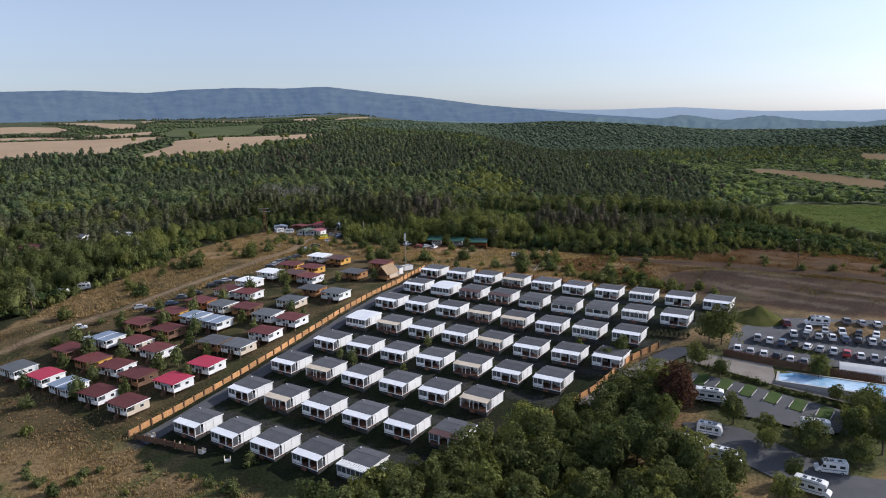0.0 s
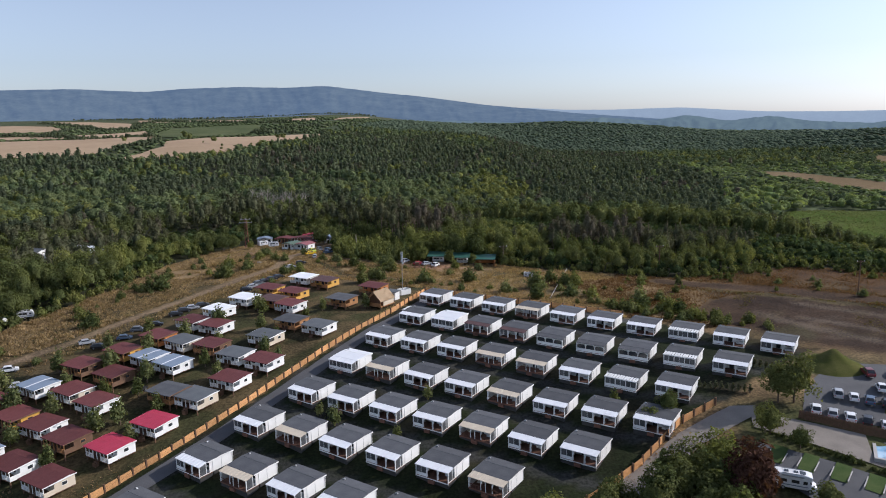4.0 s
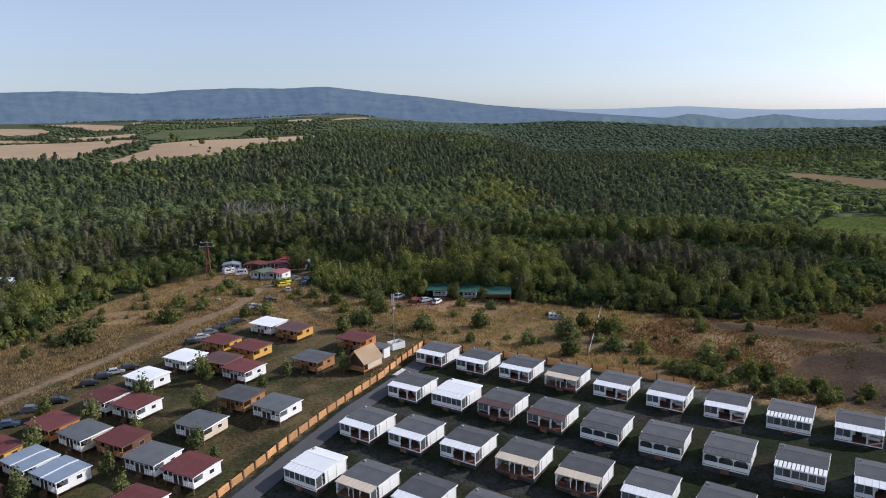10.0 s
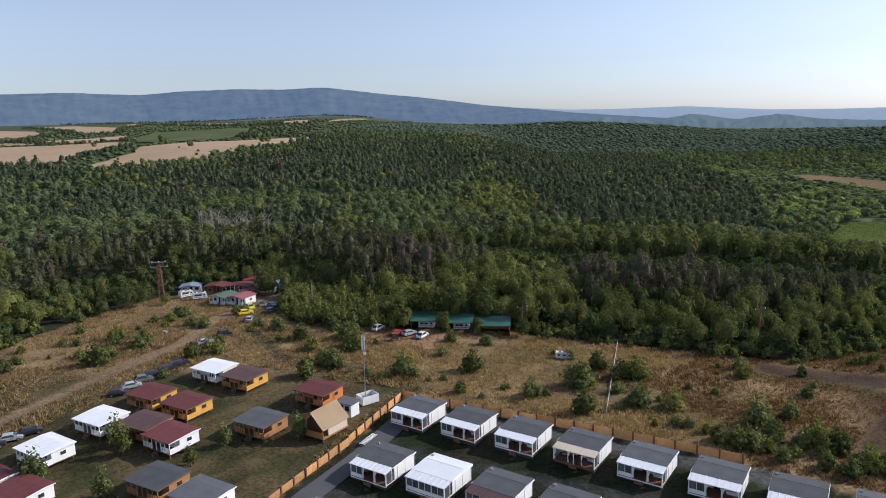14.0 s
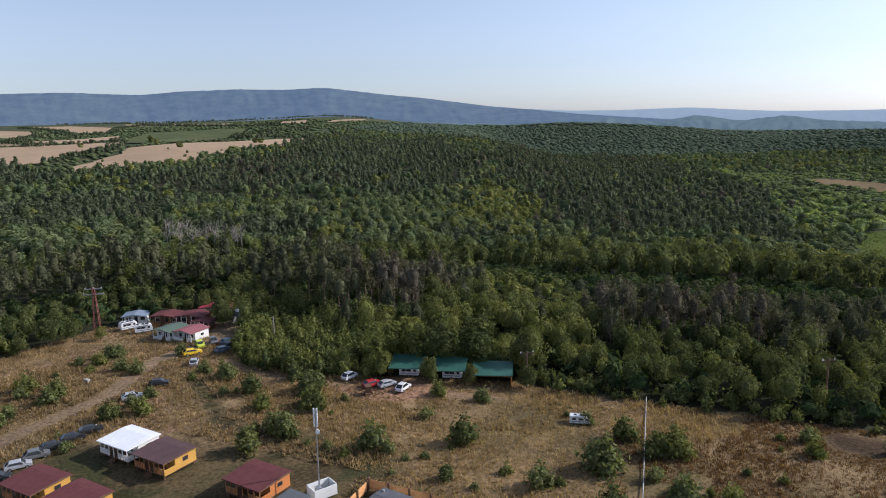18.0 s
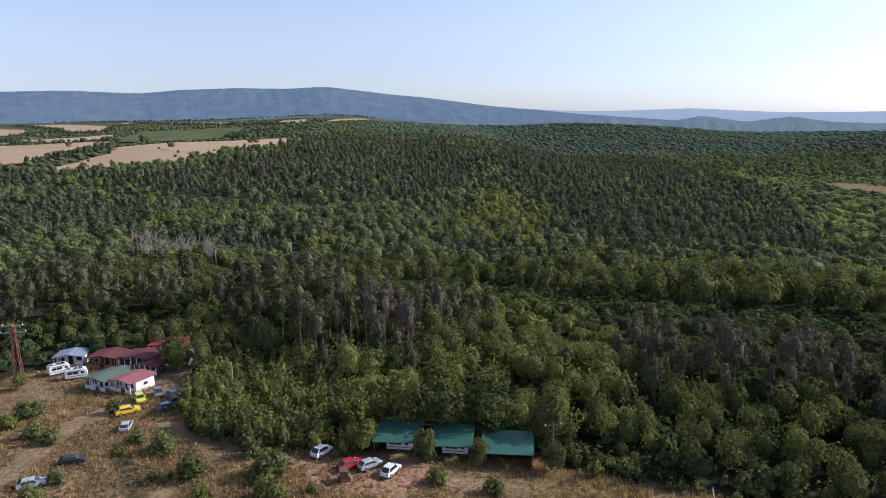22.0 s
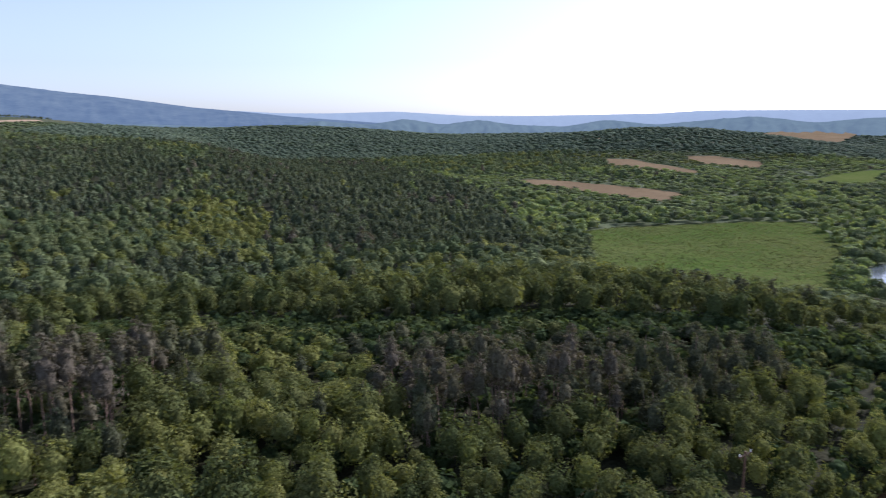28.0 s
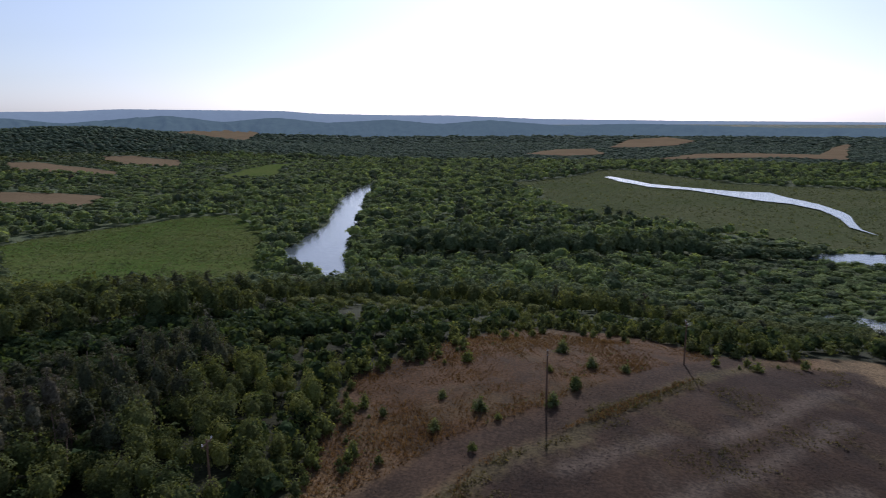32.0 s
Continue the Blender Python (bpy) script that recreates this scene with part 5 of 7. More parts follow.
# ---- cars and campers in the meadow ----
for c, x, y, turn in (("dark", -66.9, 222.7, 20), ("silver", -65.9, 226.0, 35), ("grey", -65.0, 229.0, 35), ("dark", -64.0, 231.6, 40), ("dark", -62.4, 234.4, 40), ("dark", -60.9, 237.0, 35), ("silver", -60.4, 250.0, 30), ("dark", -58.4, 256.4, 20),
                      ("yellow", -59.1, 274.2, 35), ("lime", -59.6, 279.6, -55), ("silver", -56.2, 268.0, 105), ("grey", -57.4, 282.2, -60), ("blue", -54.0, 281.8, 60), ("blue", -53.0, 276.0, 50), ("dark", -52.4, 279.0, 60),
                      ("red", -17.6, 257.2, 40), ("silver", -14.8, 257.4, 40), ("white", -11.6, 256.0, 65), ("white", -22.5, 260.6, 60),
                      ("dark", -79.1, 200.5, 25), ("dark", -78.0, 203.6, 30), ("silver", -76.6, 205.9, 30), ("dark", -74.6, 208.1, 35), ("dark", -81.2, 193.1, 20), ("silver", -93.4, 181.9, 35), ("blue", -85.3, 184.6, 20), ("grey", -84.2, 189.5, 15), ("dark", -89.2, 179.6, 20),
                      ("dark", -70.5, 160.5, 70), ("silver", -98.0, 162.0, 40), ("white", -104.0, 168.5, 30), ("dark", -96.5, 158.0, 40)):
    car(c, x, y, turn, c in ("grey", "white"))
motorhome("caravan", -77.6, 290.6, 28, "white touring caravan on dry grass")
motorhome("caravan", -82.6, 293.0, 48, "small white caravan beside a larger one")
low = motorhome("van", 19.6, 243.6, -8, "white and blue camper standing in tall dry grass")
low.matrix_basis = low.matrix_basis @ Matrix.Diagonal((0.78, 0.78, 0.7, 1))


def lodge(roof, wall, w, d, label, turn, x, y, two=None, high=3.0):
    """A long low house with a wide gable roof."""
    h = thing("house", label, "house")
    W = w / 2
    part("wall", prism([(-d / 2, -0.8), (d / 2, -0.8), (d / 2, high - 0.6), (0, high + 0.2), (-d / 2, high - 0.6)], -W, W), M[wall], h)
    if two:
        part("roof", slab([(d / 2 + 0.4, high - 0.65), (0, high + 0.35), (-d / 2 - 0.6, high - 0.75)], 0.14, -W - 0.3, 0), M[roof], h)
        part("roof", slab([(d / 2 + 0.4, high - 0.6), (0, high + 0.4), (-d / 2 - 0.6, high - 0.7)], 0.14, 0, W + 0.3), M[two], h)
    else:
        part("roof", slab([(d / 2 + 0.4, high - 0.65), (0, high + 0.35), (-d / 2 - 0.6, high - 0.75)], 0.14, -W - 0.3, W + 0.3), M[roof], h)
    part("ridge", boxes((-W - 0.3, W + 0.3, -0.12, 0.12, high + 0.33, high + 0.42)), M[roof], h)
    n = max(3, int(w / 2.2))
    for k in range(n):
        x0 = -W + 0.5 + k * (w - 1) / n
        if k == n // 2:
            part("door", boxes((x0, x0 + 0.95, -d / 2 - 0.05, -d / 2, -0.2, 1.8)), M["darkwood"], h)
        else:
            wn_ = part("window", boxes((x0, x0 + 1.2, -d / 2 - 0.04, -d / 2, 0.7, 1.8)), M["white"], h)
            part("pane", boxes((x0 + 0.08, x0 + 1.12, -d / 2 - 0.06, -d / 2 - 0.04, 0.78, 1.72)), M["glass"], wn_)
        part("post", boxes((x0 - 0.15, x0 - 0.03, -d / 2 - 0.5, -d / 2 - 0.38, -0.8, high - 0.78)), M["darkwood"], h)
    wn_ = part("window", boxes((W, W + 0.04, -0.6, 0.6, 0.8, 1.8)), M["white"], h)
    part("pane", boxes((W + 0.04, W + 0.06, -0.52, 0.52, 0.88, 1.72)), M["glass"], wn_)
    put(h, x, y, turn, 0.1)
    return h


def gable_hut(roof, wall, w, d, high, turn, x, y, label, front="white", porch=1.3):
    """A low hut whose shallow gable faces forward, with an open, posted front."""
    h = thing("hut", label, "hut")
    W, e, r = w / 2, high - 0.6, high - 0.15
    part("wall", prism([(-W, -0.8), (W, -0.8), (W, e), (0, r - 0.1), (-W, e)], -d / 2 + porch, d / 2, "y"), M[wall], h)
    part("roof", prism([(-W - 0.3, e - 0.06), (0, r), (W + 0.3, e - 0.06), (W + 0.3, e + 0.07), (0, r + 0.14), (-W - 0.3, e + 0.07)], -d / 2 - 0.35, d / 2 + 0.3, "y"), M[roof], h)
    part("gable_board", prism([(-W, e - 0.12), (0, r - 0.1), (W, e - 0.12), (W, e - 0.02), (0, r), (-W, e - 0.02)], -d / 2 - 0.02, -d / 2 + 0.04, "y"), M[front], h)
    part("deck", boxes((-W, W, -d / 2, -d / 2 + porch, -0.8, 0.0)), M["darkwood"], h)
    n = max(4, int(w / 1.3))
    for k in range(n + 1):
        px = -W + 0.06 + k * (w - 0.12) / n
        part("post", boxes((px - 0.06, px + 0.06, -d / 2, -d / 2 + 0.12, 0.0, e - 0.1 + (r - e) * (1 - abs(px) / W))), M[front], h)
    for k in range(n):
        px = -W + 0.06 + k * (w - 0.12) / n
        if k != n // 2:
            part("railing", boxes((px + 0.08, px + (w - 0.12) / n - 0.08, -d / 2 + 0.03, -d / 2 + 0.08, 0.08, 0.85)), M[front], h)
    back = -d / 2 + porch
    part("door", boxes((-0.45, 0.45, back - 0.04, back, 0.02, 1.75)), M["glass"], h)
    for px in (-W + 0.5, W - 1.7):
        wn_ = part("window", boxes((px, px + 1.2, back - 0.04, back, 0.65, 1.6)), M["white"], h)
        part("pane", boxes((px + 0.08, px + 1.12, back - 0.06, back - 0.04, 0.73, 1.52)), M["glass"], wn_)
    wn_ = part("window", boxes((W, W + 0.04, 0.2, 1.2, 0.8, 1.5)), M["white"], h)
    part("pane", boxes((W + 0.04, W + 0.06, 0.27, 1.13, 0.87, 1.43)), M["glass"], wn_)
    put(h, x, y, turn, 0.1)
    return h


gable_hut("roof_sage", "white", 5.3, 6.0, 2.7, -22, -69.2, 286.9, "white hut with dull green roof beside the yard")
gable_hut("roof_rose", "white", 5.3, 5.6, 2.75, -22, -63.9, 285.6, "white hut with faded rose roof beside the yard")
gable_hut("roof_maroon", "darkwood", 6.6, 5.2, 2.9, -4, -75.0, 298.2, "dark timber hut with maroon roof and open front", "wood", 1.8)
gable_hut("roof_maroon", "darkwood", 7.0, 5.2, 3.0, -9, -68.0, 297.8, "dark timber hut with maroon roof and cluttered porch", "cloth", 1.8)
gable_hut("roof_maroon", "darkwood", 4.8, 3.2, 2.4, -9, -64.4, 293.9, "low maroon-roofed porch with white lattice front", "white", 0.8)
gable_hut("roof_blue", "white", 5.6, 4.6, 2.6, 12, -83.6, 299.4, "white awning hut with pale blue and white roof", "white", 1.5)
gable_hut("roof_red", "white", 9.6, 4.6, 3.2, -6, -63.8, 304.6, "white hut with bright red roof behind trees", "white", 1.2)
screen = thing("white_shelter", "tall white and blue canvas shelter behind a tree", "shelter")
part("frame", boxes((-1.2, -1.1, -1, 1, -0.3, 3.0), (1.1, 1.2, -1, 1, -0.3, 3.0)), M["metal"], screen)
part("canvas", prism([(-1.25, 1.6), (0, 2.0), (1.25, 1.6), (1.25, 3.0), (0, 3.5), (-1.25, 3.0)], -1.05, 1.05, "y"), M["roof_blue"], screen)
put(screen, -57.4, 298.6, -20)
lodge("roof_maroon", "white", 9, 6, "white house with maroon roof deep among trees", 10, -152, 286, None, 3.4)
lodge("roof_mid", "white", 8, 6, "white house with grey roof among trees", -20, -141, 292, None, 3.2)
motorhome("caravan", -119.5, 199.0, 30, "white caravan at the meadow's wooded edge")
motorhome("caravan", -123.0, 193.0, 10, "white caravan half under trees")
lodge("roof_maroon", "cream", 9, 7, "cream house with maroon roof deep among trees", -20, -160.0, 240.0, None, 5.0)
lodge("roof_mid", "white", 12, 6, "long pale house with grey roof among trees", -12, -158.0, 262.0, None, 5.0)
lodge("roof_white", "white", 8, 6, "white flat house half hidden by trees", -12, -140.0, 268.0, None, 4.6)
for x, y, w in ((-11.4, 264.6, 6.6), (-2.9, 264.2, 6.4), (5.3, 262.6, 7.8)):
    g = thing("carport", "green metal roof on posts over caravans" if x < 4 else "open shed with green metal roof", "shelter", "green-roofed shelters")
    part("roof", slab([(3.2, 3.6), (0, 3.35), (-3.4, 2.95)], 0.1, -w / 2, w / 2), M["roof_green"], g)
    for px in (-w / 2 + 0.3, w / 2 - 0.3):
        for py in (-3.0, 2.8):
            part("post", boxes((px - 0.07, px + 0.07, py - 0.07, py + 0.07, -0.6, 2.95 if py < 0 else 3.45)), M["darkwood"], g)
    for k in range(5):
        part("roof_rib", boxes((-w / 2 + 0.8 + k * w / 5.5, -w / 2 + 0.86 + k * w / 5.5, -3.42, -3.38, 2.83, 3.0)), M["roof_green"], g)
    if x > 4:
        part("back_wall", boxes((-w / 2 + 0.2, w / 2 - 0.2, 2.6, 2.7, -0.6, 3.2)), M["orange"], g)
        part("side_wall", boxes((w / 2 - 0.3, w / 2 - 0.2, -2.8, 2.6, -0.6, 2.8)), M["orange"], g)
    put(g, x, y - 0.8, -4, -0.35)
    if x < 4:
        motorhome("caravan", x + 0.4, y - 1.2, -6, "white caravan under a green shelter roof")

# ---- mast, poles, tent, small things of the camp ----
mast = thing("antenna_mast", "thin grey antenna mast with two long panels", "mast")
part("pole", tube((0, 0, 0), (0, 0, 12.2), 0.11, 8, 0.08), M["metal"], mast)
for s in (-1, 1):
    part("panel_antenna", boxes((s * 0.2 - 0.09, s * 0.2 + 0.09, -0.08, 0.08, 9.8, 12.4)), M["white"], mast)
part("dish", tube((0.25, -0.25, 9.2), (0.3, -0.45, 9.2), 0.3, 14), M["white"], mast)
put(mast, -19.6, 220.2, 0)
box_ = thing("equipment_enclosure", "open-topped white walled box at the mast's foot", "enclosure")
for spec in ((-1.7, 1.7, -1.2, -1.1, 0, 1.5), (-1.7, 1.7, 1.1, 1.2, 0, 1.5), (-1.7, -1.6, -1.1, 1.1, 0, 1.5), (1.6, 1.7, -1.1, 1.1, 0, 1.5)):
    part("wall", boxes(spec), M["white"], box_)
part("cabinet", boxes((-0.9, -0.2, -0.5, 0.4, 0, 1.3)), M["metal"], box_)
put(box_, -19.2, 220.0, 40)
kiosk = thing("kiosk", "small white hut with grey roof and dark door", "hut")
part("wall", boxes((-1.6, 1.6, -1.1, 1.1, -0.3, 2.1)), M["white"], kiosk)
part("roof", slab([(1.4, 2.3), (-1.4, 2.15)], 0.12, -1.9, 1.9), M["roof_mid"], kiosk)
part("door", boxes((-0.9, -0.1, -1.14, -1.1, -0.1, 1.8)), M["glass"], kiosk)
part("window", boxes((0.3, 1.2, -1.14, -1.1, 0.8, 1.7)), M["glass"], kiosk)
put(kiosk, -22.0, 215.6, -31)

tent = thing("canvas_tent", "steep tan canvas tent house on a timber deck", "tent")
part("deck", boxes((-2.6, 2.6, -3.2, 3.0, 0.3, 0.5)), M["wood"], tent)
part("stilts", boxes(*[(x - 0.1, x + 0.1, y - 0.1, y + 0.1, -1.2, 0.3) for x in (-2.3, 2.3) for y in (-2.9, 0, 2.7)]), M["darkwood"], tent)
bm = bmesh.new()
top = [bm.verts.new(p) for p in ((0, -3.3, 4.5), (0, 3.1, 4.5))]
for s in (-1, 1):
    lo = [bm.verts.new(p) for p in ((s * 2.75, -3.3, 1.9), (s * 2.75, 3.1, 1.9))]
    bm.faces.new((top[0], top[1], lo[1], lo[0]))
bmesh.ops.solidify(bm, geom=bm.faces[:], thickness=0.06)
part("canopy", bm, M["canvas"], tent)
part("side_wall", boxes((2.38, 2.44, -1.8, 2.8, 0.5, 2.15), (-2.44, -2.38, -1.8, 2.8, 0.5, 2.15)), M["cream"], tent)
part("front_wall", prism([(-2.3, 0.5), (2.3, 0.5), (2.3, 2.2), (0, 4.3), (-2.3, 2.2)], -1.8, -1.74, "y"), M["darkwood"], tent)
part("railing", boxes((-2.5, 2.5, -3.15, -3.08, 0.5, 1.35)), M["wood"], tent)
for s in (-1, 1):
    part("post", boxes((s * 2.45 - 0.06, s * 2.45 + 0.06, -3.2, -3.08, 0.5, 2.1)), M["wood"], tent)
put(tent, -24.6, 208.4, -31, 0.2)


def pylon(x, y, h, label, arms=1, wood="darkwood"):
    p = thing("power_pole", label, "pole", "power poles")
    part("pole", tube((0, 0, -0.5), (0, 0, h), 0.2, 8, 0.12), M[wood], p)
    for k in range(arms):
        part("crossarm", boxes((-1.4, 1.4, -0.07, 0.07, h - 0.5 - k * 1.2, h - 0.34 - k * 1.2)), M[wood], p)
        for ix in (-1.2, 0, 1.2):
            part("insulator", tube((ix, 0, h - 0.34 - k * 1.2), (ix, 0, h - 0.05 - k * 1.2), 0.07), M["white"], p)
    if not arms:
        return put(p, x, y, 15)
    part("brace", tube((-1.1, 0.02, h - 0.5), (0, 0.02, h - 1.5), 0.04, 6), M[wood], p)
    part("brace", tube((1.1, 0.02, h - 0.5), (0, 0.02, h - 1.5), 0.04, 6), M[wood], p)
    put(p, x, y, 15)


tower = thing("power_pylon", "tall red-oxide steel lattice pylon with two crossarms", "pylon", "power poles")
for s in (-1, 1):
    for q in (-1, 1):
        part("leg", tube((s * 0.75, q * 0.75, -0.5), (s * 0.22, q * 0.22, 11.8), 0.09, 6), M["rust"], tower)
for k in range(7):
    z, z2 = 0.4 + 1.55 * k, 1.95 + 1.55 * k
    w, w2 = 0.75 - 0.0431 * (z + 0.5), 0.75 - 0.0431 * (z2 + 0.5)
    for q in (-1, 1):
        part("brace", tube((-w, q * w, z), (w2, q * w2, z2), 0.05, 5), M["rust"], tower)
        part("brace", tube((q * w, -w, z), (q * w2, w2, z2), 0.05, 5), M["rust"], tower)
for z, w in ((11.4, 1.9), (10.1, 2.3)):
    part("crossarm", boxes((-w, w, -0.1, 0.1, z, z + 0.2)), M["metal"], tower)
    for ix in (-w + 0.15, 0, w - 0.15):
        part("insulator", tube((ix, 0, z + 0.18), (ix, 0, z + 0.5), 0.08), M["white"], tower)
put(tower, -87.4, 288.0, 15)
pylon(110.0, 218.0, 10.2, "dark wooden power pole in a bare field")
pylon(11.7, 258.8, 7.5, "weathered wooden pole beside the shelter", 1, "bark")
pylon(62.8, 250.0, 9.0, "dark wooden power pole at the wood's edge")
pylon(-43.0, 281.0, 6.5, "thin pale wooden pole among saplings", 0, "deadwood")
pylon(144.0, 198.0, 9.5, "wooden power pole above the trees", 1)

pipe = thing("pipe", "thin pale pipe lying straight across dry grass", "pipe")
for k in range(12):
    a, b = [Vector((23 + 10 * t, 215.5 + 38.5 * t, 0)) for t in (k / 12, (k + 1) / 12)]
    a.z, b.z = hz(a.x, a.y) + 0.35, hz(b.x, b.y) + 0.35
    part("length", tube(a, b, 0.09, 6), M["concrete"], pipe)

shed = thing("shed", "small white garden shed with pitched roof", "shed")
part("wall", prism([(-1.2, -0.5), (1.2, -0.5), (1.2, 1.7), (0, 2.3), (-1.2, 1.7)], -1.2, 1.2), M["white"], shed)
part("roof", slab([(1.4, 1.68), (0, 2.4), (-1.4, 1.68)], 0.08, -1.35, 1.35), M["roof_blue"], shed)
part("door", boxes((-0.45, 0.45, -1.24, -1.2, -0.4, 1.5)), M["metal"], shed)
put(shed, 29.4, 99.3, 25)
for x, y in ((-63.1, 120.9), (-56.7, 118.0), (-50.6, 115.3), (-44.6, 112.4)):
    tb = thing("pallet_stack", "stack of pale timber pallets on grass", "pallets", "pallets by the fence")
    part("pallet", boxes((-0.6, 0.6, -0.5, 0.5, 0, 0.15)), M["cream"], tb)
    part("pallet", boxes((-0.55, 0.62, -0.48, 0.5, 0.15, 0.3)), M["white"], tb)
    part("upright", boxes((-0.6, -0.5, -0.5, 0.5, 0.3, 1.0), (0.5, 0.6, -0.5, 0.5, 0.3, 0.8)), M["cream"], tb)
    put(tb, x, y, rnd.uniform(0, 80))
for x, y in ((-17.0, 205.6), (-26.4, 193.4)):
    ld = thing("slatted_walkway", "short pale slatted walkway beside the lane", "walkway")
    part("rail", boxes((-0.5, -0.42, -2, 2, 0.2, 0.3), (0.42, 0.5, -2, 2, 0.2, 0.3)), M["metal"], ld)
    for k in range(10):
        part("slat", boxes((-0.5, 0.5, -1.95 + 0.4 * k, -1.7 + 0.4 * k, 0.3, 0.35)), M["white"], ld)
    put(ld, x, y, -24)
bin_ = thing("trailer", "small dark cage trailer on the track", "trailer")
part("cage", boxes((-0.8, 0.8, -0.6, 0.6, 0.5, 1.7)), M["darkwood"], bin_)
for s in (-1, 1):
    part("wheel", tube((0, s * 0.65, 0.32), (0, s * 0.8, 0.32), 0.32, 12), M["rubber"], bin_)
part("drawbar", boxes((0.8, 1.8, -0.05, 0.05, 0.45, 0.55)), M["metal"], bin_)
put(bin_, -17.8, 253.4, 100)
slabw = thing("concrete_block", "broken pale concrete slab in dry grass", "slab")
part("block", prism([(-0.9, -0.2), (0.9, -0.2), (0.8, 0.5), (-0.7, 0.6)], -0.3, 0.3), M["concrete"], slabw)
put(slabw, -73.6, 258.4, 60)
# ---- trees ----
RNG = np.random.default_rng(7)
OCT = np.array([(1, 0, 0), (-1, 0, 0), (0, 1, 0), (0, -1, 0), (0, 0, 1), (0, 0, -1)], float)
OCTF = np.array([(0, 2, 4), (2, 1, 4), (1, 3, 4), (3, 0, 4), (2, 0, 5), (1, 2, 5), (3, 1, 5), (0, 3, 5)])


def unit(v):
    return v / (np.linalg.norm(v, axis=-1, keepdims=True) + 1e-9)


def join(*parts_):
    vs, fs, base = [], [], 0
    for v, f in parts_:
        vs.append(v), fs.append(f + base)
        base += len(v)
    return np.concatenate(vs), np.concatenate(fs)


ICO = bmesh.new()
bmesh.ops.create_icosphere(ICO, subdivisions=1, radius=1)
ICOV, ICOF = np.array([v.co for v in ICO.verts]), np.array([[v.index for v in f.verts] for f in ICO.faces])
ICO.free()


def sprays(p, d, size, rng, wild=0.4):
    """Leaf sprays: one small triangle at each place, facing about along d."""
    n = len(p)
    nrm = unit(d + rng.normal(size=(n, 3)) * wild)
    a = unit(np.cross(nrm, rng.normal(size=(n, 3))))
    b = np.cross(nrm, a)
    s = size * rng.uniform(0.6, 1.35, (n, 1))
    i = np.arange(n)
    return np.concatenate([p + a * s * u + b * s * w for u, w in ((-0.9, -0.6), (0.9, -0.5), (0.1, 1.0))]), np.stack([i, i + n, i + 2 * n], -1)


UPF = np.array([f for f in ICOF if ICOV[f][:, 2].mean() > -0.6])


def leafy_crown(rng, n, size, h=9.0, wide=3.6, low=0.08, lobes=9, wild=0.5, rag=0.0):
    """A broadleaf crown of the woods: leaf sprays over a lobed dome, dark and solid within."""
    ld = unit(rng.normal(size=(lobes, 3)) + np.array((0, 0, 0.45)))
    lw = rng.uniform(0.2, 0.5 + rag, lobes)
    ax = np.array((wide, wide, h * (1 - low) * 0.5)) * np.array((rng.uniform(0.85, 1.15), rng.uniform(0.85, 1.15), 1))
    mid = np.array((0, 0, h * (low + (1 - low) * 0.47)))

    def reach(d):
        a = np.clip(d @ ld.T, -1, 1)
        return 0.66 - 0.3 * rag + np.max(lw * np.exp((a - 1) * 8), axis=1) * 1.15
    core = ICOV * (reach(ICOV) * (0.76 if n > 200 else 0.9))[:, None] * ax + mid
    if not n:
        return core, UPF
    d = unit(rng.normal(size=(n, 3)) + np.array((0, 0, 0.15)))
    d[:, 2] = np.where(d[:, 2] < -0.5, -d[:, 2], d[:, 2])
    p = mid + d * (reach(d) * rng.uniform(0.86, 1.1, n))[:, None] * ax
    return join((core, UPF), sprays(p, d + np.array((0, 0, 0.25)), size, rng, wild))


def needle_crown(rng, n, size, h=9.8, wide=3.0, low=0.27, tufts_=15, wild=0.55):
    """A pine of the woods: tufts of needles on short branches round a pointed, uneven crown."""
    u = (np.arange(tufts_) + rng.uniform(0, 0.9, tufts_)) / tufts_
    a = np.arange(tufts_) * 2.39996 + rng.uniform(0, 6)
    r = wide * (1 - u ** 1.6) ** 0.6 * rng.uniform(0.45, 1.0, tufts_)
    c = np.stack([np.cos(a) * r, np.sin(a) * r, h * (low + (1 - low) * (0.08 + 0.9 * u))], -1)
    mid = np.array((0, 0, h * (low + (1 - low) * 0.42)))
    core = ICOV * np.array((wide * 0.58, wide * 0.58, h * (1 - low) * 0.44)) * rng.uniform(0.8, 1.2, (len(ICOV), 1)) + mid
    if not n:
        return core * np.array((1.3, 1.3, 1)), UPF
    k = rng.integers(0, tufts_, n)
    spread = wide * 0.36 * (1.15 - 0.5 * u[k])[:, None]
    off = unit(rng.normal(size=(n, 3)) + np.array((0, 0, 0.3)))
    p = c[k] + off * spread * rng.uniform(0.5, 1.2, (n, 1)) * np.array((1.2, 1.2, 0.7))
    return join((core, UPF), sprays(p, off * 0.6 + unit(p - mid) * 0.6 + np.array((0, 0, 0.2)), size, rng, wild))


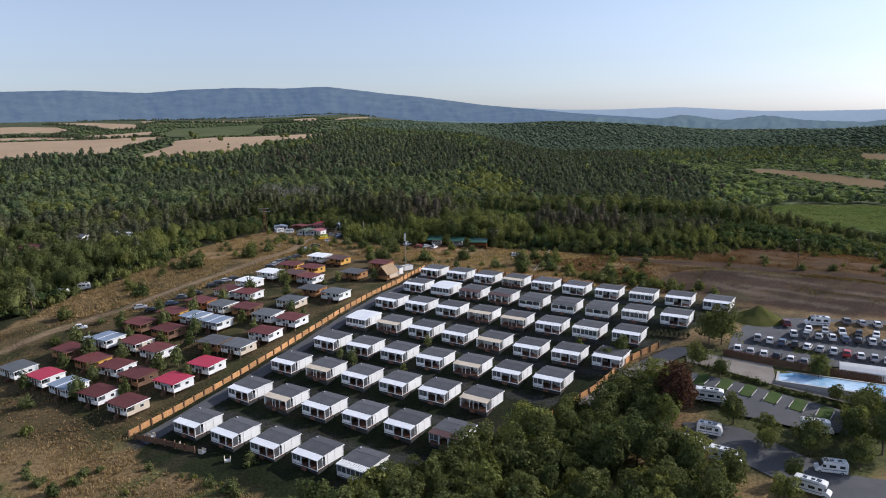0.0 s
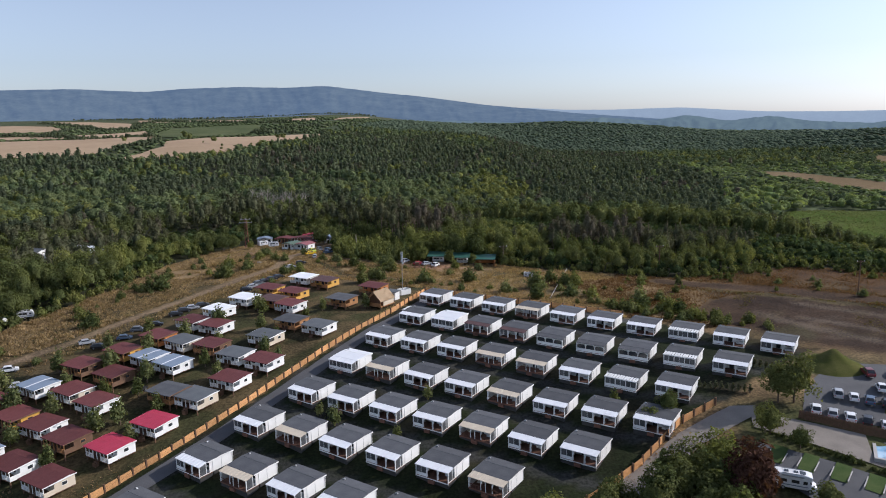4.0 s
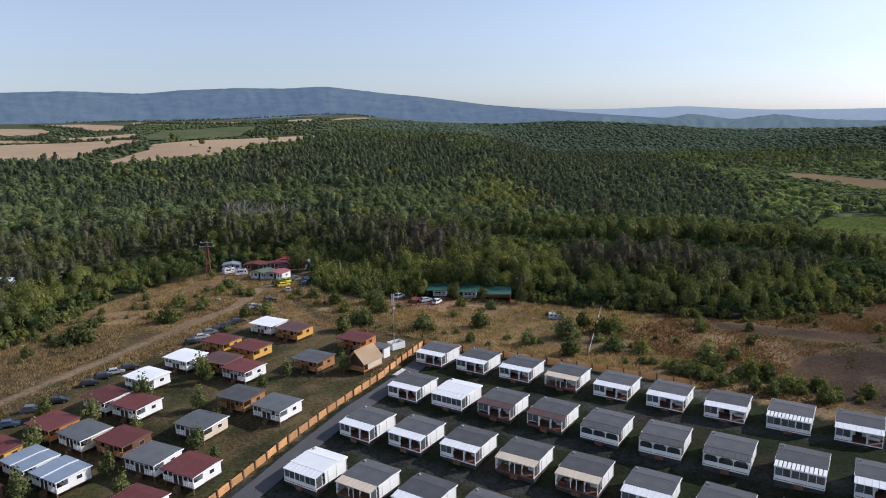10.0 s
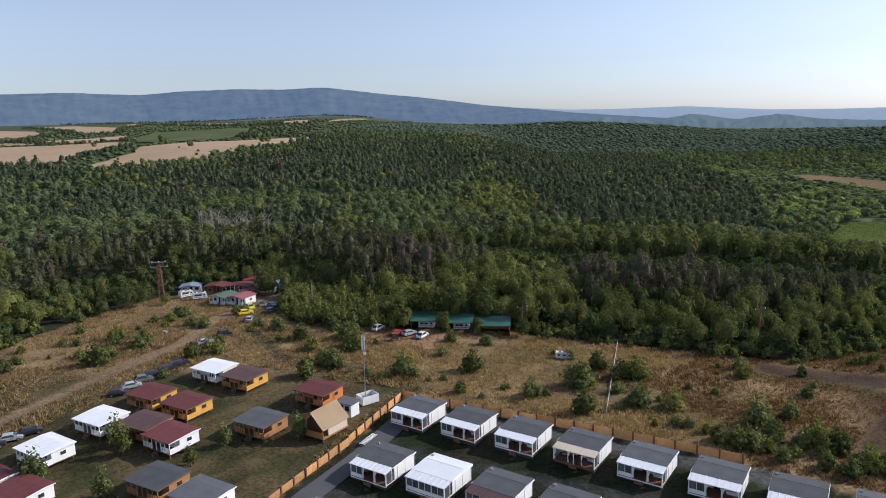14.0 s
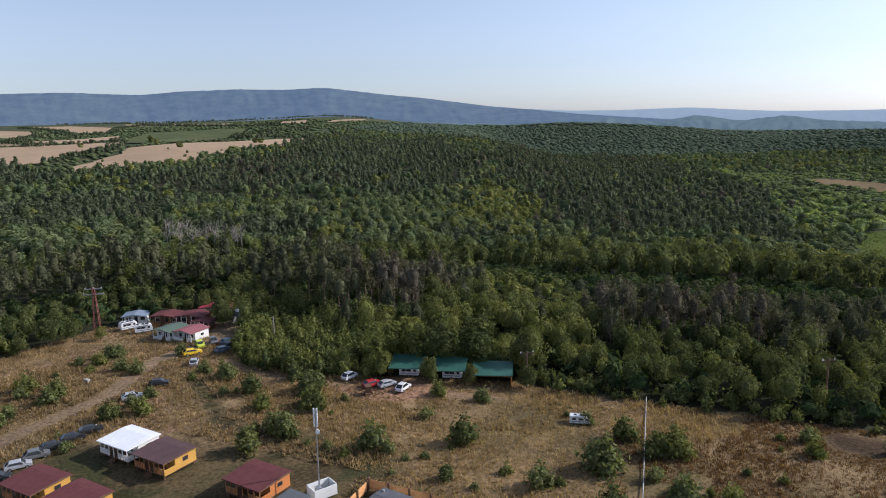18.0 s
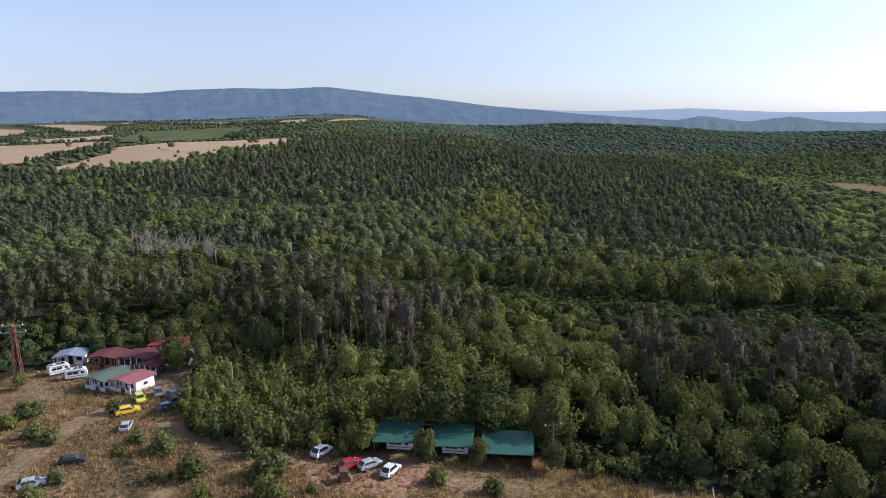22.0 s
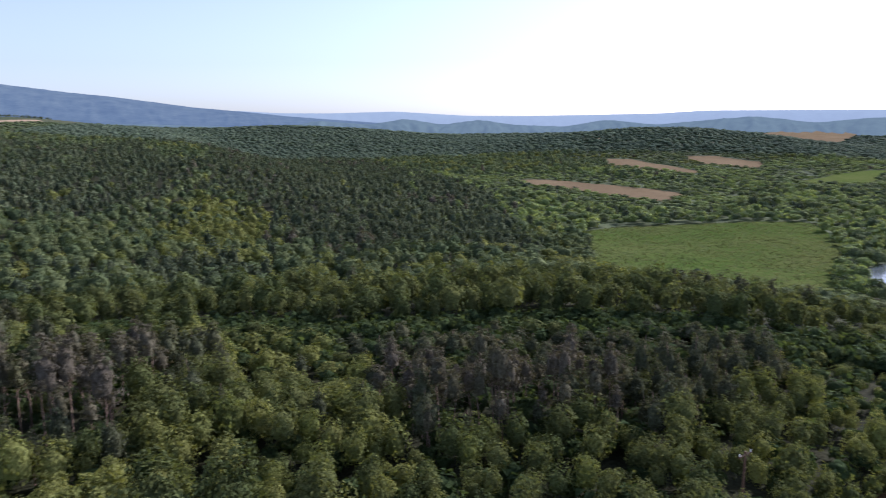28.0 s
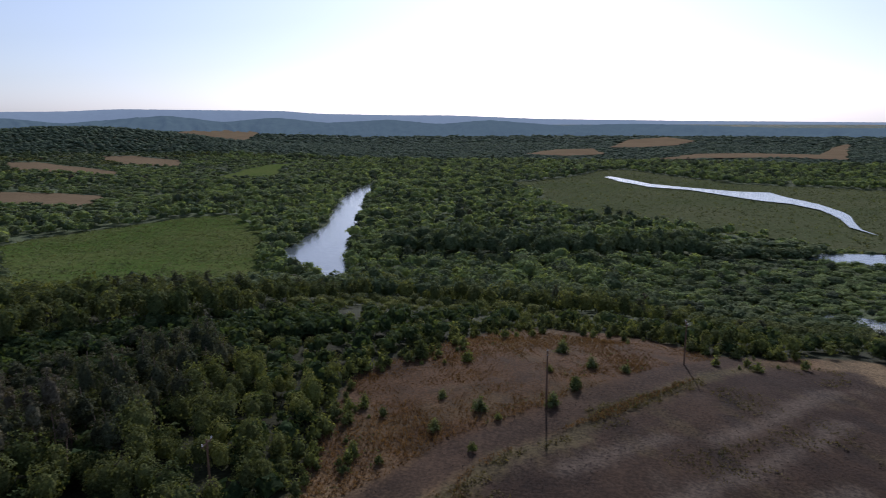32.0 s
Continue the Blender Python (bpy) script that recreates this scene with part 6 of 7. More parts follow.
def bush_crown(rng, n, size, h=2.6, wide=1.3, low=0.0, stems=6):
    """A bush: several upright leafy stems of uneven height that rise from the ground."""
    a = rng.uniform(0, 6.28, stems)
    lean = wide * rng.uniform(0.15, 0.62, stems)
    lean[0] *= 0.3
    top = h * rng.uniform(0.38, 0.84, stems)
    top[0] = h
    c = np.stack([np.cos(a) * lean, np.sin(a) * lean, h * low * 0.8 + (top - h * low * 0.8) * 0.45], -1)
    ax = np.stack([wide * rng.uniform(0.42, 0.72, stems), wide * rng.uniform(0.42, 0.72, stems), (top - h * low * 0.8) * 0.52], -1)
    cores = [((ICOV * 0.56 * ax[k] * rng.uniform(0.8, 1.15, (12, 1)) + c[k]), ICOF) for k in range(stems)]
    k = rng.choice(stems, n, p=top / top.sum())
    d = unit(rng.normal(size=(n, 3)) + np.array((0, 0, 0.1)))
    taper = np.where(d[:, 2:] > 0, 1 - 0.18 * d[:, 2:], 1)          # stems thin out towards their tips
    p = c[k] + d * ax[k] * rng.uniform(0.55, 1.28, (n, 1)) * np.concatenate([taper, taper, np.ones((n, 1))], 1)
    p[:, 2] = np.maximum(p[:, 2], 0.08)
    return join(*cores, sprays(p, d + np.array((0, 0, 0.4)), size, rng, 0.8))


def small_crown(rng, h=9.0, wide=3.6):
    """A crown far off: an uneven eight-sided clump."""
    v = OCT * np.array((wide, wide, h * 0.5)) * rng.uniform(0.75, 1.2, (6, 1)) + np.array((0, 0, h * 0.45))
    return v, OCTF


def trunk(h, r0, rng, limbs=4, sides=6, spread=2.0):
    """A tapered, slightly bent trunk with limbs, as triangles."""
    def tube(a, b, ra, rb):
        ax = unit(b - a)
        u = unit(np.cross(ax, (0.3, 0.9, 0.2)))
        w = np.cross(ax, u)
        ang = np.arange(sides) * 2 * np.pi / sides
        ring = np.cos(ang)[:, None] * u + np.sin(ang)[:, None] * w
        i = np.arange(sides)
        j = (i + 1) % sides
        return np.concatenate([a + ring * ra, b + ring * rb]), np.concatenate([np.stack([i, j, j + sides], -1), np.stack([i, j + sides, i + sides], -1)])
    mid = np.array((rng.normal() * 0.15, rng.normal() * 0.15, h * 0.5))
    top = np.array((rng.normal() * 0.3, rng.normal() * 0.3, h))
    out = [tube(np.array((0, 0, -0.4)), mid, r0, r0 * 0.72), tube(mid, top, r0 * 0.72, r0 * 0.3)]
    for k in range(limbs):
        z = h * rng.uniform(0.5, 0.9)
        a = rng.uniform(0, 6.28)
        s = mid * (z / h) if z < h / 2 else mid + (top - mid) * (z / h - 0.5) * 2
        out.append(tube(np.array((s[0], s[1], z)), np.array((np.cos(a) * spread, np.sin(a) * spread, z + spread * 0.8)), r0 * 0.35, r0 * 0.12))
    return join(*out)


def tint_of(me, values):
    a = me.attributes.new("tint", "FLOAT", "POINT")
    a.data.foreach_set("value", np.asarray(values, np.float32))


def scatter(name, pairs, xs, ys, scales, mat, label, category, zoff=0.0, tall=None):
    """Many copies of a few shapes joined into one mesh, each with its own turn, size and tint."""
    zs = land(xs, ys) + zoff
    pick = RNG.integers(0, len(pairs), len(xs))
    rot = RNG.uniform(0, 2 * np.pi, len(xs))
    tint = np.clip(0.5 + 0.32 * waves(xs, ys, 60, 3) + RNG.normal(0, 0.22, len(xs)), 0.0, 0.999)
    hgt = scales * (tall if tall is not None else RNG.uniform(0.85, 1.2, len(xs)))
    V, F, T, base = [], [], [], 0
    for k, (v, f) in enumerate(pairs):
        m = np.flatnonzero(pick == k)
        if not len(m):
            continue
        c, s = np.cos(rot[m])[:, None], np.sin(rot[m])[:, None]
        sc, hh = scales[m][:, None], hgt[m][:, None]
        p = np.stack([(v[:, 0] * c - v[:, 1] * s) * sc + xs[m][:, None], (v[:, 0] * s + v[:, 1] * c) * sc + ys[m][:, None], v[:, 2] * hh + zs[m][:, None]], -1)
        V.append(p.reshape(-1, 3)), T.append(np.repeat(tint[m], len(v)))
        F.append((f[None] + (np.arange(len(m)) * len(v))[:, None, None]).reshape(-1, 3) + base)
        base += len(m) * len(v)
    me = mesh_from(name, np.concatenate(V), np.concatenate(F), mat, True)
    tint_of(me, np.concatenate(T))
    return tagged(new(name, me), label, category, kind="stuff")


def spots(x0, x1, y0, y1, gap, keep):
    """A jittered lattice of places that pass keep(x, y)."""
    x, y = np.meshgrid(np.arange(x0, x1, gap), np.arange(y0, y1, gap))
    x, y = (a.ravel() + RNG.uniform(-0.46, 0.46, a.size) * gap for a in (x, y))
    ok = keep(x, y)
    return x[ok], y[ok]


def open_land(x, y):
    """True where the woods have a gap: meadow, fields, water, clearings."""
    out = inside(x, y, MEADOW) | inside(x, y, GREENF) | inside(x, y, RIVER) | inside(x, y, RIGHTF) | inside(x, y, CREEK) | inside(x, y, POND) | inside(x, y, GLADE) | inside(x, y, RVLOT)
    for poly in DRYF + WESTF:
        out |= inside(x, y, poly)
    out |= near(x, y, [(a - 18, b - 6) for a, b in BELT]) < 5
    out |= (near(x, y, GULLY) < 6.2 + 2.5 * waves(x, y, 14, 3)) | (near(x, y, GAP) < 9)
    for hx_, hy_, hr_ in ((-75, 298, 5.5), (-68, 297, 5.5), (-64, 303, 5), (-84, 298.5, 5), (-66, 289, 8), (-79, 292, 5), (-57, 297, 3), (-11.4, 262.5, 5.5), (-2.9, 262, 5.5), (5.3, 260.5, 6), (62.8, 250, 3), (-160, 240, 6), (-158, 262, 6), (-140, 268, 5)):
        out |= np.hypot(x - hx_, y - hy_) < hr_
    return out | inside(x, y, PLATEAU) | inside(x, y, SAPLINGS)


def seen(x, y):
    """The wedge of land that the flight looks over."""
    west = x > -0.86 * (y + 30) - 10
    east = y > 129 - 0.30 * np.maximum(x - 60, 0)
    return west & east


def band(lo, hi):
    def keep(x, y):
        d = np.hypot(np.maximum(np.abs(x) - 20, 0), np.maximum(y - 189, 0))
        return (d >= lo) & (d < hi) & ~open_land(x, y) & seen(x, y) & ((near(x, y, MEADOW + MEADOW[:1]) > 2.8) | (hi > 200))
    return keep


def within(x, y, polys):
    out = np.zeros(np.shape(x), bool)
    for poly in polys:
        out |= inside(x, y, poly)
    return out


def pineish(x, y):
    """Where pines stand, rather than broadleaves."""
    n = waves(x, y, 95, 1.5) + 0.5 * waves(x, y, 37, 4) - 1.5 * sm(150, 260, x + 0.12 * (y - 320))
    jx, jy = x + 9 * waves(x, y, 21, 2), y + 9 * waves(x, y, 24, 7)
    return (n > 0.35) & ~within(jx, jy, LEAFY) | within(jx, jy, PINES)


def forest(lo, hi, gap, n, size, scale, x0, x1, y0, y1, tag, tall=1.0):
    r = np.random.default_rng(int(lo) + 3)
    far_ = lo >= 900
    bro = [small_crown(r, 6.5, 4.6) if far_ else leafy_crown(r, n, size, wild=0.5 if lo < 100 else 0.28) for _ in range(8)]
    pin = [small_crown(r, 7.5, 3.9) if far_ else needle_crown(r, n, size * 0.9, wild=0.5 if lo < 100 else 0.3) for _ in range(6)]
    mast = [needle_crown(r, max(n, 60), size * 0.85, 14.5, 2.5, 0.52, 13) for _ in range(5)]
    x, y = spots(x0, x1, y0, y1, gap, band(lo, hi))
    p = pineish(x, y) ^ (RNG.random(len(x)) < 0.08)
    low_ = sm(190, 330, x + 0.12 * (y - 320)) * sm(1100, 800, y)
    edge = sm(30, 12, near(x, y, MEADOW)) * (((y > 240) & (x < 110)) | (x >= 110))
    behind = y - np.interp(x, [q[0] for q in GULLY], [q[1] for q in GULLY])
    bank = sm(70, 45, behind) * (behind > 0) * (x > -40) * (x < 140)
    belt = sm(22, 12, near(x, y, BELT))
    p &= ~inside(x, y, SCRUB) & (edge < 0.3) & (bank < 0.5) & (belt < 0.5)
    high_pine = inside(x, y, TALLPINES) & p
    dry = p & (within(x, y, DRYPINES) & (RNG.random(len(x)) < 0.75) | (waves(x, y, 70, 6) > 0.45) & (RNG.random(len(x)) < 0.25))
    s = scale * RNG.uniform(0.65, 1.3, len(x)) * (0.92 + 0.16 * waves(x, y, 50, 9)) * (1 + 0.25 * low_) * (1 - 0.34 * edge) * (1 + 0.08 * bank + 0.3 * belt)
    high = RNG.uniform(0.82, 1.16, len(x)) * tall * (1 - 0.3 * low_ * (1 - belt)) * (1 + 0.2 * bank) * (1 - 0.36 * (sm(-70, -45, behind) * (behind < 0) * sm(2, 18, x) * sm(286, 296, y) * (x < 140))) * (1 - 0.42 * sm(55, 30, near(x, y, GREENF + GREENF[:1])) * (y < 520) * (x < 260))
    for poly in DRYF + [GLADE, CREEK, POND]:
        high = high * (1 - 0.5 * sm(75, 40, near(x, y, poly + poly[:1])))
    thin = RNG.random(len(x)) > 0.25 * sm(0.4, 0.7, waves(x, y, 38, 15)) * (low_ > 0.4)
    jx, jy = x + 8 * waves(x, y, 17, 1), y + 8 * waves(x, y, 19, 5)
    scrub = inside(jx, jy, SCRUB)
    high, s = high * np.where(scrub, 0.6, 1), s * np.where(scrub, 0.8, 1)
    thin &= ~scrub | (RNG.random(len(x)) > 0.3 + 0.3 * waves(x, y, 18, 2))
    lit = scrub | within(jx, jy, LEAFY)
    bright = ~p & ((waves(x, y, 46, 12) + 0.5 * waves(x, y, 19, 2) + 0.3 * low_ + 0.5 * edge + 0.9 * lit > 0.62) ^ (RNG.random(len(x)) < 0.07)) & (bank < 0.3) & (belt < 0.3)
    wet = ~p & (low_ > 0.5) & (bright | (RNG.random(len(x)) < 0.45)) & (belt < 0.5) & (not far_)
    dark = ~p & ~bright & ~wet & ((bank > 0.4) | (belt > 0.4)) & (not far_)
    plain = ~p & ~bright & ~wet & ~dark
    # woods further off take the leaf colours with haze painted in
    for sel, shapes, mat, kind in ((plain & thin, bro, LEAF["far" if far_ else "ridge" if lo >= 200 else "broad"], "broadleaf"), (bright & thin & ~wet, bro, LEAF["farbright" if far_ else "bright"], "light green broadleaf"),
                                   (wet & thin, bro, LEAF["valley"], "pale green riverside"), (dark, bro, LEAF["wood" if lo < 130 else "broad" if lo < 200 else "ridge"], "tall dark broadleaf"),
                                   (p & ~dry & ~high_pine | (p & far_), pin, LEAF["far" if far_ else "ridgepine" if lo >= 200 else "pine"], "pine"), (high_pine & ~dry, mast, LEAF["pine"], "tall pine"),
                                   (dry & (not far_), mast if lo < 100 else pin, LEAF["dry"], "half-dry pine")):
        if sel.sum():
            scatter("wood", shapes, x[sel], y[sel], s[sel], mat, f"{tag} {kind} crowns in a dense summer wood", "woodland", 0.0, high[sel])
    if lo < 100:
        tr = [trunk(10.5, 0.15, r, 3, 4, 1.0) for _ in range(4)]
        scatter("trunks", tr, x[p], y[p], np.ones(p.sum()), M["pinebark"], "bare reddish pine trunks at the wood's edge", "woodland", 0.0, (s * high)[p])
    return len(x)


forest(0, 135, 4.1, 480, 0.27, 0.80, -190, 215, 60, 360, "near", 1.22)
forest(135, 215, 5.1, 210, 0.42, 0.88, -240, 330, 0, 420, "inner", 1.04)
forest(215, 400, 6.1, 90, 0.68, 0.98, -420, 560, 0, 620, "middle", 1.0)
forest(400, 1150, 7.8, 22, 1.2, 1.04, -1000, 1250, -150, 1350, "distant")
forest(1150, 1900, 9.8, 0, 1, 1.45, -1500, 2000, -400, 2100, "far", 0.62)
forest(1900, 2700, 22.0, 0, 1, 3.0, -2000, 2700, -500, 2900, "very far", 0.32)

sr = np.random.default_rng(41)
sx, sy = spots(-56, -16, 262, 300, 1.75, lambda x, y: inside(x, y, SAPLINGS))
half = sr.random(len(sx)) < 0.75
for sel, mat, lab in ((half, LEAF["bright"], "light green"), (~half, LEAF["broad"], "mid green")):
    scatter("saplings", [bush_crown(sr, 170, 0.24, 4.6, 1.7, 0.0, 6) for _ in range(6)], sx[sel], sy[sel], sr.uniform(0.55, 1.25, sel.sum()), mat, lab + " leafy saplings crowding the wood's edge", "shrub")

# hedge belts and lone trees on the dry plateau
hx, hy = spots(-1400, -200, 660, 2400, 6.5, lambda x, y: (np.min([near(x, y, ln) for ln in HEDGES], axis=0) < 8 + 6 * waves(x, y, 60, 2)) & (RNG.random(x.shape) < 0.8))
hr = np.random.default_rng(31)
hedge_shapes = [leafy_crown(hr, 14, 1.3) for _ in range(5)]
scatter("hedgerow", hedge_shapes, hx, hy, hr.uniform(0.5, 1.0, len(hx)), LEAF["ridgepine"], "dark green hedge trees between dry fields", "hedge")
lx, ly = np.array([-396, -388, -322, -254, -262, -300, -340, -290, -270, -360, -330, -455]), np.array([988, 982, 894, 971, 974, 860, 905, 830, 880, 800, 790, 930])
lone = np.array([1.6, 1.3, 1.5, 1.3, 1.1, 0.5, 0.5, 0.55, 0.45, 0.5, 0.4, 1.0])
scatter("lone_trees", hedge_shapes, lx, ly, lone, LEAF["broad"], "single round trees standing in dry fields", "tree")

hx, hy = spots(-1100, -190, 660, 1900, 11.0, lambda x, y: inside(x, y, PLATEAU) & ~within(x, y, STUBBLE + [VINES]) & (np.abs(x) < 0.8 * y) & (waves(x, y, 45, 3) > -0.3))
scatter("scrub", [small_crown(hr, 3.2, 4.2) for _ in range(5)], hx, hy, hr.uniform(0.6, 1.4, len(hx)), LEAF["ridge"], "low dark scrub between the plateau fields", "shrub")

# low shrubs along the meadow's edge
ring_ = MEADOW + MEADOW[:1]
sx, sy = spots(-125, 190, 176, 305, 2.7, lambda x, y: (near(x, y, ring_) < 5.5) & ~(inside(x, y, MEADOW) & (near(x, y, ring_) > 1.2)) & ~((x < -40) & (y > 276)) & ~((x > -24) & (x < 14) & (y > 256)) & (near(x, y, TRACK) > 5) & (RNG.random(x.shape) < 0.8))
shrub_shapes = [bush_crown(hr, 150, 0.22, 3.0, 1.5, 0.0, 6) for _ in range(6)]
half = RNG.random(len(sx)) < 0.55
for sel, mat, lab in ((half, LEAF["bright"], "light green"), (~half, LEAF["broad"], "dull green")):
    scatter("shrubs", shrub_shapes, sx[sel], sy[sel], hr.uniform(0.5, 1.35, sel.sum()), mat, lab + " shrubs along the wood's edge", "shrub")
ex, ey = spots(58, 176, 176, 262, 2.6, lambda x, y: inside(x, y, MEADOW) & (RNG.random(x.shape) < 0.75 * sm(15, 1, near(x, y, ring_)) * sm(-0.5, 0.4, waves(x, y, 13, 4))) & ~((y < 200) & (x < 130)))
half = RNG.random(len(ex)) < 0.5
for sel, mat, lab in ((half, LEAF["bright"], "yellow-green"), (~half, LEAF["broad"], "dark green")):
    scatter("shrubs", shrub_shapes, ex[sel], ey[sel], hr.uniform(0.3, 1.0, sel.sum()), mat, lab + " shrubs thinning out on the dry slope", "shrub")
ux, uy = spots(-200, 230, 60, 390, 5.2, band(0, 165))
ux2, uy2 = spots(-45, 140, 275, 380, 2.4, lambda x, y: near(x, y, GULLY) < 8)
ux, uy = np.concatenate([ux, ux2]), np.concatenate([uy, uy2])
# dark leaves chosen so that the gully reads as shaded
scatter("undergrowth", [leafy_crown(hr, 40, 0.4, 2.6, 1.9, 0.0, 5) for _ in range(4)], ux, uy, hr.uniform(0.9, 1.9, len(ux)), LEAF["wood"], "dense dark green undergrowth between the trees", "shrub")
# ---- trees and bushes that stand alone ----
tr_rng = np.random.default_rng(21)


def tree_kind(name, crown, bark, leaf, stem, label, category, group):
    """One tree or bush with trunk and crown, to be copied."""
    t = thing(name, label, category, group)
    v, f = stem
    part("trunk", mesh_from("trunk", v, f, bark), None, t)
    v, f = crown
    me = mesh_from("crown", v, f, leaf, True)
    tint_of(me, np.full(len(v), tr_rng.uniform(0, 1)))
    part("crown", me, None, t)
    return t


def planted(kinds, places, size, turn_seed=3):
    """Copies of a few kinds at the places, each with its own turn and size."""
    rr = random.Random(turn_seed)
    for i, (x, y, *s) in enumerate(places):
        k = kinds[i % len(kinds)]
        sc = (s[0] if s else 1) * size * rr.uniform(0.85, 1.15)
        m = pose(x, y, hz(x, y), 0, 0, rr.uniform(0, 360))
        if "set" not in k:
            k["set"] = k["make"]()
            k["set"].matrix_basis = m @ Matrix.Diagonal((sc, sc, sc, 1))
        else:
            c = copy_thing(k["set"], m)
            c.matrix_basis = m @ Matrix.Diagonal((sc, sc, sc, 1))


def maker(name, lumps, per, size, h, wide, low, leaf, bark, label, category, group, limbs=3, pine=False):
    def make():
        if pine:
            cr = needle_crown(tr_rng, lumps * per, size, h, wide, low, 9)
        else:
            cr = bush_crown(tr_rng, int(lumps * per * 1.5), size * 0.92, h * 1.12, wide * 0.95, low, lumps) if h < 6 else leafy_crown(tr_rng, int(lumps * per * 2.4), size * 0.95, h, wide * 1.06, low * 0.3, lumps + 3, 0.6, 0.28)
        return tree_kind(name, cr, bark, leaf, trunk(h * 0.6, 0.09 + h * 0.014, tr_rng, limbs, 6, wide * 0.4), label, category, group)
    return {"make": make}


bushes = [maker("bush", 7, 42, 0.22, 2.4, 1.6, 0.0, LEAF["bush"], M["bark"], "ragged green bush in dry grass", "bush", "meadow bushes") for _ in range(2)] + [
    maker("bush", 6, 40, 0.2, 2.0, 1.3, 0.0, LEAF["bright"], M["bark"], "small light green shrub in dry grass", "bush", "meadow bushes"),
    maker("bush", 8, 42, 0.24, 3.0, 1.9, 0.0, LEAF["broad"], M["bark"], "dense dark green bush in dry grass", "bush", "meadow bushes")]
BUSHES = [(-45.8, 259.4), (-32.8, 259.0, 1.1), (-27.1, 248.0, 1.3), (-32.8, 231.4, 1.3), (-28.9, 236.6, 1.5), (-14.3, 233.1, 1.3), (-4.8, 253.9), (-0.2, 235.7, 1.2), (3.4, 252.1, 0.9), (20.2, 227.4, 1.7),
          (32.4, 231.9, 1.4), (29.2, 231.8), (53.9, 237.0), (29.1, 218.6, 1.3), (52.5, 231.8), (25.8, 237.8), (-74.5, 273.4), (-69.5, 264.5), (-76.4, 268.2),
          (-39.4, 252.9, 1.2), (-28.6, 253.4, 1.35), (-47.1, 260.7, 1.1), (-35.4, 245.9, 1.2), (-26.0, 245.6, 1.2), (-30.6, 238.4, 1.1), (-52.0, 263.0, 0.8), (-55.6, 244.0, 1.1), (-60.4, 241.8, 0.9)]
BUSHES2 = [(-61.4, 275.0, 0.8), (-74.9, 247.9), (-82.8, 253.7, 1.3), (-79.1, 237.5, 1.2), (-6.5, 244.6, 0.8), (11.0, 222.9, 1.1), (35.3, 217.8, 1.5), (19.1, 216.1, 1.2), (37.7, 253.6, 1.1), (47.4, 211.3, 1.4), (53.2, 204.4, 1.5),
           (32.2, 234.1), (20.7, 228.5, 1.4), (53.5, 213.5), (57.1, 197.4, 1.3), (-93.4, 224.1, 1.3), (-98.4, 221.8, 1.1), (-78.2, 239.1), (-85.2, 241.9), (-75.0, 251.5), (-76.2, 271.8), (-66.0, 263.0), (-103.5, 197.9, 1.2), (-97.8, 191.9, 1.2)]
BUSHES3 = [(94, 232, 0.6), (104, 228, 0.8), (102, 224, 0.5), (120, 215, 0.6), (133, 215, 0.8), (133, 208, 0.6), (126, 239, 1.1), (124, 249), (111, 217, 0.8), (141, 223, 0.9), (127, 222, 0.5),  (164.3, 184.8), (159.8, 197.9), (106, 236, 0.6), (90, 224, 0.5), (60, 222, 0.7)]
planted(bushes, BUSHES + BUSHES2 + BUSHES3, 1.22)
br = random.Random(9)
extra = []
while len(extra) < 70:
    x, y = br.uniform(-112, 70), br.uniform(196, 272)
    if inside(x, y, MEADOW) and float(near(x, y, TRACK)) > 6 and not inside(x, y, [(-72, 196), (-78, 205), (-52, 240), (-14, 226), (50, 200), (60, 180), (-40, 160)]) and not (-30 < x < 12 and y > 252):
        extra.append((x, y, br.uniform(0.3, 0.85)))
planted(bushes, extra, 1.15, 5)
thicket = [(34 + 1.9 * k + br.uniform(-1, 1), 207.5 - 0.98 * k + br.uniform(-1, 5.5), br.uniform(0.6, 1.2)) for k in range(22)] + [(38 + 2.6 * k, 204 - 1.35 * k + br.uniform(-1.5, 2.0), br.uniform(0.7, 1.25)) for k in range(11)] + [(-34 + 3.2 * k, 240 - 1.8 * k + br.uniform(-2, 2), br.uniform(0.5, 1.0)) for k in range(6)]
planted(bushes, thicket, 1.0, 6)
planted(bushes, [(br.uniform(-100, -38), br.uniform(97, 112), br.uniform(0.4, 1.0)) for _ in range(34)] + [(-106, 160, 1.2), (-112, 175, 1.1), (-100, 172, 0.8), (-96, 132, 1.1), (-90, 122, 1.2), (-104, 128, 1)], 1.0, 8)

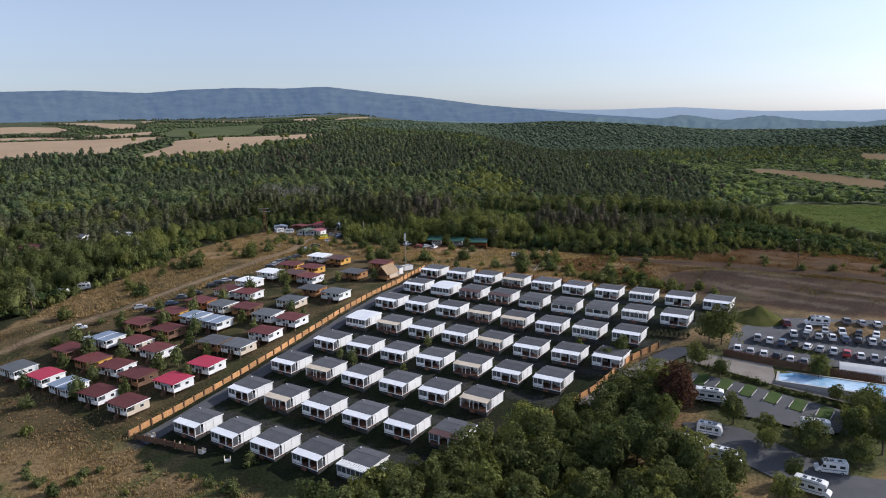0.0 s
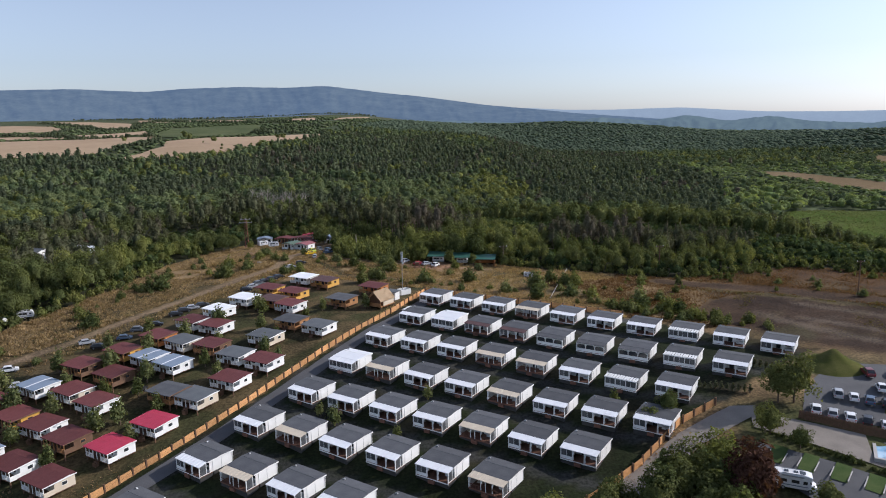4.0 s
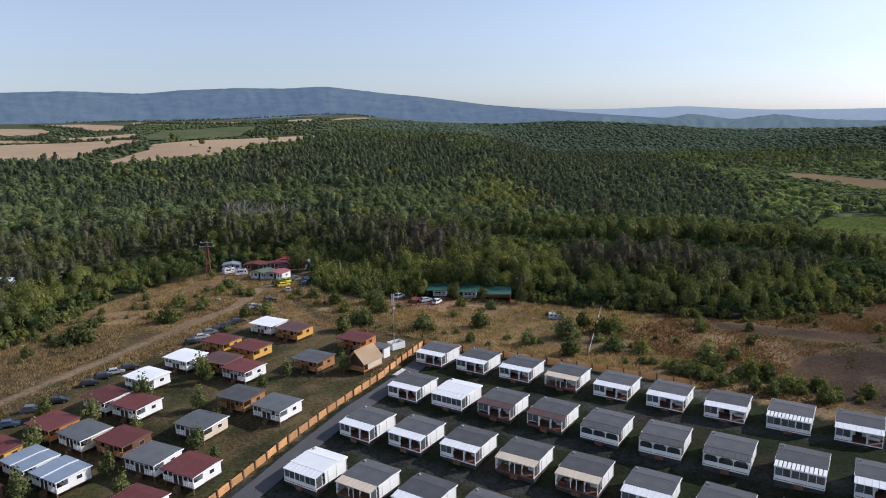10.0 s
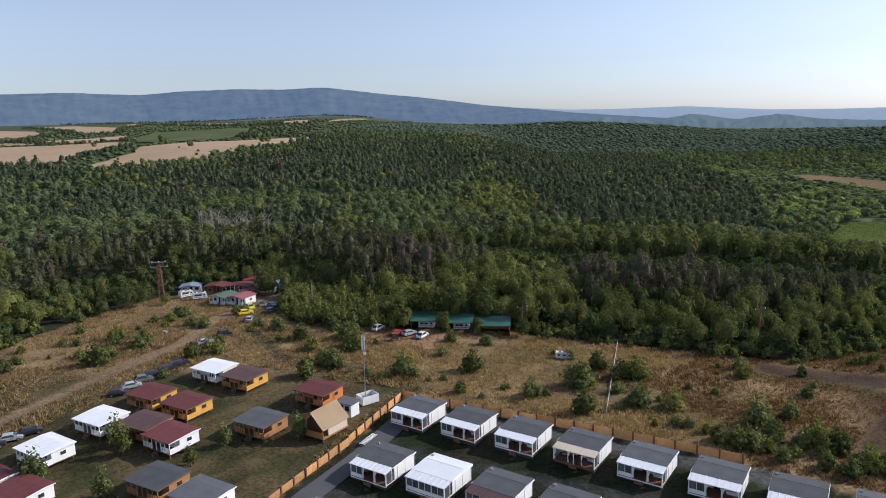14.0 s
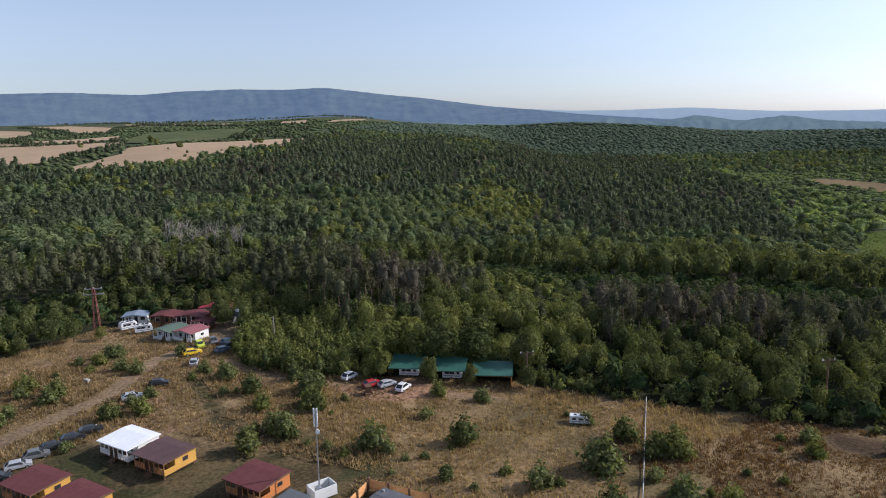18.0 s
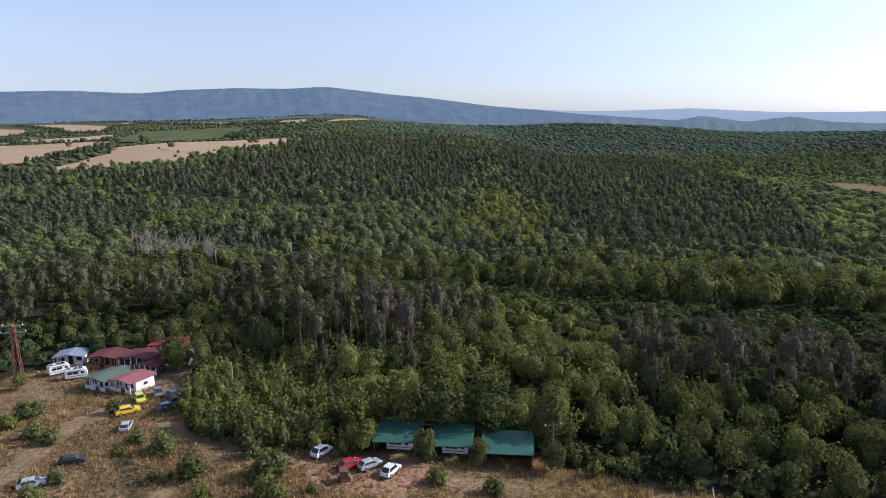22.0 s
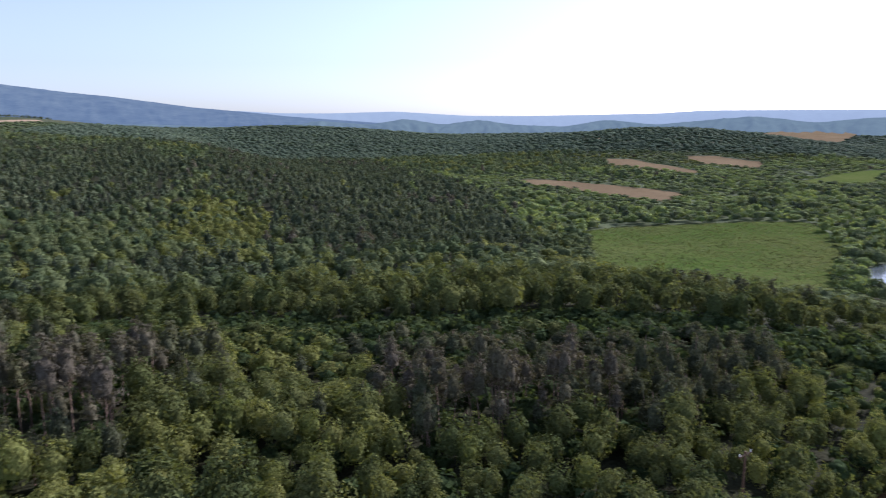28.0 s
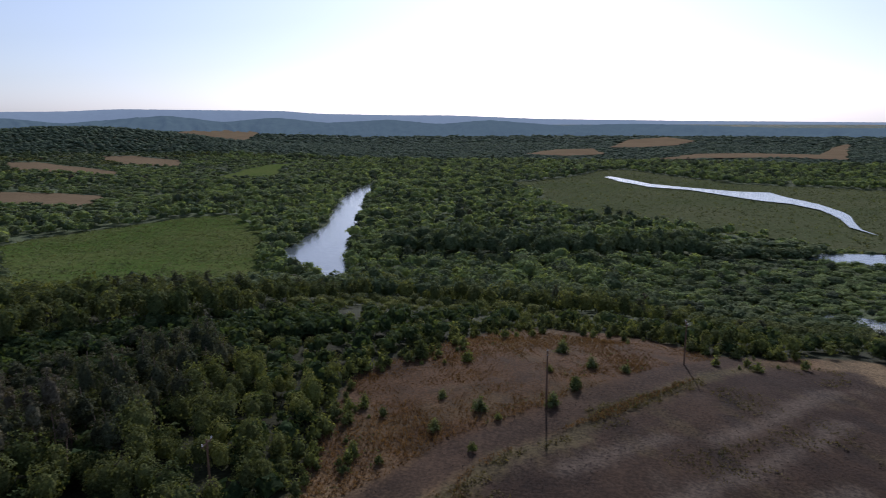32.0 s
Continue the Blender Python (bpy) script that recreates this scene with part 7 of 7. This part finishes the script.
young = [maker("young_tree", 8, 40, 0.24, 4.4, 1.5, 0.25, LEAF["bush"], M["bark"], "young leafy tree beside the cabins", "tree", "camp trees", 4) for _ in range(2)] + [
    maker("young_tree", 7, 40, 0.24, 3.6, 1.3, 0.3, LEAF["broad"], M["bark"], "small dark green tree beside the cabins", "tree", "camp trees", 4)]
CAMP_TREES = [(-28.6, 205.9), (-57.8, 204.2, 1.1), (-55.4, 201.4), (-86.3, 178.9), (-70.0, 185.2, 1.1), (-43.0, 198.0, 0.7), (-40.0, 204.0, 0.7), (-48.0, 177.4, 0.8), (-60.0, 170.6), (-70.6, 164.4, 1.1), (-80.6, 168.6, 1.1), (-69.6, 158.4),
              (-69.0, 149.0, 1.2), (-72.4, 146.4), (-76.0, 136.0), (-92.4, 152.4, 1.2), (-86.6, 142.0), (-63.4, 153.0), (-55.0, 165.6, 0.8), (-44.0, 174.4, 0.7), (-96.0, 147.0), (-84.0, 151.6), (-26.0, 147.6, 0.9), (-13.5, 142.3, 0.8), (-29.4, 150.6, 0.6),
              (-8.6, 156.0, 0.6), (28.1, 151.7, 0.7), (-91.8, 167.8, 1.1), (-100.4, 160.0), (-80.0, 187.0)]
planted(young, CAMP_TREES + [(-52.6, 190.4, 0.9), (-64.8, 193.6, 1.0), (-47.4, 185.0, 0.8), (-75.4, 176.8, 1.0), (-60.9, 182.0, 0.8), (-76.9, 158.6, 1.0), (-86.9, 161.5, 0.9), (-86.0, 134.6, 1.1), (-100.6, 138.2, 1.1), (-64.3, 143.1, 0.8)], 1.12)

big = [maker("tree", 14, 52, 0.27, 9.0, 3.2, 0.1, LEAF["broad"], M["bark"], "tall broadleaf tree with dense dark green crown", "tree", "trees by the camper park", 5) for _ in range(3)] + [
    maker("tree", 13, 52, 0.27, 8.0, 3.2, 0.1, LEAF["bright"], M["bark"], "broadleaf tree with light green crown", "tree", "trees by the camper park", 5)]
NEARWOOD = []
for gy_ in range(12):
    for gx_ in range(18):
        x, y = -26 + gx_ * 3.8 + br.uniform(-1.4, 1.4), 84 + gy_ * 3.8 + br.uniform(-1.4, 1.4)
        # the wood fills the slope between the last homes and the camper lane
        if y < 98 + 0.62 * (x + 16) and y < 128 and x - 0.55 * (y - 84) < 40 and y < 122 + 0.2 * x and not (x < -12 and y > 104):
            if math.hypot(x - 29.7, y - 100.2) > 4 and min(math.hypot(x - a, y - b) for a, b in ((41.4, 109.4), (46.2, 104.6), (56.4, 94.8))) > 5:
                NEARWOOD.append((x, y, br.uniform(0.5, 1.0)))
NEARWOOD += [(52.0, 137.5, 0.6), (51.2, 115.5, 0.6), (55.4, 109.5, 0.6), (75.3, 132.2, 0.55), (74.3, 114.4, 0.7), (54.8, 97.9, 0.5), (73.4, 121.7, 0.45), (71, 111, 0.6), (77, 117, 0.6), (60.2, 147.0, 1.05), (57.4, 147.2, 0.95), (51.3, 138.0, 0.55), (55.0, 132.8, 0.4), (74.6, 131.0, 0.5), (51.5, 115.6, 0.75), (54.1, 107.4, 0.6), (60.8, 104.8, 0.6), (69.7, 108.3, 0.8), (73.2, 105.2, 0.8), (51.2, 92.8, 0.7), (67, 101, 0.7),
             (37.0, 122.0, 0.8), (33.0, 122.0, 0.8), (39.0, 116.0, 0.85), (36.4, 105.3, 0.8), (44.8, 97.5, 0.7), (22, 123, 0.6), (33.0, 144.0, 0.5), (37.0, 146.5, 0.5), (43, 131.0, 0.5), (79, 112, 0.7), (86, 119, 0.6), (63.0, 109.0, 0.5)]
planted(big, NEARWOOD + [(-7.0, 259.9, 0.55), (1.3, 259.6, 0.5), (-16.6, 261.6, 0.55), (-60.6, 297.2, 0.75), (-58.6, 293.6, 0.6), (-90.5, 283.0, 0.6), (-85.0, 284.6, 0.4), (-94.0, 280.0, 0.7), (-97.0, 274.0, 0.6), (12.2, 258.4, 0.45), (-11.0, 269.8, 1.2), (-5.6, 268.6, 1.35), (2.6, 268.0, 1.3), (11.8, 265.4, 1.1), (-16.5, 268.0, 1.1)], 1.0)
planted([maker("tree", 13, 54, 0.34, 9.0, 3.2, 0.14, LEAF["red"], M["bark"], "tree with dull purple-brown crown", "tree", "trees by the camper park", 5)], [(41.7, 119.4, 1.25), (43.4, 122.6, 0.8)], 1.0)
strip = along([(52.4, 137.2), (58.6, 131.4), (64.6, 126.6), (77.4, 118.2)], 0.7)
scatter("low_hedge", shrub_shapes, np.array([q[0] for q in strip]) + RNG.normal(0, 0.25, len(strip)), np.array([q[1] for q in strip]) + RNG.normal(0, 0.25, len(strip)), hr.uniform(0.3, 0.5, len(strip)), LEAF["broad"],
        "low dark hedge between yard and pitches", "hedge")
hedge = [maker("conifer", 5, 30, 0.14, 1.6, 0.42, 0.05, LEAF["pine"], M["bark"], "small clipped conifer in a row", "conifer", "conifer hedge", 0, True)]
planted(hedge, [(43.4 + 0.95 * k, 155.6 - 0.40 * k) for k in range(12)] + [(57.0 + 1.0 * k, 163.4 - 0.5 * k) for k in range(7)], 1.0)
dead = tagged(new("dead_trees"), "group of bare grey dead trees in the wood", "tree", kind="")
dv = [trunk(9, 0.2, tr_rng, 11, 5, 2.2) for _ in range(3)]
for k in range(20):
    v, f = dv[k % 3]
    o = part("dead_tree", mesh_from("dead_tree", v, f, M["deadwood"]), None, dead)
    x = -122 + k * 2.0 + br.uniform(-1.2, 1.2)
    y = 405 - (x + 122) * 0.5 + br.uniform(-5, 3)
    o.matrix_basis = pose(x, y, hz(x, y), 0, 0, br.uniform(0, 360)) @ Matrix.Diagonal((1.15, 1.15, 1.5 + br.uniform(-0.2, 0.2), 1))
pale = [(-98 + k * 1.9 + br.uniform(-1, 1), 391 - k * 0.6 + br.uniform(-3, 3)) for k in range(10)]
scatter("pale_wood", [leafy_crown(tr_rng, 50, 0.6, 10.5, 1.9, 0.3, 7) for _ in range(3)], np.array([q[0] for q in pale]), np.array([q[1] for q in pale]), tr_rng.uniform(0.9, 1.25, 10), LEAF["grass"], "thin yellow-green crowns of half dead trees", "woodland")

# dry grass tufts over the meadow
blade = []
for _ in range(4):
    d = tr_rng.uniform(0, 6.28, 5)
    base = np.stack([np.cos(d) * 0.25, np.sin(d) * 0.25, np.zeros(5) - 0.05], -1)
    tip = base * tr_rng.uniform(1.6, 3.4, (5, 1)) * np.array((1, 1, 0)) + np.stack([np.zeros(5), np.zeros(5), tr_rng.uniform(0.12, 0.34, 5)], -1)
    side = np.stack([-np.sin(d), np.cos(d), np.zeros(5)], -1) * 0.13
    i = np.arange(5)
    blade.append((np.concatenate([base - side, base + side, tip]), np.stack([i, i + 5, i + 10], -1)))


def tufts(x, y):
    lawn_ = inside(x, y, FENCE_W + FENCE_N[1:] + [(80, 178), (50, 153.5)] + FENCE_E[::-1] + [(-20, 96), (-62, 112)])
    cab_ = inside(x, y, [(-72, 126), (-112, 146), (-78, 205), (-56, 240), (-14, 226), (-40, 160)])
    return inside(x, y, MEADOW) & ~lawn_ & ~cab_ & (near(x, y, TRACK) > 2.1) & ~inside(x, y, BARE) & (near(x, y, SLOPE_TRACK) > 4.0) & ~inside(x, y, LOT) & ~((x > 40) & (y < 186)) & (x < 166) & (waves(x, y, 9, 4) > -0.75)


tx, ty = spots(-130, 172, 92, 296, 1.15, tufts)
for sel, mat, lab in ((tx < 72, LEAF["straw"], "tall straw-coloured dry grass on the meadow"), (tx >= 72, LEAF["tawny"], "short reddish-brown dry grass on the slope")):
    scatter("dry_grass", blade, tx[sel], ty[sel], RNG.uniform(0.7, 1.5, sel.sum()) * (1 - 0.45 * sm(60, 85, tx[sel])), mat, lab, "grass")
rx, ry = spots(150, 450, 360, 615, 1.9, lambda x, y: inside(x, y, GREENF))
qx, qy = spots(420, 1010, 20, 470, 5.5, lambda x, y: inside(x, y, RIGHTF) & ~inside(x, y, LAGOON) & ~inside(x, y, CREEK))
scatter("reeds", blade, np.concatenate([rx, qx]), np.concatenate([ry, qy]), np.concatenate([RNG.uniform(2.4, 4.2, len(rx)), RNG.uniform(4, 7, len(qx))]), LEAF["reeds"], "tall green reeds of the river meadows", "reeds", 0.7, RNG.uniform(0.5, 0.9, len(rx) + len(qx)))
stalks = []
for _ in range(6):
    n = 13
    d, far_off = tr_rng.uniform(0, 6.28, n), tr_rng.uniform(0.05, 0.62, n)
    base = np.stack([np.cos(d) * far_off, np.sin(d) * far_off, np.zeros(n) - 0.05], -1)
    tip = base + tr_rng.normal(0, 0.17, (n, 3)) * np.array((1, 1, 0)) + np.stack([np.zeros(n) + 0.06, np.zeros(n), tr_rng.uniform(0.35, 0.95, n)], -1)
    a = tr_rng.uniform(0, 3.14, n)
    side = np.stack([np.cos(a), np.sin(a), np.zeros(n)], -1) * 0.075
    i = np.arange(n)
    stalks.append((np.concatenate([base - side, base + side, tip]), np.stack([i, i + n, i + 2 * n], -1)))


def tall(x, y):
    bent = waves(x + 0.6 * y, y - 0.4 * x, 12, 3) + 0.6 * waves(x, y, 4.5, 6)
    for line in WHEELS:
        bent = np.where(near(x, y, line) < 1.7, -1, bent)
    return tufts(x, y) & (bent > -0.95) & (x < 160) & (y > 176) & (np.hypot((x + 14) / 1.6, y - 256) > 6)


tx, ty = spots(-124, 160, 170, 296, 0.7, tall)
more = spots(-130, -36, 86, 122, 0.85, lambda x, y: tufts(x, y) & (waves(x, y, 8, 3) > -0.4))
tx, ty = np.concatenate([tx, more[0]]), np.concatenate([ty, more[1]])
brown = tx + 22 * waves(tx, ty, 16, 5) > 40
for sel, mat, lab in ((~brown, LEAF["stalk"], "knee-high golden straw standing on the meadow"), (brown, LEAF["brownstalk"], "short brown straw on the dry slope")):
    scatter("tall_grass", stalks, tx[sel], ty[sel], RNG.uniform(0.55, 1.15, sel.sum()) * (0.85 + 0.3 * waves(tx[sel], ty[sel], 9, 8)) * (1 - 0.3 * sm(50, 75, tx[sel])), mat, lab, "grass")
tx, ty = spots(-130, 150, 96, 262, 2.6, lambda x, y: tufts(x, y) & (waves(x, y, 21, 7) > 0.1))
scatter("green_grass", blade, tx, ty, RNG.uniform(0.6, 1.2, len(tx)), LEAF["grass"], "green weeds and grass in the meadow", "grass")

tx, ty = spots(60, 156, 178, 240, 0.6, lambda x, y: (near(x, y, GOLD) + 1.6 * waves(x, y, 5, 3) + 0.8 * waves(x, y, 2, 1) < 1.0))
scatter("dry_grass", blade, tx, ty, RNG.uniform(0.5, 1.1, len(tx)), LEAF["olive"], "golden dry grass bank beside the dirt track", "grass")

tx, ty = spots(60, 156, 160, 238, 0.9, lambda x, y: inside(x, y, BARE) & (waves(x * 0.7 + y * 0.6, y - x * 0.6, 14, 7) + 0.6 * waves(x, y, 4, 3) > 0.42))
scatter("dry_grass", blade, tx, ty, RNG.uniform(0.5, 1.0, len(tx)), LEAF["olive"], "sparse dull yellow grass on bare soil", "grass")
clod = [(ICOV * tr_rng.uniform(0.6, 1.2, (12, 1)) * np.array((1, 1, 0.55)), ICOF) for _ in range(4)]
tx, ty = spots(60, 156, 160, 238, 0.75, lambda x, y: (inside(x, y, BARE) | (near(x, y, SLOPE_TRACK) < 5)) & (waves(x, y, 11, 5) + 0.5 * waves(x, y, 4, 2) + RNG.normal(0, 0.4, x.shape) > -0.1))
scatter("soil_clods", clod, tx, ty, RNG.uniform(0.04, 0.13, len(tx)), M["soil"], "loose dark clods and stones on bare soil", "soil")

# ---- distance: hills and mountains ----


# hills far off: a blue emission stands in for haze
def hill_material(name, c, haze_glow):
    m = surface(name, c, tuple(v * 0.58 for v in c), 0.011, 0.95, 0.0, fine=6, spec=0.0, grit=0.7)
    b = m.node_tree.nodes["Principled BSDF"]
    b.inputs["Emission Color"].default_value, b.inputs["Emission Strength"].default_value = (*haze_glow, 1), 1.0
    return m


def range_of_hills(name, profile, dist, mat, label, rough=1.0, depth=700, foot=-60):
    """A ridge seen from afar: heights by bearing (degrees east of +y), with wooded spurs running down its face."""
    az = np.arange(profile[0][0], profile[-1][0] + 0.01, 0.16)
    top = np.interp(az, [p[0] for p in profile], [p[1] for p in profile])
    top = np.convolve(np.pad(top, 6, mode="edge"), np.hanning(15)[1:-1] / np.hanning(15).sum(), mode="valid") + 0.7 * waves(az * 40, az * 9, 9, 3)
    rows_, n = [], 22
    for k in range(n):
        t = k / (n - 1)
        u = az * 60 + 26 * np.sin(t * 5 + az * 0.6) + 40 * t
        spur = 34 * (np.abs(waves(u, u * 0 + t * 40, 74, 3)) - 0.4) + 17 * (np.abs(waves(u, u * 0 + t * 70, 31, 5)) - 0.4) + 6 * waves(u, u * 0 + t * 160, 12, 9)
        h = foot + (top - foot) * (math.sin(t * math.pi / 2) ** 1.1) - rough * spur * math.sin(math.pi * t) ** 0.8
        d = dist - depth * (1 - t) + 0 * az
        rows_.append(np.stack([np.sin(np.radians(az)) * d, 189 + np.cos(np.radians(az)) * d, h], -1))
    g = np.stack(rows_)
    ii = np.arange(g.shape[0] * g.shape[1]).reshape(g.shape[:2])
    q = np.stack([ii[:-1, :-1], ii[:-1, 1:], ii[1:, 1:], ii[1:, :-1]], -1).reshape(-1, 4)
    return tagged(new(name, mesh_from(name, g.reshape(-1, 3), q, mat, True)), label, "mountain", kind="structure")


# second colour is the emitted haze, palest for the farthest range
far_m = hill_material("painted_haze_mountain", (0.105, 0.118, 0.090), (0.044, 0.082, 0.160))
mid_m = hill_material("painted_haze_hill", (0.055, 0.075, 0.060), (0.100, 0.134, 0.165))
pale_m = hill_material("painted_haze_far_hill", (0.07, 0.09, 0.09), (0.27, 0.315, 0.37))
MOUNT = [(-46, 240), (-36, 252), (-31, 265), (-26, 250), (-23, 270), (-18.7, 282), (-15, 276), (-12.1, 288), (-10, 270), (-7.2, 240), (-3.5, 210), (1.5, 153), (4.7, 130), (9, 92), (14, 60), (20, 20)]
range_of_hills("mountain", MOUNT, 4500, far_m, "long wooded mountain with blue haze painted on", 0.16, 1100, 20)
SOUTH = [(0, 120), (4.7, 136), (8, 118), (11.7, 114), (17.2, 121), (21, 98), (23.3, 86), (28, 80), (34, 82), (38, 84), (41.5, 98), (45, 95), (50, 90), (53.5, 86), (56.2, 68), (62.5, 56), (67, 54), (74.4, 28), (85, 14), (99, 4), (112, 4)]
range_of_hills("far_hills", SOUTH, 4700, pale_m, "low hills on the far horizon, paled by painted haze", 0.15, 300, -40)
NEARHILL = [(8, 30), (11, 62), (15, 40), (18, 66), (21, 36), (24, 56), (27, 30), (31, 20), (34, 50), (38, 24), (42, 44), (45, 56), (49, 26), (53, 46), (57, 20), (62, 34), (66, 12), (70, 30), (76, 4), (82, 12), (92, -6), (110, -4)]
range_of_hills("hills", NEARHILL, 3300, mid_m, "wooded hills beyond the valley with blue haze painted on", 0.5, 900, -40)
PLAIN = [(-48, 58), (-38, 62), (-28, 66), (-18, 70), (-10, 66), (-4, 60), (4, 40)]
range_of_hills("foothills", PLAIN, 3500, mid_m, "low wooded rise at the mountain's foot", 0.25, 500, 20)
